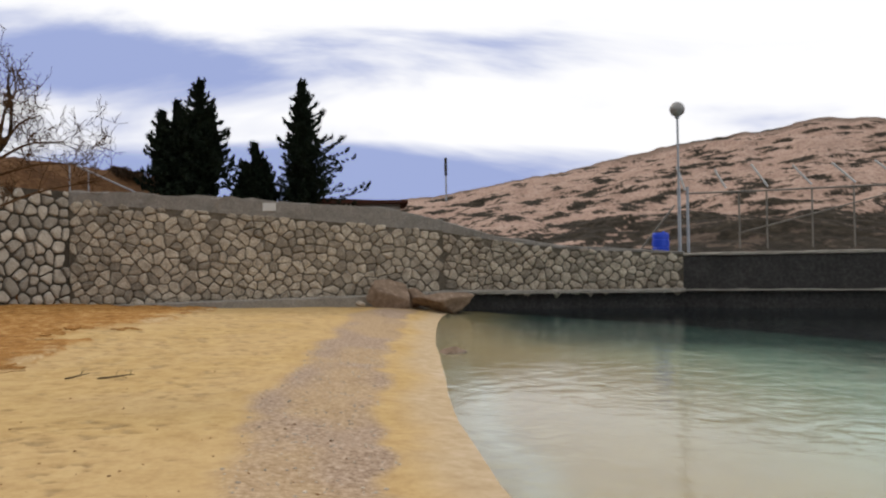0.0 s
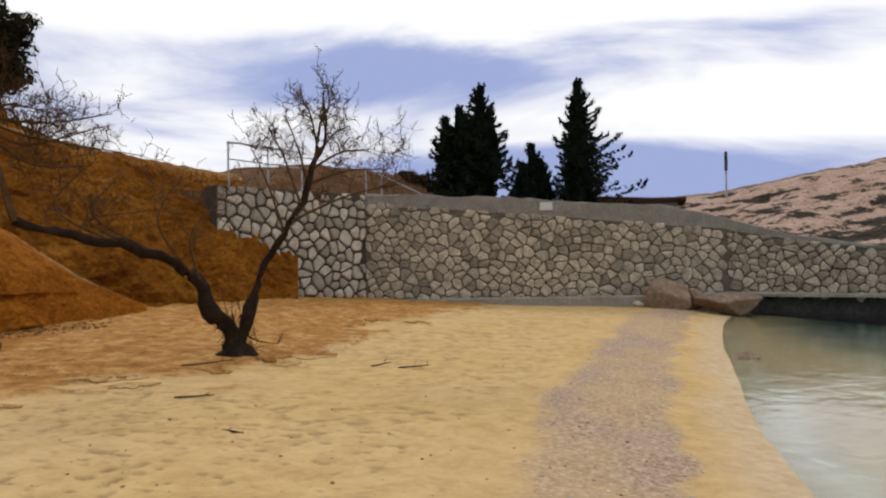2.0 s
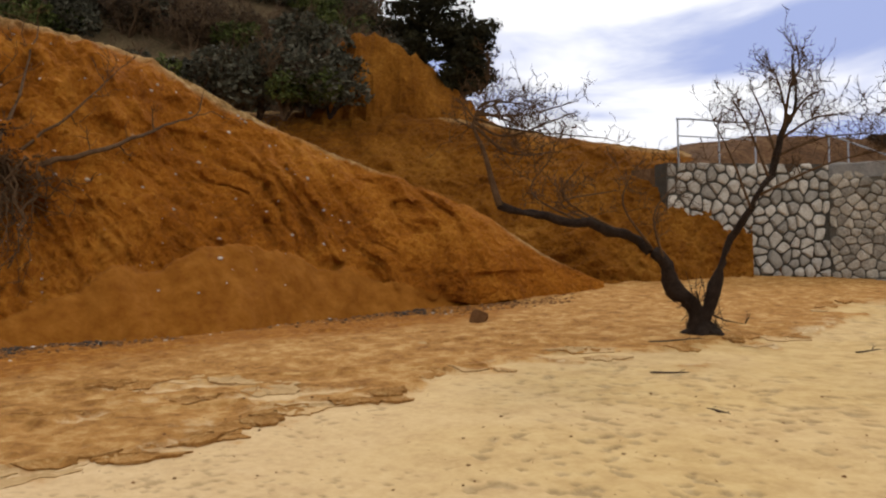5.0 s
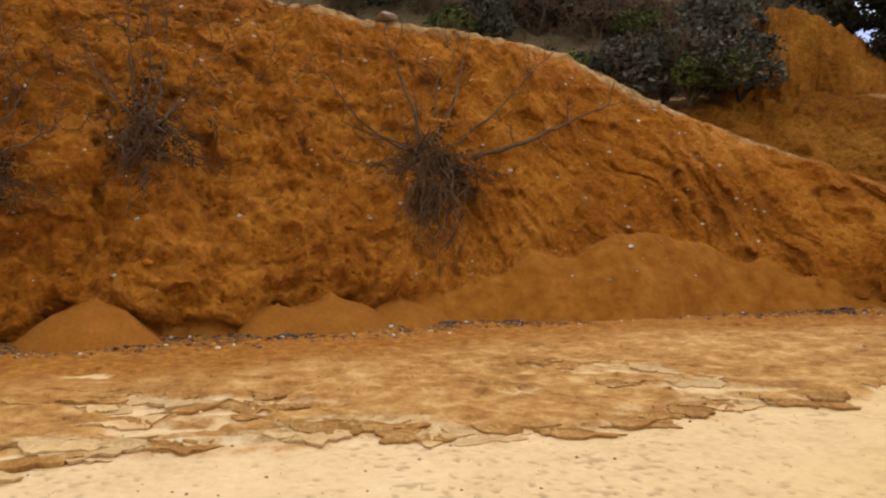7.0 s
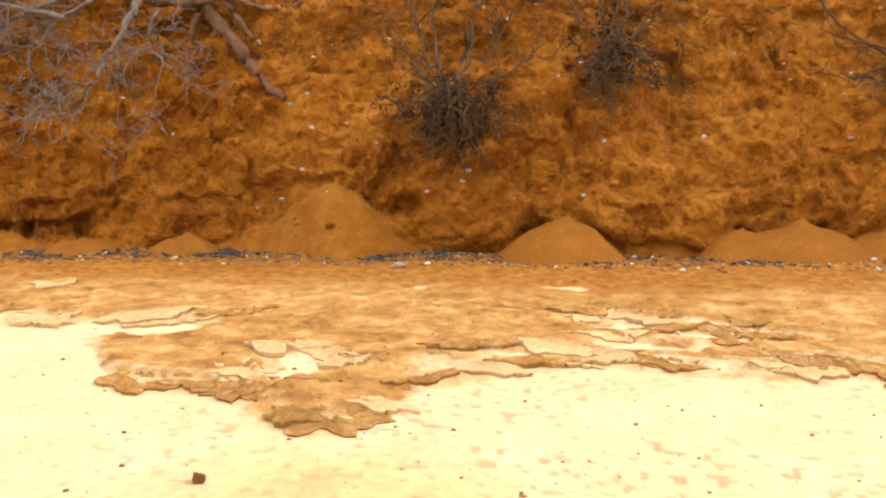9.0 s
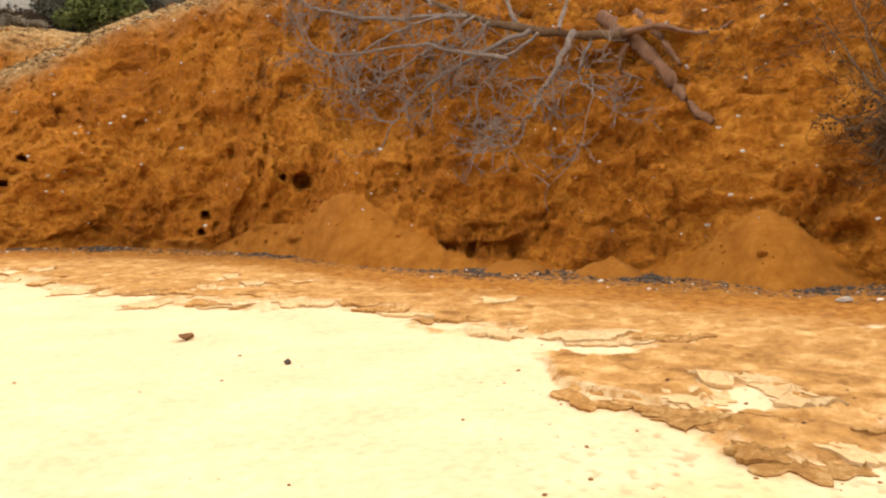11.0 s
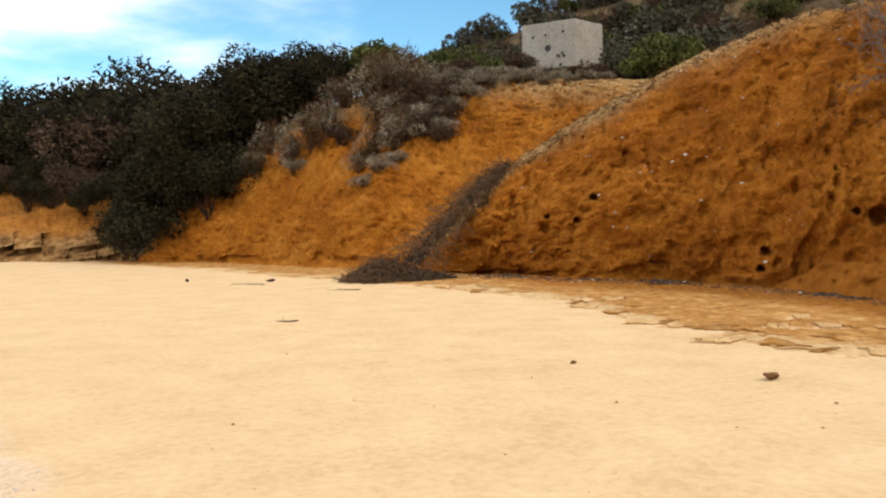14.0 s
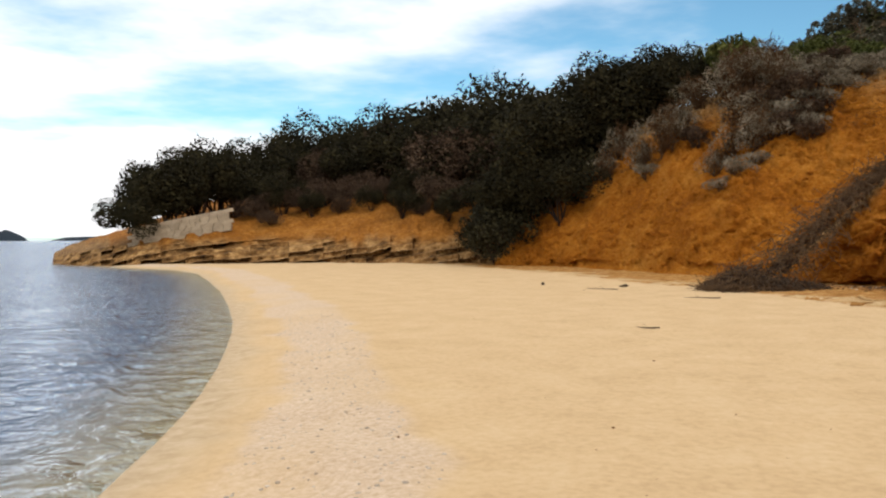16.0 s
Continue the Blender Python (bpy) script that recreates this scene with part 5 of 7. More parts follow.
def slope_scrub():
    """Grey scrub on the upper south slope, green bushes on its brow."""
    grey = bush("grey_shrub", "leafless grey shrub on the ochre slope", "shrub", GREY_LEAF, 611, 1.5, 1.2, 0.06, 1700, TWIG, 8, "slope scrub")
    low = bush("low_shrub", "low grey-brown scrub cushion on the slope", "shrub", GREY_LEAF, 612, 0.75, 1.1, 0.06, 2400, TWIG, 5, "slope scrub")
    green = bush("green_bush", "olive green bush on the brow of the slope", "bush", GREEN_LEAF, 613, 1.9, 1.5, 0.15, 2600, group="slope scrub")
    rust = bush("brown_shrub", "brown dry shrub on the slope", "shrub", RUST_LEAF, 614, 1.0, 1.1, 0.10, 1600, TWIG, 4, "slope scrub")

    def put(spots):
        out = []
        for th, u, size in spots:
            p = on_bank(SOUTH, th, u)
            out.append((p.x, p.y, p.z - 0.05, size))
        return out
    lone_copies(grey, put([(173.4, 0.86, 1.6), (174.6, 0.80, 1.5), (172.4, 0.92, 1.5), (174.0, 0.68, 1.3), (181.5, 0.72, 1.2), (180.2, 0.60, 1.1), (178.8, 0.66, 1.3), (177.6, 0.74, 1.2), (173.3, 0.55, 1.1), (174.7, 0.52, 1.0), (175.6, 0.46, 0.9), (171.6, 0.80, 1.2), (182.6, 0.62, 0.9), (176.6, 0.9, 1.2)]), 91)
    lone_copies(low, put([(170.2, 0.60, 1.2), (171.4, 0.66, 1.3), (172.2, 0.58, 1.2), (169.6, 0.72, 1.3), (168.2, 0.78, 1.2), (168.8, 0.86, 1.3), (167.0, 0.86, 1.2), (166.4, 0.94, 1.2), (170.4, 0.84, 1.1), (165.4, 0.97, 1.1), (173.0, 0.47, 0.9), (174.3, 0.42, 0.9), (175.2, 0.38, 0.8), (169.2, 0.97, 1.2), (167.8, 1.0, 1.0), (163.6, 1.0, 0.9), (162.0, 1.02, 0.8), (160.2, 1.02, 0.7), (179.8, 0.54, 1.0), (171.0, 0.98, 1.2), (166.8, 0.98, 0.9), (165.0, 0.92, 0.8), (164.2, 0.97, 0.8), (162.8, 0.95, 0.7), (161.2, 0.97, 0.6), (159.0, 0.98, 0.6), (167.6, 0.90, 0.9), (168.4, 0.82, 0.9)]), 92)
    lone_copies(rust, put([(171.2, 0.58, 1.1), (169.8, 0.64, 1.1), (172.6, 0.70, 1.2), (170.6, 0.74, 1.2), (176.8, 0.62, 1.0), (168.6, 0.94, 1.2), (164.6, 1.06, 1.2), (159.6, 1.08, 1.0), (170.0, 0.54, 0.9)]), 93)
    lone_copies(green, put([(173.6, 1.2, 1.75), (174.4, 1.25, 1.5), (171.8, 1.15, 1.1), (170.6, 1.18, 1.1), (169.4, 1.2, 1.1), (167.6, 1.12, 0.9), (166.2, 1.16, 0.85), (166.0, 1.04, 0.7), (156.6, 1.10, 1.0), (155.4, 1.12, 1.1), (154.4, 1.15, 1.2), (168.4, 1.05, 0.7), (172.6, 1.05, 0.6)]), 94)
    dark = bush("evergreen_bush", "dark evergreen bush on the hill behind the hut", "bush", WOOD_LEAF, 615, 2.4, 2.2, 0.2, 2400, group="hill scrub")
    lone_copies(dark, put([(168.0, 1.6, 1.0), (166.0, 1.7, 1.0), (164.0, 1.75, 1.1), (162.4, 1.7, 1.1), (160.4, 1.6, 1.1), (158.6, 1.55, 1.1), (157.0, 1.5, 1.1), (155.2, 1.6, 1.2), (153.4, 1.5, 1.2), (151.8, 1.4, 1.1), (174.0, 1.2, 0.9), (165.0, 2.1, 1.3), (161.4, 2.1, 1.4), (158.0, 2.1, 1.4), (154.6, 2.1, 1.4), (151.6, 1.9, 1.3), (157.8, 1.22, 0.8)]), 95)


slope_scrub()


def brow_scrub():
    """Low scrub on the brow between the hut and the main bank."""
    low = bush("low_shrub", "low dull green shrub on the bank's brow", "shrub", GREEN_LEAF, 616, 0.9, 1.2, 0.10, 1500, TWIG, 3, "brow scrub")
    dry = bush("dry_shrub", "dry brown shrub on the bank's brow", "shrub", RUST_LEAF, 617, 1.1, 1.2, 0.10, 1300, TWIG, 5, "brow scrub")
    rng = random.Random(618)
    spots = [[], []]
    for k in range(44):
        p = on_bank(MAIN, rng.uniform(139, 158), rng.uniform(1.12, 2.2))
        spots[k % 2].append((p.x, p.y, p.z - 0.08, rng.uniform(0.7, 1.25)))
    lone_copies(low, spots[0], 96), lone_copies(dry, spots[1], 97)


brow_scrub()


def hut():
    """A small block of bare concrete on the brow."""
    turn = 163
    d = 40.0
    corner, left, right = spot(turn, 160.8, 0, d), spot(turn, 164.45, 0, d + 1.1), spot(turn, 158.9, 0, d + 1.5)
    foot, high = EYE + d * math.tan(radians(11.3)), EYE + d * math.tan(radians(14.4))
    root = base("concrete_hut", (corner.x, corner.y, foot), "small bare concrete block hut on the slope's brow", "hut")
    a, b = left - corner, right - corner
    a.z = b.z = 0
    bm = bmesh.new()
    ring = [Vector((0, 0, 0)), a, a + b, b]
    low = [bm.verts.new(p) for p in ring]
    top = [bm.verts.new(p + Vector((0, 0, high - foot))) for p in ring]
    bm.faces.new(low[::-1]), bm.faces.new(top)
    for k in range(4):
        bm.faces.new((low[k], low[(k + 1) % 4], top[(k + 1) % 4], top[k]))
    bmesh.ops.recalc_face_normals(bm, faces=bm.faces)
    bmesh.ops.bevel(bm, geom=list(bm.edges), offset=0.03, segments=2, affect="EDGES")
    part("wall", bm, HUT_WALL, root)
    # dark discs for the shade in a round opening and small weep holes, on the long side
    out = Vector((a.y, -a.x, 0)).normalized()
    if out.dot(corner) > 0:
        out = -out
    for share, z, r in ((0.50, 1.0, 0.17), (0.22, 1.72, 0.06), (0.78, 1.62, 0.06), (0.55, 1.66, 0.05)):
        bm = bmesh.new()
        bmesh.ops.create_cone(bm, cap_ends=True, segments=18, radius1=r, radius2=r * 0.92, depth=0.05)
        bmesh.ops.rotate(bm, matrix=out.to_track_quat("Z", "Y").to_matrix(), verts=bm.verts)
        bmesh.ops.translate(bm, vec=a * share + Vector((0, 0, z)) + out * 0.012, verts=bm.verts)
        part("vent", bm, DARK_CONCRETE, root, "dark disc for the shade in a round opening")
    bm = box(0.35, 0.35, 1.1, a * 1.07 + b * 0.3, 0.02)
    part("side_block", bm, HUT_PALE, root, "pale plastered side block")
    for share, r, z in ((1.35, 0.05, 2.6), (0.93, 0.03, 3.2)):
        v, f = [], []
        p = a * share + b * 0.9
        tube(v, f, [p, p + Vector((0, 0, z))], [r, r * 0.8], 6)
        pole = base("pole", (corner.x, corner.y, foot), "thin grey pole beside the concrete hut", "pole")
        raw("shaft", v, f, TWIG, pole)


HUT_WALL = surface("bare_concrete", ((0.16, 0.145, 0.118), (0.30, 0.275, 0.228), (0.42, 0.39, 0.33)), 0.9, 0.9, 0.4)
HUT_PALE = surface("pale_plaster", ((0.45, 0.44, 0.42), (0.55, 0.54, 0.52), (0.62, 0.61, 0.60)), 2.0, 0.85, 0.2)
hut()


def head_wall():
    """The low garden wall on the headland."""
    p, q = on_head(214.2, 0.86), on_head(208.2, 0.80)
    a, b = Vector((p[0], p[1])), Vector((q[0], q[1]))
    root = base("headland_wall", (a.x, a.y, 0), "low pale stone garden wall on the headland", "garden wall", kind="structure", turn=math.degrees(math.atan2(b.y - a.y, b.x - a.x)))
    length, courses = (b - a).length, 6
    rng = random.Random(5)
    for c in range(courses):
        s = -0.3 * (c % 2)
        while s < length:
            wide = rng.uniform(0.5, 0.95)
            mid = min(max(s + wide / 2, 0), length)
            lo, hi = 0.9 + 1.3 * mid / length, 2.4 + 1.35 * mid / length
            tall = (hi - lo) / courses
            bm = box(wide * 0.985, 0.45, tall * 0.985, (mid, rng.uniform(-0.015, 0.015), lo + c * tall), 0.02, Matrix.Rotation(-math.atan(1.5 / length), 3, "Y"))
            part("stone", bm, HEAD_STONE, root)
            s += wide


HEAD_STONE = surface("pale_garden_stone", ((0.25, 0.195, 0.13), (0.36, 0.29, 0.20), (0.47, 0.39, 0.285)), 2.0, 0.9, 0.5, random_tone=0.15)
head_wall()


def islands():
    # scrub colour with the blue of the distant air mixed in
    haze = surface("hazy_island_scrub", ((0.015, 0.022, 0.030), (0.022, 0.032, 0.042), (0.032, 0.044, 0.055)), 0.02, 0.95, 0.0)
    for name, a0, a1, high in (("island", 220.6, 226.0, 26), ("island", 211.0, 219.3, 14)):
        th = np.linspace(a0, a1, 60)
        u = np.linspace(0, 1, 7)
        uu, tt = np.meshgrid(u, th, indexing="ij")
        span = (tt - a0) / (a1 - a0)
        top = high * np.sin(np.pi * span) ** 0.5 * (0.7 + 0.3 * fbm(tt * 1.2, 0, 0, 4, 52)) 
        r = 1500 + 120 * uu
        z = SEA - 1 + (top + 1) * np.sin(np.pi * uu)
        pts = np.stack([-np.sin(np.radians(tt)) * r, np.cos(np.radians(tt)) * r, z], -1).reshape(-1, 3)
        tagged(sheet(name, pts, len(th), len(u), haze), "low wooded island on the sea horizon", "island", kind="structure")


islands()


# ---- the wooded hill behind the banks ----
def back_hill():
    th = np.arange(44, 187, 0.7)
    r = np.concatenate([np.linspace(36, 95, 50)])
    rr, tt = np.meshgrid(r, th, indexing="ij")
    f = (rr - 36) / 59
    top = np.interp(tt, [44, 47, 50, 53, 56, 60, 75, 110, 140, 155, 163, 170, 176, 181, 187], [7.5, 12, 19, 28, 33, 37, 41, 40, 36, 29, 24.5, 19, 13, 7, 3])
    z = 6.3 + (top - 6.3) * ease(0, 1, f) + 0.6 * fbm(rr * 0.1, tt * 0.2, 0, 4, 711)
    z = np.where(rr < 40, z - 1.5 * (40 - rr) / 4, z) - 9 * ease(172, 178, tt) * (1 - ease(40, 75, rr))
    x, y = -np.sin(np.radians(tt)) * rr, np.cos(np.radians(tt)) * rr
    pts = np.stack([x, y, z], -1).reshape(-1, 3)
    earth = surface("wooded_hill_earth", ((0.05, 0.034, 0.017), (0.11, 0.076, 0.038), (0.19, 0.135, 0.07)), 0.5, 0.95, 0.5)
    tagged(sheet("back_hill", pts, len(th), len(r), earth), "hillside covered with dark winter scrub", "hillside", kind="structure")
    grid = lambda a, d: float(np.interp(a, th, [np.interp(d, r, z[:, k]) for k in range(len(th))]))
    kinds = [bush("hill_bush", "dull dark evergreen bush on the hillside", "bush", WOOD_LEAF, 721, 2.6, 2.2, 0.22, 1800, group="hillside scrub"),
             bush("hill_bush", "olive green bush on the hillside", "bush", GREEN_LEAF, 722, 2.2, 2.0, 0.2, 1600, group="hillside scrub"),
             bush("bare_bush", "leafless grey bush on the hillside", "bush", RUST_LEAF, 723, 2.4, 1.8, 0.12, 900, PALE_TWIG, 9, "hillside scrub")]
    rng = random.Random(33)
    places = [[], [], []]
    for az in np.arange(50.0, 76, 1.05):
        for d in (39, 44, 50, 57, 65, 74, 84):
            if az < 52 and d > 60:
                continue
            a, q = az + rng.uniform(-0.7, 0.7), d + rng.uniform(-2, 2)
            k = rng.choice((0, 2, 1, 0, 2, 2))
            places[k].append((-math.sin(radians(a)) * q, math.cos(radians(a)) * q, grid(a, q) - 0.2, rng.uniform(0.8, 1.3) * (1.35 if d > 50 else 1.0)))
    for az in np.arange(76, 153, 1.7):
        for d in (41, 50, 60, 71, 83):
            a, q = az + rng.uniform(-1, 1), d + rng.uniform(-2, 2)
            k = rng.choice((0, 2, 1, 0, 2))
            places[k].append((-math.sin(radians(a)) * q, math.cos(radians(a)) * q, grid(a, q) - 0.2, rng.uniform(1.0, 1.5)))
    for az in np.arange(150, 174.5, 1.25):
        for d in (44, 50, 57, 66, 77):
            a, q = az + rng.uniform(-1, 1), d + rng.uniform(-2, 2)
            k = rng.choice((0, 2, 1, 0, 2))
            places[k].append((-math.sin(radians(a)) * q, math.cos(radians(a)) * q, grid(a, q) - 0.2, rng.uniform(1.0, 1.5)))
    for a, q, z, size, k in ((56.2, 32.4, 6.9, 1.1, 0), (57.6, 32.4, 7.0, 1.1, 1), (59.2, 33, 7.0, 1.1, 2), (61, 33.5, 7.0, 1.1, 0), (62.8, 34, 7.0, 1.1, 2), (57.4, 34, 8.4, 1.1, 0), (64.5, 34, 7.0, 1.1, 0), (66.5, 34.5, 7.0, 1.2, 1)):
        places[k].append((-math.sin(radians(a)) * q, math.cos(radians(a)) * q, z, size))
    for k in range(3):
        lone_copies(kinds[k], places[k], 44 + k)
    return grid


hill_height = back_hill()


def cliff_knoll():
    """The yellow earth knoll with a dark pine on it, behind the north slope."""
    th = np.arange(44.5, 58, 0.08)
    u = np.linspace(-0.4, 1.3, 110)
    uu, tt = np.meshgrid(u, th, indexing="ij")
    high = np.interp(tt, [44.0, 45.5, 46.5, 48, 50, 52, 53, 54, 55.5, 58], [0.0, 0.7, 1.5, 2.4, 3.3, 4.2, 4.5, 4.5, 4.0, 3.0]) + 0.2 * fbm(tt * 1.3, 0, 0, 3, 733)
    face = np.clip(uu, 0, 1)
    r = 33 + 2.2 * face ** 1.6 + np.clip(uu - 1, 0, None) * 14 + 0.9 * fbm(tt * 0.6, face * 0.9, 0, 4, 731) + 0.15 * fbm(tt * 2.5, face * 3, 0, 4, 734)
    z = 6.2 + high * face + 5 * np.minimum(uu, 0) + 0.15 * fbm(tt * 2, uu * 6, 0, 3, 732)
    pts = np.stack([-np.sin(np.radians(tt)) * r, np.cos(np.radians(tt)) * r, z], -1).reshape(-1, 3)
    tagged(sheet("knoll", pts, len(th), len(u), NORTH_CLAY, dict(crest=0 * uu, fan=0 * uu)), "yellow earth knoll behind the clay slope", "knoll", kind="structure")


cliff_knoll()


def pine(place, high, wide, seed):
    root = base("pine_tree", place, "dark spreading pine on the earth knoll", "tree")
    rng = random.Random(seed)
    v, f = [], []
    trunk = wander(rng, (0, 0, -0.3), (0.1, 0, 1), high * 0.9, 0.05, 0.05, 10)
    tube(v, f, trunk, [0.2 - 0.014 * k for k in range(11)], 8)
    lv, lf = [], []
    for k in range(46):
        p = trunk[rng.randint(1, 10)]
        a = rng.uniform(0, 6.283)
        limb = wander(rng, p, (math.cos(a), math.sin(a), 0.2), wide * rng.uniform(0.5, 1.1), 0.10, 0.03, 5)
        tube(v, f, limb, [0.06 - 0.009 * i for i in range(6)], 5)
        for q in limb[2:]:
            leaf_mass(rng, lv, lf, q, (0.45, 0.45, 0.34), 75, 0.2, -0.4)
    raw("trunk", v, f, BARK, root, smooth=True)
    raw("crown", lv, lf, DARK_LEAF, root)


pine((-28.3, 23.9, 9.6), 5.0, 2.0, 741)
pine((-26.4, 24.4, 8.2), 3.2, 1.2, 742)


# ---- on the main bank: shrubs, roots, slides of loose earth ----
def bank_shrub(turn, foot, stems, roots, seed, label, dense=1.0):
    """A leafless shrub that clings to the bank: crooked stems up, roots and dead twigs hanging down over the clay. Its ends by bearing and height angle."""
    place = on_face(turn, *foot, 0.15)
    root = base("bank_shrub", place, label, "shrub")
    rng = random.Random(seed)
    at = lambda az, el, out: on_face(turn, az, el, out) - place
    out = -bearing(foot[0])
    side = Vector((out.y, -out.x, 0))
    for k, (thick, *ends) in enumerate(stems):
        v, f = [], []
        path = smooth_path([Vector((0, 0, -0.05)) + side * rng.gauss(0, 0.08)] + [at(az, el, 0.35 + 0.2 * i) for i, (az, el) in enumerate(ends)], 6)
        path = [q + Vector((rng.gauss(0, 0.02), rng.gauss(0, 0.02), rng.gauss(0, 0.02))) * (i > 0) for i, q in enumerate(path)]
        n = len(path) - 1
        thick *= 1.5
        tube(v, f, path, [thick + (0.010 - thick) * (i / n) ** 0.8 for i in range(n + 1)], 6)
        sprout(rng, v, f, path, thick * 0.4, 1, 6, 0.9, 0.62, 0.10, 0.008, 0.2)
        raw("stem", v, f, TWIG, root, "grey-brown leafless stem")
    v, f = [], []
    for az, el in roots:
        for k in range(int(9 * dense)):
            goal = at(az + rng.gauss(0, 1.1), el + rng.gauss(0, 0.8), rng.uniform(0.03, 0.3))
            start = side * rng.gauss(0, 0.26) + Vector((0, 0, rng.gauss(-0.05, 0.2))) + out * rng.uniform(0.0, 0.15)
            goal = start.lerp(goal, rng.uniform(0.45, 1.1))
            mid = start.lerp(goal, rng.uniform(0.3, 0.6)) + out * rng.uniform(0.0, 0.35) + side * rng.gauss(0, 0.16) + Vector((0, 0, rng.gauss(0.06, 0.16)))
            path = smooth_path([start, mid, goal], 5)
            path = [q + Vector((rng.gauss(0, 0.05), rng.gauss(0, 0.05), rng.gauss(0, 0.05))) * (i > 0) for i, q in enumerate(path)]
            n, r0 = len(path) - 1, rng.choice((0.012, 0.018, 0.030))
            tube(v, f, path, [r0 + (0.004 - r0) * i / n for i in range(n + 1)], 4)
            sprout(rng, v, f, path, r0 * 0.6, 0, 3, 0.4, 0.7, 0.0, 0.006)
    tagged(raw("tangle", v, f, TWIG, root, "hanging tangle of dead twigs and roots"), kind="stuff")
    v, f = [], []
    for k in range(int(24 * dense)):
        c = side * rng.gauss(0, 0.42) + Vector((0, 0, rng.gauss(-0.1, 0.30)))
        c = on_face(turn, foot[0], foot[1], 0.1) - place + c + out * rng.uniform(0.0, 0.08)
        leaf_mass(rng, v, f, c, (0.16, 0.16, 0.13), 40, 0.06)
    tagged(raw("litter", v, f, BARK, root, "dark dead leaves caught in the twigs"), kind="stuff")


bank_shrub(75.7, (76.6, 5.6), ((0.045, (78.2, 10.2), (79.8, 14.4)), (0.04, (74.9, 10.0), (73.8, 14.3)), (0.05, (70.8, 6.6), (66.4, 8.4), (63.3, 9.5)), (0.03, (76.2, 9.0), (75.9, 12.6)),
                               (0.03, (81.0, 8.0), (84.0, 11.6)), (0.028, (72.0, 9.0), (69.0, 12.0)), (0.03, (79.0, 7.0), (82.6, 8.2))),
           ((81.6, 4.6), (79.8, 4.2), (78.2, 0.6), (77.0, -1.0), (75.8, -2.6), (76.4, 0.2), (72.6, 3.0), (71.2, 3.8), (74.4, 2.2), (75.6, -1.2)), 801, "leafless shrub clinging to the clay with hanging roots", 1.6)
bank_shrub(98.2, (105.8, 4.4), ((0.07, (104.6, 7.6), (103.2, 12.4)), (0.035, (106.6, 8.0), (107.2, 13.0)), (0.035, (104.2, 8.4), (104.6, 14.0)), (0.025, (108.4, 7.4), (110.6, 10.6)), (0.03, (102.6, 5.6), (99.8, 7.4)),
                                (0.025, (107.6, 8.6), (109.2, 13.0)), (0.025, (102.8, 7.4), (101.0, 11.0))),
           ((108.6, 2.2), (107.4, 0.9), (106.2, 0.2), (104.8, 0.2), (103.0, 1.6), (101.2, 1.8), (100.4, 3.4), (110.0, 3.6)), 802, "leafless shrub with a dense dark base on clay", 1.5)
bank_shrub(98.2, (94.3, 7.4), ((0.05, (95.4, 10.4), (95.8, 15.2)), (0.05, (93.6, 10.6), (93.2, 15.6)), (0.03, (96.8, 9.6), (98.4, 13.4)), (0.03, (92.4, 9.6), (90.4, 13.0)), (0.025, (94.4, 11.0), (94.6, 16.0))),
           ((92.4, 5.6), (88.0, 5.7), (95.4, 4.6), (97.2, 5.4), (93.6, 4.4), (96.2, 3.4)), 803, "thin leafless shrub high on the clay bank")


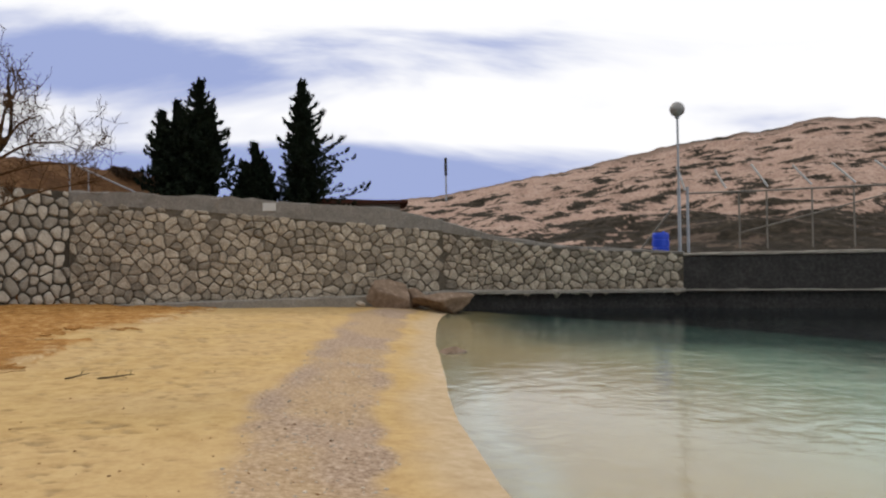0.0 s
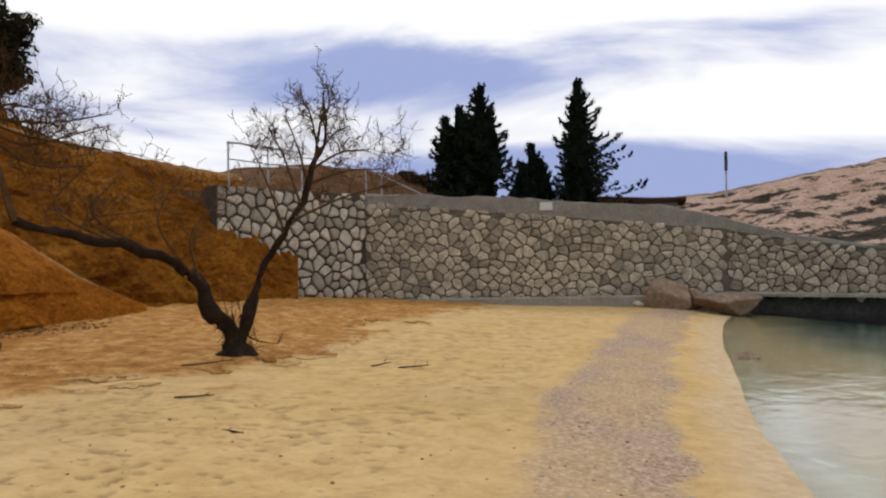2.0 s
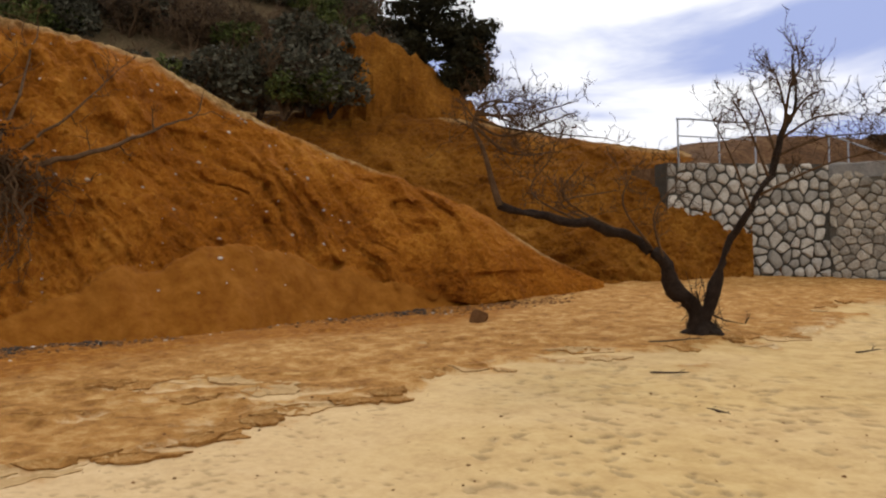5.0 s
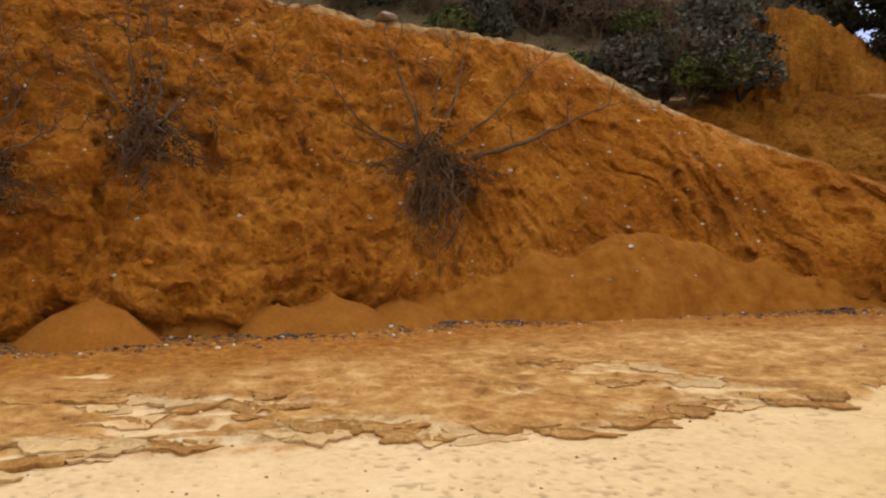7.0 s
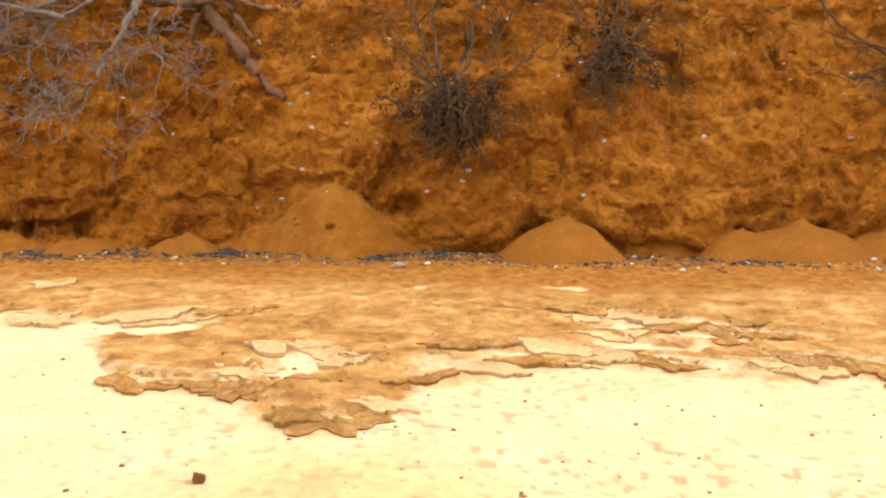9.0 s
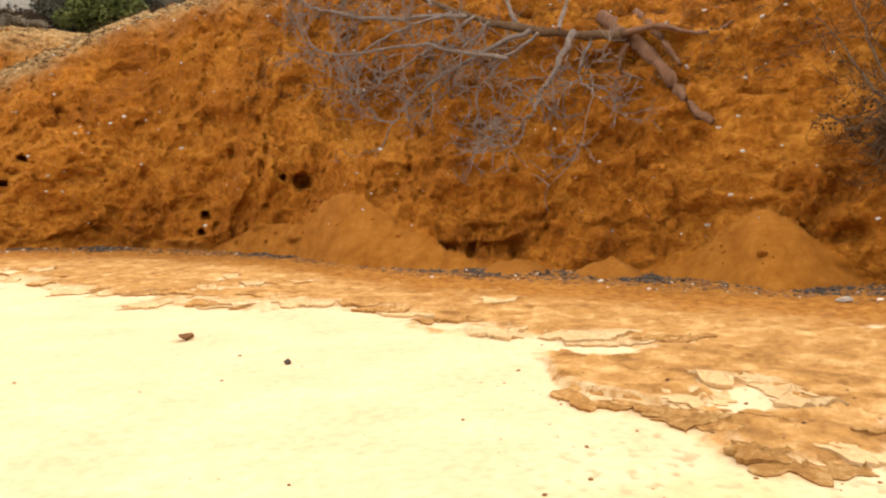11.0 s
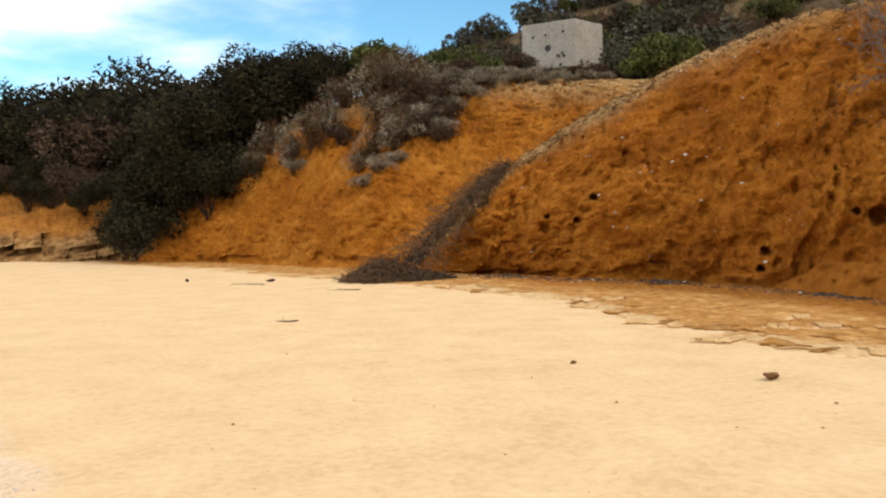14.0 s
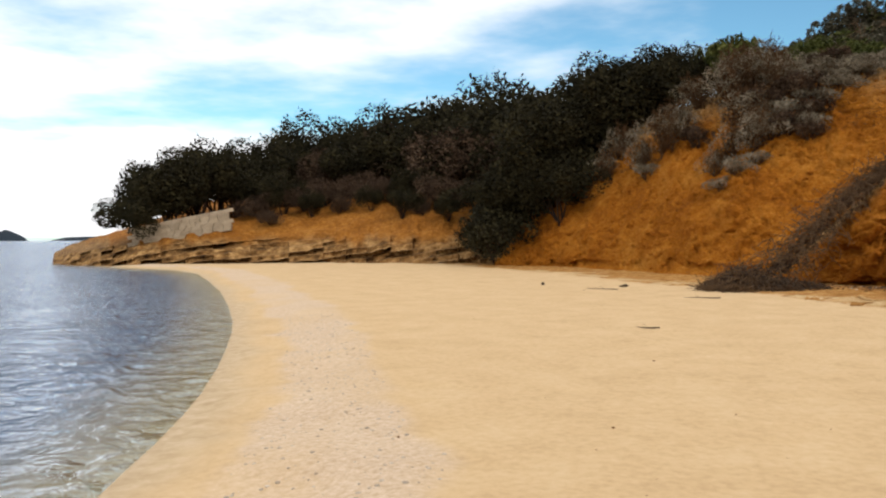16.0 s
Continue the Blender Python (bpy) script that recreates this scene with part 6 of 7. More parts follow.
def fallen_tree():
    """A half-uprooted tree over the bank: root arms down the clay, long crooked branches hanging over the face."""
    foot = on_face(119.6, 121.6, 10.4, 0.2)
    root = base("fallen_tree", foot, "half-uprooted leafless tree hanging over the clay bank", "tree")
    rng = random.Random(811)
    at = lambda az, el, out, turn=150.6: on_face(turn, az, el, out) - foot
    v, f = [], []
    trunk = smooth_path([Vector((0, 0, 0)), at(122.6, 10.3, 0.5), at(126.5, 10.9, 0.9), at(130.9, 11.9, 1.0), at(134.4, 13.2, 0.9), at(137.6, 14.6, 0.8)])
    tube(v, f, trunk, [0.115 - 0.0032 * k for k in range(len(trunk))], 8)
    v = [q + Vector((noise.noise(q * 3), noise.noise(q * 3 + Vector((7, 0, 0))), noise.noise(q * 3 + Vector((0, 7, 0))))) * 0.07 for q in v]
    raw("trunk", v, f, TWIG, root, smooth=True)
    for thick, path in ((0.16, ((123.0, 11.6), (120.6, 9.6), (118.7, 7.6), (117.1, 5.4), (115.9, 4.4))), (0.10, ((120.8, 11.8), (119.2, 10.1), (118.0, 8.2))), (0.07, ((121.6, 10.4), (119.6, 10.8), (116.4, 10.2), (114.6, 10.8))), (0.06, ((121.4, 9.8), (121.8, 8.2), (120.4, 7.4)))):
        v, f = [], []
        arm = smooth_path([at(az, el, 0.22 - 0.05 * i, 119.6) for i, (az, el) in enumerate(path)], 6)
        tube(v, f, arm, [thick * (1 - 0.62 * i / (len(arm) - 1)) for i in range(len(arm))], 9)
        v = [q + Vector((noise.noise(q * 4), noise.noise(q * 4 + Vector((7, 0, 0))), noise.noise(q * 4 + Vector((0, 7, 0))))) * 0.06 for q in v]
        raw("root_arm", v, f, ROOT_WOOD, root, "thick reddish bare root", smooth=True)
    limbs = ((0.055, (126.5, 10.9), (130.9, 9.0), (134.5, 6.8), (136.3, 4.5)), (0.055, (123.6, 10.6), (125.6, 6.9), (126.6, 5.1), (129.6, 3.7)), (0.04, (128.1, 9.0), (134.5, 10.0), (140.2, 9.2), (142.8, 10.6)),
             (0.05, (130.9, 11.9), (138.1, 11.7), (141.9, 12.6), (144.3, 13.8)), (0.035, (132.0, 12.2), (136.6, 10.6), (140.0, 8.2)), (0.035, (134.4, 13.2), (139.0, 13.4), (143.0, 14.6)),
             (0.04, (124.6, 10.8), (123.8, 13.6), (124.6, 16.0)), (0.04, (127.4, 11.0), (128.4, 13.8), (127.8, 16.0)), (0.03, (129.4, 11.4), (131.0, 9.6), (132.0, 7.0)), (0.03, (126.0, 10.6), (128.8, 8.6), (130.4, 6.2)),
             (0.03, (122.4, 10.0), (123.2, 8.0), (122.0, 6.4)), (0.035, (133.4, 12.6), (134.6, 15.0), (133.6, 16.4)), (0.03, (130.4, 11.8), (135.4, 8.6), (138.4, 6.6)))
    for thick, *ends in limbs:
        path = smooth_path([at(az, el, 1.0 - 0.12 * i) for i, (az, el) in enumerate(ends)], 7)
        path = [q + Vector((rng.gauss(0, 0.03), rng.gauss(0, 0.03), rng.gauss(0, 0.03))) * (i > 0) for i, q in enumerate(path)]
        n = len(path) - 1
        v, f = [], []
        tube(v, f, path, [1.3 * thick + (0.012 - 1.3 * thick) * i / n for i in range(n + 1)], 6)
        sprout(rng, v, f, path, thick * 0.5, 2, 8, 1.35, 0.5, -0.02, 0.010, 0.25)
        raw("branch", v, f, GREY_TWIG, root, "silver-grey leafless branch with fine twigs")


ROOT_WOOD = surface("root_wood", ((0.05, 0.022, 0.010), (0.15, 0.07, 0.035), (0.27, 0.15, 0.09)), 6.0, 0.85, 0.6)
fallen_tree()


def earth_slide(th, r, high, wide, seed, label="smooth cone of loose clay at the bank's foot"):
    """A cone of loose earth that leans on the bank."""
    p = bearing(th) * r
    z0 = height_at(p.x, p.y) - 0.05
    n, m = 40, 16
    uu, aa = np.meshgrid(np.linspace(0, 1, m), np.linspace(0, 2 * np.pi, n), indexing="ij")
    reach = 1.12 * wide * (1 + 0.35 * fbm(np.cos(aa) * 0.9, np.sin(aa) * 0.9, seed * 1.0, 2, seed))
    rr = uu * reach
    h = high * ((1 - uu) ** 1.15 - 0.27 * np.exp(-(uu * 3.0) ** 2))
    x, y = np.cos(aa) * rr, np.sin(aa) * rr
    x = x + 0.18 * wide * (1 - uu) * math.sin(seed)
    z = 0.95 * h + 0.09 * fbm(x * 3, y * 3, 0, 3, seed + 1) * (1 - uu) + 0.008 * fbm(x * 14, y * 14, 0, 2, seed + 2) - 0.06 * uu
    ob = sheet("earth_slide", np.stack([x, y, z], -1).reshape(-1, 3), n, m, TALUS)
    ob.location = (p.x, p.y, z0)
    tagged(ob, label, "earth heap", "loose earth cones")


for k, (th, back, high, wide) in enumerate(((97.4, 0.0, 1.05, 1.0), (83.2, 0.1, 0.85, 1.15), (86.6, 0.1, 0.7, 1.0), (78.6, 0.05, 0.75, 0.85), (122.6, -0.05, 0.45, 0.75), (128.8, -0.05, 0.42, 0.75))):
    earth_slide(th, float(curve(BANK_MAIN, th)) + back - 0.25, high, wide, 900 + k * 7)


def pebble_shape(rng, size):
    bm = bmesh.new()
    bmesh.ops.create_icosphere(bm, subdivisions=1, radius=size)
    for v in bm.verts:
        v.co *= rng.uniform(0.75, 1.2)
        v.co.z *= 0.65
    verts, faces = [v.co.copy() for v in bm.verts], [tuple(v.index for v in f.verts) for f in bm.faces]
    bm.free()
    return verts, faces


PALE_PEBBLE = surface("pale_pebble", ((0.26, 0.20, 0.14), (0.42, 0.35, 0.27), (0.60, 0.53, 0.44)), 9.0, 0.8, 0.2, island_tone=0.3)
BROWN_STONE = surface("brown_clod", ((0.09, 0.04, 0.014), (0.17, 0.08, 0.03), (0.26, 0.14, 0.06)), 6.0, 0.95, 0.5, island_tone=0.3)
SEAGRASS = surface("dry_seagrass", ((0.022, 0.014, 0.010), (0.055, 0.038, 0.026), (0.11, 0.082, 0.06)), 12.0, 0.9, 0.2, island_tone=0.4)


def scatter(name, label, category, material, places, seed, sizes):
    """Loose bits as one object of stuff."""
    rng = random.Random(seed)
    verts, faces = [], []
    shapes = [pebble_shape(rng, 1.0) for _ in range(8)]
    for p in places:
        v, f = shapes[rng.randrange(8)]
        i, s, a = len(verts), sizes(rng), rng.uniform(0, 6.283)
        c, d = math.cos(a) * s, math.sin(a) * s
        verts += [(p[0] + q.x * c - q.y * d, p[1] + q.x * d + q.y * c, p[2] + q.z * s) for q in v]
        faces += [tuple(j + i for j in g) for g in f]
    tagged(raw(name, verts, faces, material), label, category, kind="stuff")


def drift_places(rng, count, near, far, th0, th1, patches):
    """Places along the bank's foot, thicker in patches."""
    out = []
    th, back = [], []
    while len(th) < count:
        a = rng.uniform(th0, th1)
        k = 0.06 + 0.94 * max(0.0, math.sin(a * 0.9) * math.sin(a * 0.37 + 1)) ** 1.5 if patches else 1.0
        if rng.random() < k:
            th.append(a), back.append(rng.triangular(near, far, (near + far) / 2))
    th, back = np.array(th), np.array(back)
    r = curve(BANK_MAIN, th) - back
    x, y = -np.sin(np.radians(th)) * r, np.cos(np.radians(th)) * r
    z, _ = ground_height(x, y)
    return list(zip(x, y, z))


RNG = random.Random(5)
scatter("pebble", "pale pebbles and shell bits along the bank's foot", "pebbles", PALE_PEBBLE, drift_places(RNG, 700, -0.4, 2.2, 45, 170, False), 6, lambda r: 0.010 + 0.042 * r.random() ** 4)
scatter("clod", "small brown clods along the bank's foot", "clods", BROWN_STONE, drift_places(RNG, 7500, -0.1, 2.1, 40, 172, False), 7, lambda r: 0.012 + 0.045 * r.random() ** 3)
scatter("seagrass", "dark dried seagrass drift at the bank's foot", "seagrass", SEAGRASS, drift_places(RNG, 9000, -0.2, 1.5, 50, 168, True), 8, lambda r: 0.013 + 0.042 * r.random() ** 2)
face_bits = bank_places(RNG, MAIN, 600, 55, 166, 0.08, 0.95)
scatter("pebble", "pale stones stuck in the clay bank", "pebbles", PALE_PEBBLE, face_bits, 9, lambda r: 0.016 + 0.055 * r.random() ** 3)
face_clods = bank_places(RNG, MAIN, 1500, 80, 168, 0.03, 1.0)
scatter("clod", "hard clods standing out of the clay bank", "clods", CLAY, face_clods, 10, lambda r: 0.02 + 0.09 * r.random() ** 3)
south_clods = bank_places(RNG, SOUTH, 700, 160, 188, 0.02, 0.95)
scatter("clod", "hard clods standing out of the orange slope", "clods", CLAY, south_clods, 11, lambda r: 0.03 + 0.12 * r.random() ** 3)


def litter_twigs(name, label, places, seed, long, material):
    """Fine dead twigs strewn over a slope, as one object of stuff."""
    rng = random.Random(seed)
    v, f = [], []
    for x, y, z in places:
        limb = wander(rng, (x, y, z), (rng.gauss(0, 1), rng.gauss(0, 1), rng.gauss(-0.1, 0.5)), long * rng.uniform(0.4, 1.3), 0.25, -0.05, 3)
        tube(v, f, limb, [0.009, 0.008, 0.006, 0.003], 3)
    tagged(raw(name, v, f, material), label, "dead twigs", kind="stuff")


litter_twigs("dead_twig", "dead twigs and roots strewn over the upper bank", bank_places(RNG, MAIN, 3200, 84, 146, 0.42, 1.0), 841, 0.5, TWIG)
litter_twigs("dead_twig", "dry grass and twigs along the bank's crest", bank_places(RNG, MAIN, 2600, 140, 167, 0.84, 1.08), 842, 0.35, TWIG)
litter_twigs("dead_twig", "dry grass and twigs on the south slope", bank_places(RNG, SOUTH, 2600, 158, 176, 0.6, 1.2), 843, 0.4, TWIG)


def brush_heap():
    """Dead brush that slid down the gully to the beach."""
    foot = bearing(171.5) * 26.2
    foot.z = height_at(foot.x, foot.y)
    root = base("brush_heap", foot, "heap of dead grey brush slid down the gully", "brush heap")
    rng = random.Random(821)
    line = smooth_path([spot(150.6, az, el, d) for az, el, d in ((172.6, -1.8, 25.6), (171.2, -0.3, 26.2), (169.6, 1.5, 26.9), (168.2, 2.9, 27.6), (167.0, 3.9, 28.3), (165.9, 4.8, 29.0))], 8)
    v, f = [], []
    for k in range(2600):
        # a broad mound at the foot, a thinning trail above it
        if k % 2:
            a, q = rng.uniform(0, 6.283), math.sqrt(rng.random())
            c = Vector((math.cos(a) * 1.75 * q, math.sin(a) * 0.9 * q, 0)) + (bearing(172.6) * 25.2 - Vector((foot.x, foot.y, 0)))
            c.z = rng.uniform(0.0, 1.0) * 0.95 * max(0.05, 1 - q * q) * (0.55 + 0.45 * math.cos(a + 0.4))
            way = Vector((rng.gauss(0.8, 0.6), rng.gauss(0, 0.5), rng.gauss(-0.25, 0.3)))
        else:
            t = rng.random()
            i = min(int(t * (len(line) - 1)), len(line) - 2)
            wide = 0.34 * (1 - t) + 0.08
            c = line[i].lerp(line[i + 1], rng.random()) - foot + Vector((rng.gauss(0, wide), rng.gauss(0, wide), rng.gauss(-0.05, 0.08 + wide * 0.35)))
            way = (line[i] - line[i + 1]) + Vector((rng.gauss(0, 0.25), rng.gauss(0, 0.25), rng.gauss(0, 0.15)))
        limb = wander(rng, c, way, rng.uniform(0.3, 0.8), 0.24, -0.04, 4)
        tube(v, f, limb, [0.014 - 0.002 * j for j in range(5)], 4)
    tagged(raw("twig", v, f, PALE_TWIG, root), kind="stuff")
    v, f = [], []
    for k in range(220):
        if k % 2:
            a, q = rng.uniform(0, 6.283), math.sqrt(rng.random())
            c = Vector((math.cos(a) * 1.6 * q, math.sin(a) * 0.8 * q, 0.62 * max(0.05, 1 - q * q) * (0.55 + 0.45 * math.cos(a + 0.4)))) + (bearing(172.6) * 25.2 - Vector((foot.x, foot.y, 0)))
            leaf_mass(rng, v, f, c, (0.3, 0.3, 0.16), 60, 0.07)
        else:
            i = rng.randrange(len(line))
            leaf_mass(rng, v, f, line[i] - foot - Vector((0, 0, 0.12)), (0.30 - 0.20 * i / len(line),) * 2 + (0.14,), 50, 0.07)
    tagged(raw("litter", v, f, SEAGRASS, root, "dark dead leaves in the brush"), kind="stuff")


brush_heap()


# ---- loose things on the sand ----
def sand_bits():
    rng = random.Random(851)
    th = np.array([rng.uniform(-2, 200) for _ in range(1500)])
    r = np.array([rng.uniform(3.5, 8 + 14 * rng.random() ** 2) for _ in range(1500)])
    x, y = -np.sin(np.radians(th)) * r, np.cos(np.radians(th)) * r
    keep = (from_shore(x, y) > 1.2) & ((th < 132) | (np.arange(1500) % 9 == 0))
    z, _ = ground_height(x, y)
    scatter("crumb", "dark crumbs of bark and seagrass on the sand", "beach litter", BROWN_STONE, list(zip(x[keep], y[keep], z[keep])), 12, lambda q: 0.006 + 0.016 * q.random() ** 3)


sand_bits()


def rock(name, place, size, seed, material, label, category="rock", flat=0.7, bury=0.15):
    rng = random.Random(seed)
    bm = bmesh.new()
    bmesh.ops.create_icosphere(bm, subdivisions=4, radius=1.0)
    cuts = [(Vector((rng.gauss(0, 1), rng.gauss(0, 1), rng.gauss(0, 1))).normalized(), rng.uniform(0.42, 0.78)) for _ in range(14)]
    for v in bm.verts:
        p = v.co.copy()
        for n, d in cuts:
            over = p.dot(n) - d
            if over > 0:
                p -= n * over * 0.97
        p *= 1 + 0.10 * noise.fractal(p * 1.7 + Vector((seed, 0, 0)), 1.0, 2.0, 4)
        v.co = p
    bmesh.ops.scale(bm, vec=(size[0], size[1], size[2]), verts=bm.verts)
    ob = part(name, bm, material, smooth=True)
    ob.location = (place[0], place[1], place[2] + size[2] * (0.8 - bury * 2))
    ob.rotation_euler = (0, 0, rng.uniform(0, 6))
    return tagged(ob, label, category)


def sand_place(turn, az, el):
    """Where the line of that bearing and fall meets the sand."""
    d = 1.5 / math.tan(radians(-el))
    for _ in range(6):
        p = spot(turn, az, 0, d)
        d = (EYE - height_at(p.x, p.y)) / math.tan(radians(-el))
    p = spot(turn, az, 0, d)
    return Vector((p.x, p.y, height_at(p.x, p.y)))


rock("stone", sand_place(163, 148.5, -9.7), (0.11, 0.08, 0.07), 31, BROWN_STONE, "brown angular stone on pale sand", "stone")
rock("stone", sand_place(163, 141.3, -11.6), (0.05, 0.045, 0.035), 32, SEAGRASS, "small black stone on pale sand", "stone")
rock("stone", sand_place(163, 187.5, -3.2), (0.09, 0.08, 0.07), 33, SEAGRASS, "small black stone on the far sand", "stone")
rock("stone", sand_place(163, 182.0, -3.3), (0.20, 0.08, 0.07), 34, SEAGRASS, "dark lump of seagrass on sand", "stone")
rock("stone", sand_place(163, 161.4, -9.1), (0.06, 0.05, 0.03), 35, BROWN_STONE, "small brown pebble on sand", "stone")
rock("stone", sand_place(120, 120.3, -21.0), (0.06, 0.05, 0.04), 36, BROWN_STONE, "small reddish clod on sand", "stone")
rock("slab", on_bank(MAIN, 79.4, 1.0) + Vector((0, 0, 0.02)), (0.75, 0.45, 0.10), 44, PALE_PEBBLE, "pale flat stone slab on the bank's crest", "stone slab")
rock("slab", on_bank(MAIN, 93.6, 1.0) + Vector((0, 0, 0.02)), (0.85, 0.5, 0.12), 45, PALE_PEBBLE, "pale flat stone slab lying at the crest", "stone slab")
rock("stone", sand_place(55, 45.9, -5.3), (0.26, 0.2, 0.17), 37, BROWN_STONE, "rounded brown stone on the ochre crust", "stone")
rock("stone", sand_place(105.7, 108.9, -7.2), (0.12, 0.08, 0.07), 38, PALE_PEBBLE, "white stone on the ochre crust", "stone")
rock("boulder", spot(0, 4.0, -3.4, 26.6) + Vector((0, 0, 0.02)), (1.05, 0.7, 0.62), 39, ROCK, "large brown limestone boulder at the wall's foot", "boulder")
rock("boulder", spot(0, -0.2, -3.5, 26.4) + Vector((0, 0, -0.1)), (1.35, 0.7, 0.55), 40, ROCK, "broad brown limestone boulder at the water's edge", "boulder")
rock("boulder", spot(0, 1.9, -3.4, 26.9), (0.5, 0.4, 0.42), 43, ROCK, "smaller limestone boulder between two large ones", "boulder")
rock("stone", spot(0, 5.9, -3.3, 26.0), (0.22, 0.15, 0.13), 41, PALE_PEBBLE, "pale stone beside the boulders", "stone")
rock("boulder", sand_place(0, 0.9, -6.6) + Vector((0.35, 0, -0.12)), (0.45, 0.35, 0.16), 42, ROCK, "flat brown rock in the shallow water", "boulder")


def stick(turn, az, el, long, way, seed, label):
    p = sand_place(turn, az, el)
    root = base("stick", p + Vector((0, 0, 0.015)), label, "driftwood")
    rng = random.Random(seed)
    v, f = [], []
    limb = wander(rng, (-long / 2, 0, 0), (1, 0, 0), long, 0.09, 0.0, 8)
    for q in limb:
        q.z = abs(q.z) * 0.3
    tube(v, f, limb, [0.010, 0.014, 0.013, 0.012, 0.012, 0.010, 0.009, 0.007, 0.004], 6)
    sprout(rng, v, f, limb, 0.008, 0, 3, long * 0.25, 0.5, 0.0, 0.004)
    raw("limb", v, f, SEAGRASS, root)
    root.rotation_euler = (0, 0, radians(way))


stick(15, 21.0, -7.5, 0.5, 10, 51, "dark driftwood stick on sand")
stick(15, 36.0, -8.9, 0.45, 25, 52, "long dark stick half buried in sand")
stick(15, 33.5, -11.2, 0.3, -5, 53, "dark driftwood stick on pale sand")
stick(28, 34.2, -7.2, 0.8, 20, 54, "dark stick beside the bare tree")
stick(163, 181.2, -6.1, 0.45, 15, 55, "thin dark stick on the open sand")
stick(28, 22.5, -7.3, 0.35, 40, 56, "short dark stick on sand")
stick(163, 177.0, -4.0, 0.8, 5, 57, "thin dark stick on the far sand")
stick(163, 183.5, -3.5, 0.9, -8, 58, "long thin driftwood stick on sand")


# ---- flakes of the dried clay crust, lifted at their edges ----
CRUST_EARTH = surface("dried_crust", ((0.20, 0.086, 0.020), (0.37, 0.178, 0.048), (0.55, 0.335, 0.13)), 3.0, 0.95, 0.9, 30.0, 0.36, 6.0, random_tone=0.12)
CRUST_PALE = surface("pale_dried_crust", ((0.36, 0.22, 0.09), (0.48, 0.31, 0.14), (0.58, 0.41, 0.21)), 2.2, 0.95, 0.5, 30.0, 0.5, random_tone=0.1)


def crust_flake(root, x, y, inward, long, deep, lift, seed, material):
    """A ragged thin slab: its edge towards the sea lifted and undercut, its rear sunk in the ground."""
    rng = random.Random(seed)
    n = 40
    side = Vector((-inward.y, inward.x))
    ring = []
    for k in range(n):
        a = 2 * math.pi * k / n
        c = Vector((math.cos(a), math.sin(a), 0))
        q = 1 + 0.5 * noise.noise(c * 1.3 + Vector((seed * 3.7, 0, 0))) + 0.36 * noise.noise(c * 3.5 + Vector((0, seed, 0))) + 0.18 * noise.noise(c * 10 + Vector((0, 0, seed)))
        ring.append((math.cos(a) * long / 2 * q, math.sin(a) * deep / 2 * q))
    px, py, pz = [], [], []
    levels = ((0.0, 1), (0.55, 1), (1.0, 1), (0.985, 0.35), (0.90, -1))
    for scale_, _ in levels:
        for s, d in ring:
            px.append(x + (side.x * s + inward.x * d) * scale_), py.append(y + (side.y * s + inward.y * d) * scale_)
    ground, _ = ground_height(np.array(px), np.array(py))
    verts, faces = [], []
    for m, (scale_, share) in enumerate(levels):
        for k, (s, d) in enumerate(ring):
            i = m * n + k
            up = lift * (1 - ease(-0.35, 0.32, d * scale_ / deep)) - 0.012
            verts.append((px[i] - x, py[i] - y, ground[i] + (up * share if share > 0 else -0.03) + rng.uniform(-0.003, 0.003)))
    for m in range(len(levels) - 1):
        for k in range(n):
            a, b = m * n + k, m * n + (k + 1) % n
            faces.append((a, b, b + n, a + n) if m else (a, b + n, a + n))
    ob = raw("crust_flake", verts, faces, material, root)
    ob.location = (x, y, 0)


def clay_crust():
    root = base("clay_crust", (0, 0, 0), "ragged flakes of dried ochre crust on the beach", "dried crust", kind="structure")
    rng = random.Random(871)
    seed = 0
    for th in np.arange(20, 172, 0.85):
        a = th + rng.uniform(-0.3, 0.3)
        start = float(curve(CRUST, a))
        r = np.arange(max(3.6, start - 1.4), start + 4.2, 0.04)
        x, y = -np.sin(np.radians(a)) * r, np.cos(np.radians(a)) * r
        clay = ground_height(x, y)[1]["clay"]
        hits = [i for i in range(1, len(r)) if clay[i - 1] < 0.5 <= clay[i]]
        for h, i in enumerate(hits):
            if rng.random() < 0.34:
                e = 0.08
                g = ground_height(np.array([x[i] + e, x[i] - e, x[i], x[i]]), np.array([y[i], y[i], y[i] + e, y[i] - e]))[1]["clay"]
                inward = Vector((g[0] - g[1], g[2] - g[3]))
                inward = inward.normalized() if inward.length > 1e-4 else bearing(a).to_2d()
                if inward.dot(bearing(a).to_2d()) < 0.25:
                    continue
                seed += 1
                deep = rng.uniform(0.3, 0.75)
                crust_flake(root, x[i] + inward.x * deep * 0.3, y[i] + inward.y * deep * 0.3, inward, rng.uniform(0.25, 0.85), deep, rng.uniform(0.018, 0.055), seed, CRUST_EARTH if rng.random() < 0.5 else CRUST_PALE)
        if rng.random() < 0.2:
            seed += 1
            q = start + rng.uniform(0.7, 1.0) ** 2 * rng.uniform(0.6, 4.6)
            turn = bearing(a + rng.gauss(0, 18)).to_2d()
            p = bearing(a) * q
            if ground_height(np.array([p.x]), np.array([p.y]))[1]["clay"][0] > 0.6:
                crust_flake(root, p.x, p.y, turn, rng.uniform(0.25, 0.9), rng.uniform(0.12, 0.35), rng.uniform(0.014, 0.03), seed, CRUST_EARTH if rng.random() < 0.85 else CRUST_PALE)


clay_crust()


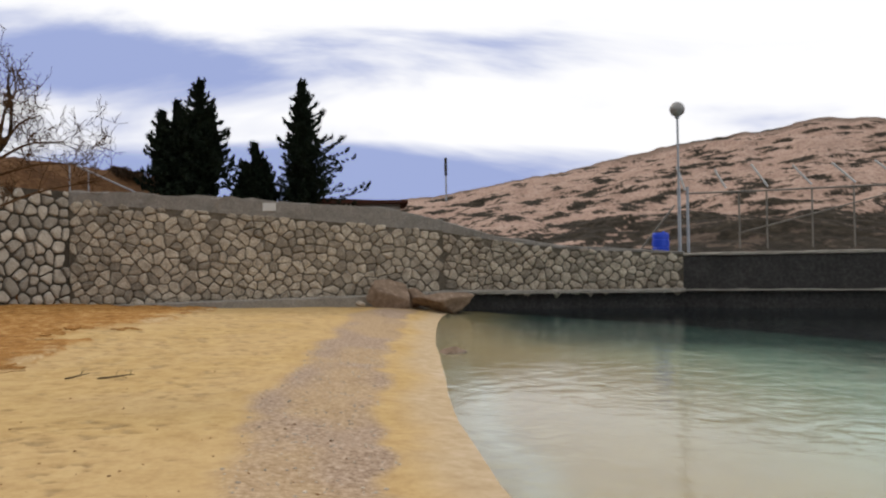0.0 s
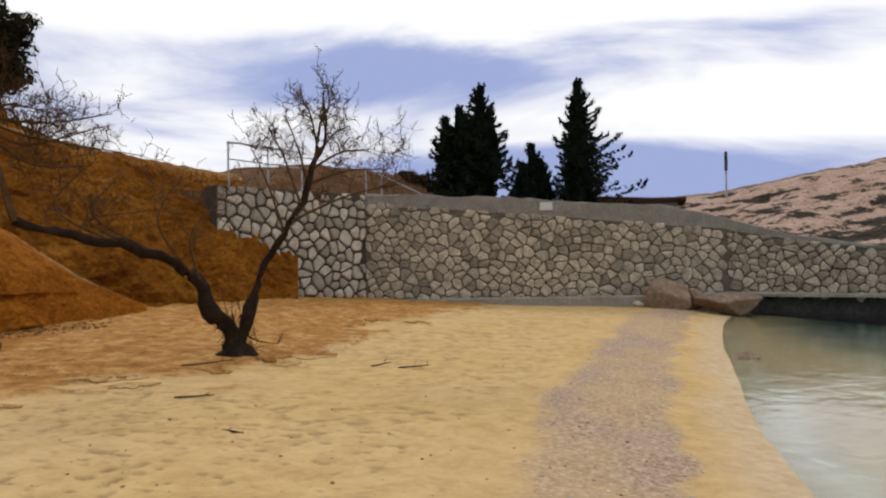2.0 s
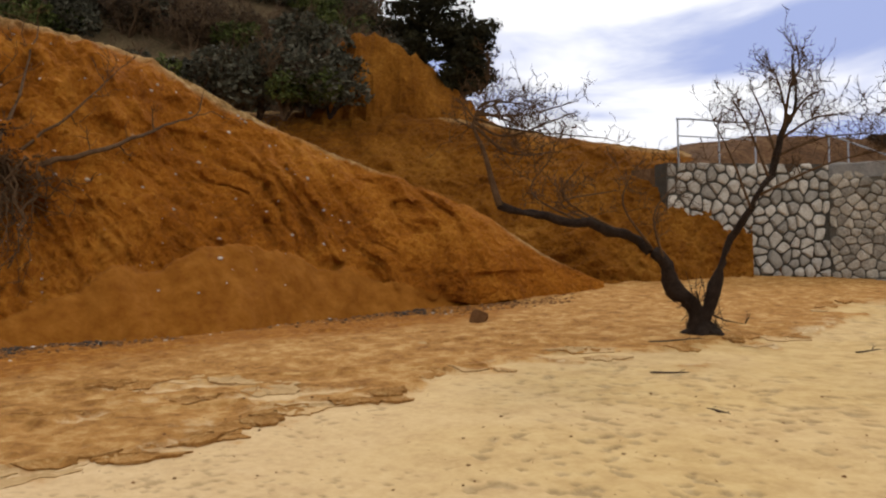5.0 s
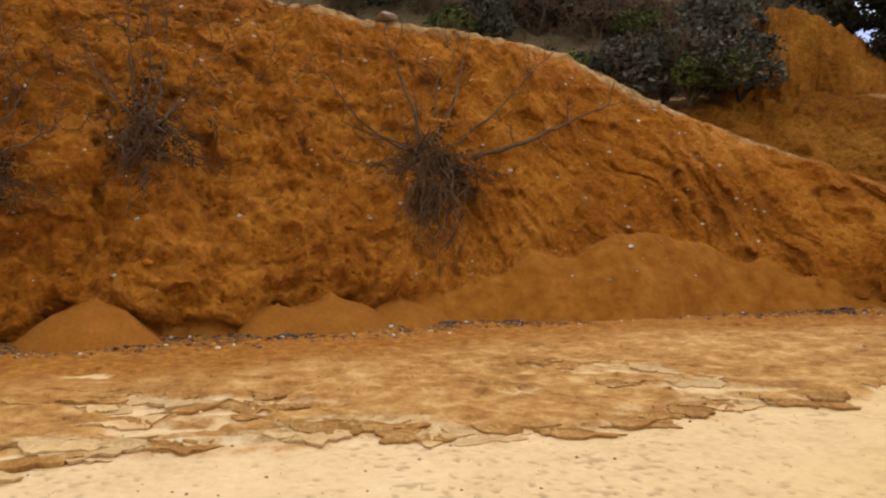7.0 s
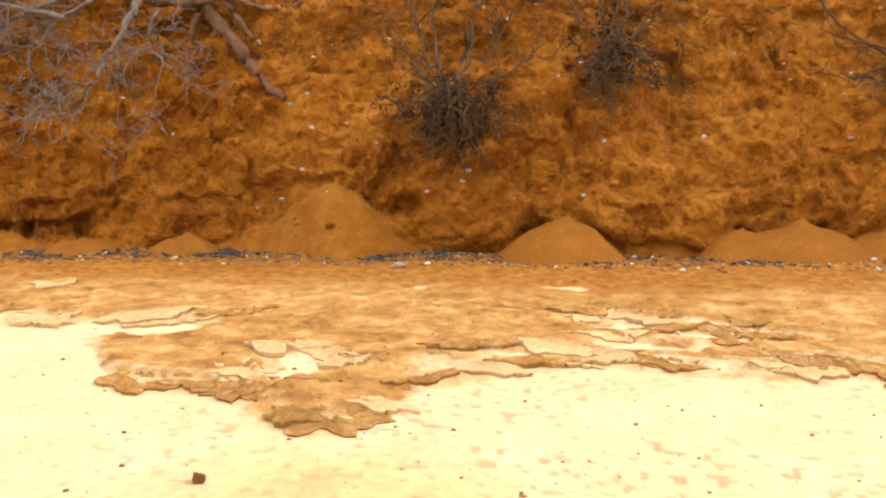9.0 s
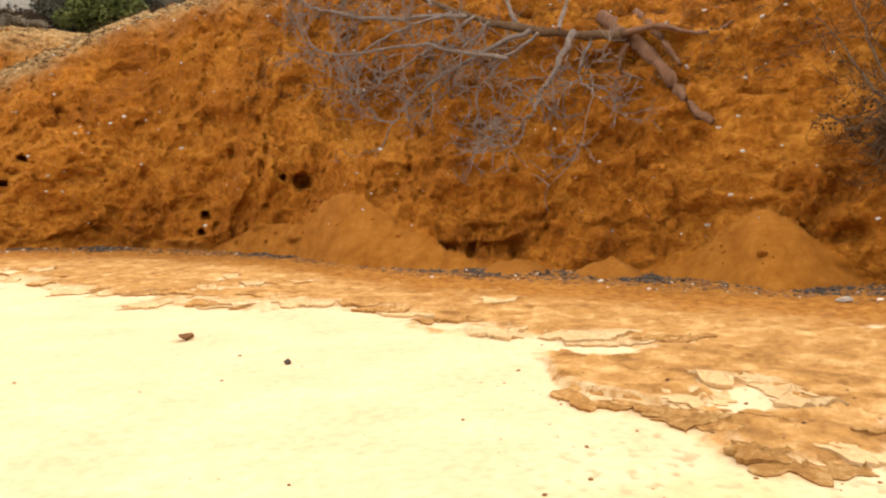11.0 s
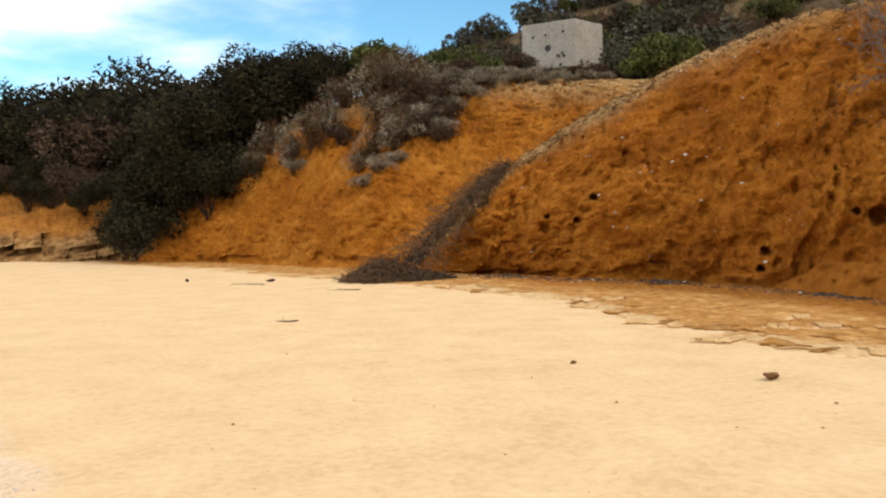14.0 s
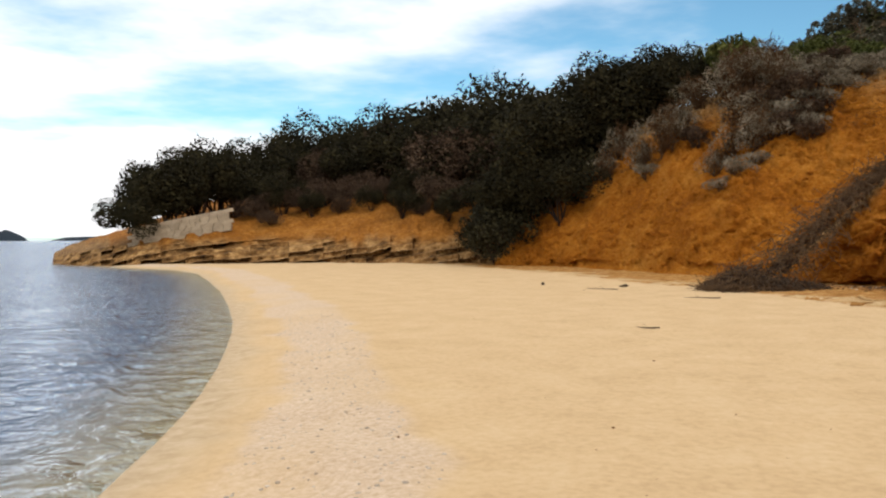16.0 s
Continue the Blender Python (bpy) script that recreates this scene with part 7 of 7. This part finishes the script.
def gravel_bits():
    """Single pebbles of the gravel band near the path."""
    rng = random.Random(881)
    x = np.array([rng.uniform(-2.5, 9.0) for _ in range(26000)])
    y = np.array([rng.uniform(-17, 16) for _ in range(26000)])
    s = from_shore(x, y)
    _, zones = ground_height(x, y)
    keep = (s > 0.6) & (s < 2.6) & (zones["gravel"] + zones["shell"] > 0.25) & (np.hypot(x, y) > 2.2)
    places = [(a, b, height) for a, b, height in zip(x[keep], y[keep], ground_height(x[keep], y[keep])[0])]
    scatter("pebble", "small mauve and white pebbles of the gravel band", "pebbles", PALE_PEBBLE, places[:2600], 13, lambda q: 0.006 + 0.018 * q.random() ** 3)


gravel_bits()


# ---- on the quay and the wall ----
def lamp_post():
    p = spot(0, -16.2, 0, 28.4)
    z = 1.6
    root = base("street_lamp", (p.x, p.y, z), "slim grey lamp post with a dull globe", "street lamp")
    v, f = [], []
    tube(v, f, [Vector((0, 0, 0)), Vector((0, 0, 2.2)), Vector((0, 0, 2.25)), Vector((0, 0, 4.55))], [0.055, 0.055, 0.038, 0.036], 10)
    raw("post", v, f, METAL, root)
    bm = bmesh.new()
    bmesh.ops.create_uvsphere(bm, u_segments=24, v_segments=14, radius=0.25)
    bmesh.ops.translate(bm, vec=(0, 0, 4.8), verts=bm.verts)
    part("globe", bm, GLOBE, root, "dull grey plastic globe", True)
    v, f = [], []
    tube(v, f, [Vector((0, 0, 4.5)), Vector((0, 0, 4.6))], [0.07, 0.09], 10)
    raw("collar", v, f, METAL, root)
    v, f = [], []
    tube(v, f, [Vector((0, 0, 0)), Vector((0, 0, 0.04))], [0.12, 0.12], 10)
    raw("base_plate", v, f, METAL, root)


GLOBE = surface("dull_globe", ((0.18, 0.17, 0.16), (0.26, 0.25, 0.24), (0.34, 0.33, 0.32)), 4.0, 0.35, 0.0)
lamp_post()


def bar(name, a, b, r, root, material=METAL, sides=8):
    v, f = [], []
    o = root.matrix_world.translation
    tube(v, f, [Vector(a) - o, Vector(b) - o], [r, r], sides)
    return raw(name, v, f, material, root)


def frame_shelter():
    """The bare steel frame of a sun roof on the quay."""
    d = 29.5
    foot = spot(0, -16.8, 0, d)
    root = base("shelter_frame", (foot.x, foot.y, 1.6), "bare grey steel frame of a sun shelter", "shelter frame")
    z = lambda el: EYE + d * math.tan(radians(el))
    at = lambda az, el: Vector((*spot(0, az, 0, d).to_2d(), z(el)))
    bar("post", at(-16.75, 0.0), at(-16.75, 4.4), 0.05, root)
    for az, low in ((-20.0, 0.2), (-21.7, 0.2), (-24.4, 0.2), (-26.8, 0.2), (-29.5, 0.2)):
        bar("post", at(az, low), at(az, 3.9), 0.03, root, WEATHERED)
    for a, b in ((-16.6, -21.7), (-21.7, -26.8), (-26.8, -32)):
        bar("beam", at(a, 3.95), at(b, 3.95), 0.03, root, WEATHERED)
    for a, ea, b, eb in ((-16.1, 5.8, -16.6, 4.2), (-18.5, 5.5, -19.2, 4.2), (-20.8, 5.7, -21.8, 4.2), (-23.3, 5.5, -24.4, 4.2), (-25.6, 5.5, -26.9, 4.2), (-28.0, 5.5, -29.4, 4.2)):
        bar("rafter", at(a, ea), at(b, eb), 0.035, root, PALE_STEEL)
    bar("brace", at(-15.9, 3.2), at(-13.5, 0.1), 0.03, root, WEATHERED)
    bar("brace", at(-19.9, 1.2), at(-29.5, 3.6), 0.022, root, WEATHERED)


WEATHERED = surface("weathered_steel", ((0.08, 0.07, 0.06), (0.15, 0.135, 0.115), (0.24, 0.22, 0.19)), 5.0, 0.6, 0.2)
PALE_STEEL = surface("pale_painted_steel", ((0.40, 0.40, 0.40), (0.52, 0.52, 0.52), (0.62, 0.62, 0.62)), 5.0, 0.5, 0.1)
frame_shelter()


def barrel():
    p = spot(0, -14.95, 0, 28.6)
    root = base("plastic_barrel", (p.x, p.y, 1.6), "bright blue plastic barrel on the quay", "barrel")
    prof = [(0.0, 0.0), (0.25, 0.0), (0.27, 0.03), (0.28, 0.18), (0.265, 0.2), (0.265, 0.22), (0.285, 0.24), (0.285, 0.44), (0.265, 0.46), (0.265, 0.48), (0.28, 0.5), (0.27, 0.64), (0.24, 0.67), (0.24, 0.69), (0.0, 0.69)]
    v, f, n = [], [], 22
    for r, z in prof:
        v += [(math.cos(6.2832 * k / n) * r, math.sin(6.2832 * k / n) * r, z) for k in range(n)]
    for i in range(len(prof) - 1):
        f += [(i * n + k, i * n + (k + 1) % n, (i + 1) * n + (k + 1) % n, (i + 1) * n + k) for k in range(n)]
    raw("body", v, f, BLUE, root)
    bm = bmesh.new()
    bmesh.ops.create_cone(bm, cap_ends=True, segments=12, radius1=0.05, radius2=0.045, depth=0.04)
    bmesh.ops.translate(bm, vec=(0.1, 0, 0.71), verts=bm.verts)
    part("cap", bm, BLUE, root)


BLUE = surface("blue_plastic", ((0.004, 0.035, 0.40), (0.006, 0.05, 0.52), (0.012, 0.07, 0.62)), 3.0, 0.4, 0.05)
barrel()


def railings():
    """The steel handrail on the wall's top, with a rounded end, and the rail down the steps."""
    top = lambda p, az, el, d: spot(p, az, el, d)
    a, b = top(28, 33.1, 8.2, 25.0), top(28, 28.2, 7.55, 26.6)
    root = base("handrail", (a.x, a.y, 3.9), "blue-grey steel tube handrail on the wall", "handrail")
    v, f = [], []
    o = Vector((a.x, a.y, 3.9))
    down = Vector((a.x, a.y, 3.8))
    corner = smooth_path([down - o, Vector((a.x, a.y, a.z - 0.15)) - o, a + (b - a) * 0.03 - o, a + (b - a) * 0.5 - o, b - o], 6)
    tube(v, f, corner, [0.03] * len(corner), 8)
    raw("rail", v, f, METAL, root, smooth=True)
    bar("rail", a + (b - a) * 0.01 - Vector((0, 0, 0.5)), b - Vector((0, 0, 0.5)), 0.022, root)
    for t in (0.52, 1.0):
        p = a + (b - a) * t
        bar("post", (p.x, p.y, 3.75), p, 0.026, root)
    c, e, g = top(28, 23.8, 6.5, 28.6), top(28, 22.7, 6.1, 28.8), top(15, 19.9, 4.5, 28.9)
    steps = base("handrail", (c.x, c.y, 3.8), "thin grey handrail beside the wall-top steps", "handrail")
    bar("rail", b + Vector((0, 0, -0.15)), c, 0.022, steps)
    bar("rail", c, g, 0.025, steps)
    bar("post", (c.x, c.y, 3.6), c, 0.025, steps)
    bar("post", (e.x, e.y, 3.6), (e.x, e.y, e.z - 0.1), 0.025, steps)


railings()


def plaque():
    p = along(WALL_CORNER, WALL_MID, 6.15, 0.06)
    root = base("plaque", (p.x, p.y, 3.22), "small blank white plaque on the parapet", "plaque", turn=math.degrees(math.atan2(WALL_MID.y - WALL_CORNER.y, WALL_MID.x - WALL_CORNER.x)))
    part("plate", box(0.42, 0.03, 0.26, (0, 0, 0), 0.006), HUT_PALE, root)
    part("frame", box(0.46, 0.02, 0.30, (0, 0.012, -0.02), 0.004), CONCRETE, root)


plaque()


def shed():
    """A low shed with a rust-brown roof beyond the cypresses."""
    p = spot(0, 5.6, 0, 40)
    root = base("shed", (p.x, p.y, 2.2), "low shed with a dark rust-brown roof behind the wall", "shed", turn=5)
    part("wall", box(3.6, 3.0, 2.0, (0, 0, 0), 0.02), CONCRETE, root)
    bm = box(4.3, 3.6, 0.14, (0, 0, 2.02), 0.02, Matrix.Rotation(radians(3), 3, "Y"))
    part("roof", bm, RUST, root)
    part("fascia", box(4.3, 0.05, 0.16, (0, -1.82, 1.96), 0.01), RUST, root)


RUST = surface("rust_brown_roof", ((0.03, 0.012, 0.008), (0.06, 0.024, 0.016), (0.10, 0.045, 0.03)), 3.0, 0.8, 0.3)
shed()


def mast():
    p = spot(0, -0.3, 4.3, 62)
    root = base("mast", p, "thin dark mast on the far slope", "mast")
    v, f = [], []
    tube(v, f, [Vector((0, 0, -0.4)), Vector((0, 0, 2.0))], [0.07, 0.06], 8)
    raw("pole", v, f, METAL, root)
    v, f = [], []
    tube(v, f, [Vector((0, 0, 1.5)), Vector((0, 0, 1.55)), Vector((0, 0, 2.85)), Vector((0, 0, 2.9))], [0.06, 0.11, 0.11, 0.04], 8)
    raw("head", v, f, DARK_CONCRETE, root, "dark thicker head")


mast()


def terrace_scrub():
    """Low brown brush and earth on the terrace, along the wall's top."""
    brown = bush("brush", "low brown brush on the earth above the wall", "shrub", RUST_LEAF, 901, 0.7, 0.9, 0.09, 1100, TWIG, 3, "terrace brush")
    spots_ = []
    rng = random.Random(9)
    for az in np.arange(19.5, 36, 0.5):
        p = spot(15, az + rng.uniform(-0.3, 0.3), 0, rng.uniform(33, 37))
        spots_.append((p.x, p.y, 3.35 + 1.4 * float(ease(-8.5, -12.5, p.x)) * (1 - float(ease(32, 40, az))), rng.uniform(0.7, 1.2)))
    lone_copies(brown, spots_, 97)


terrace_scrub()
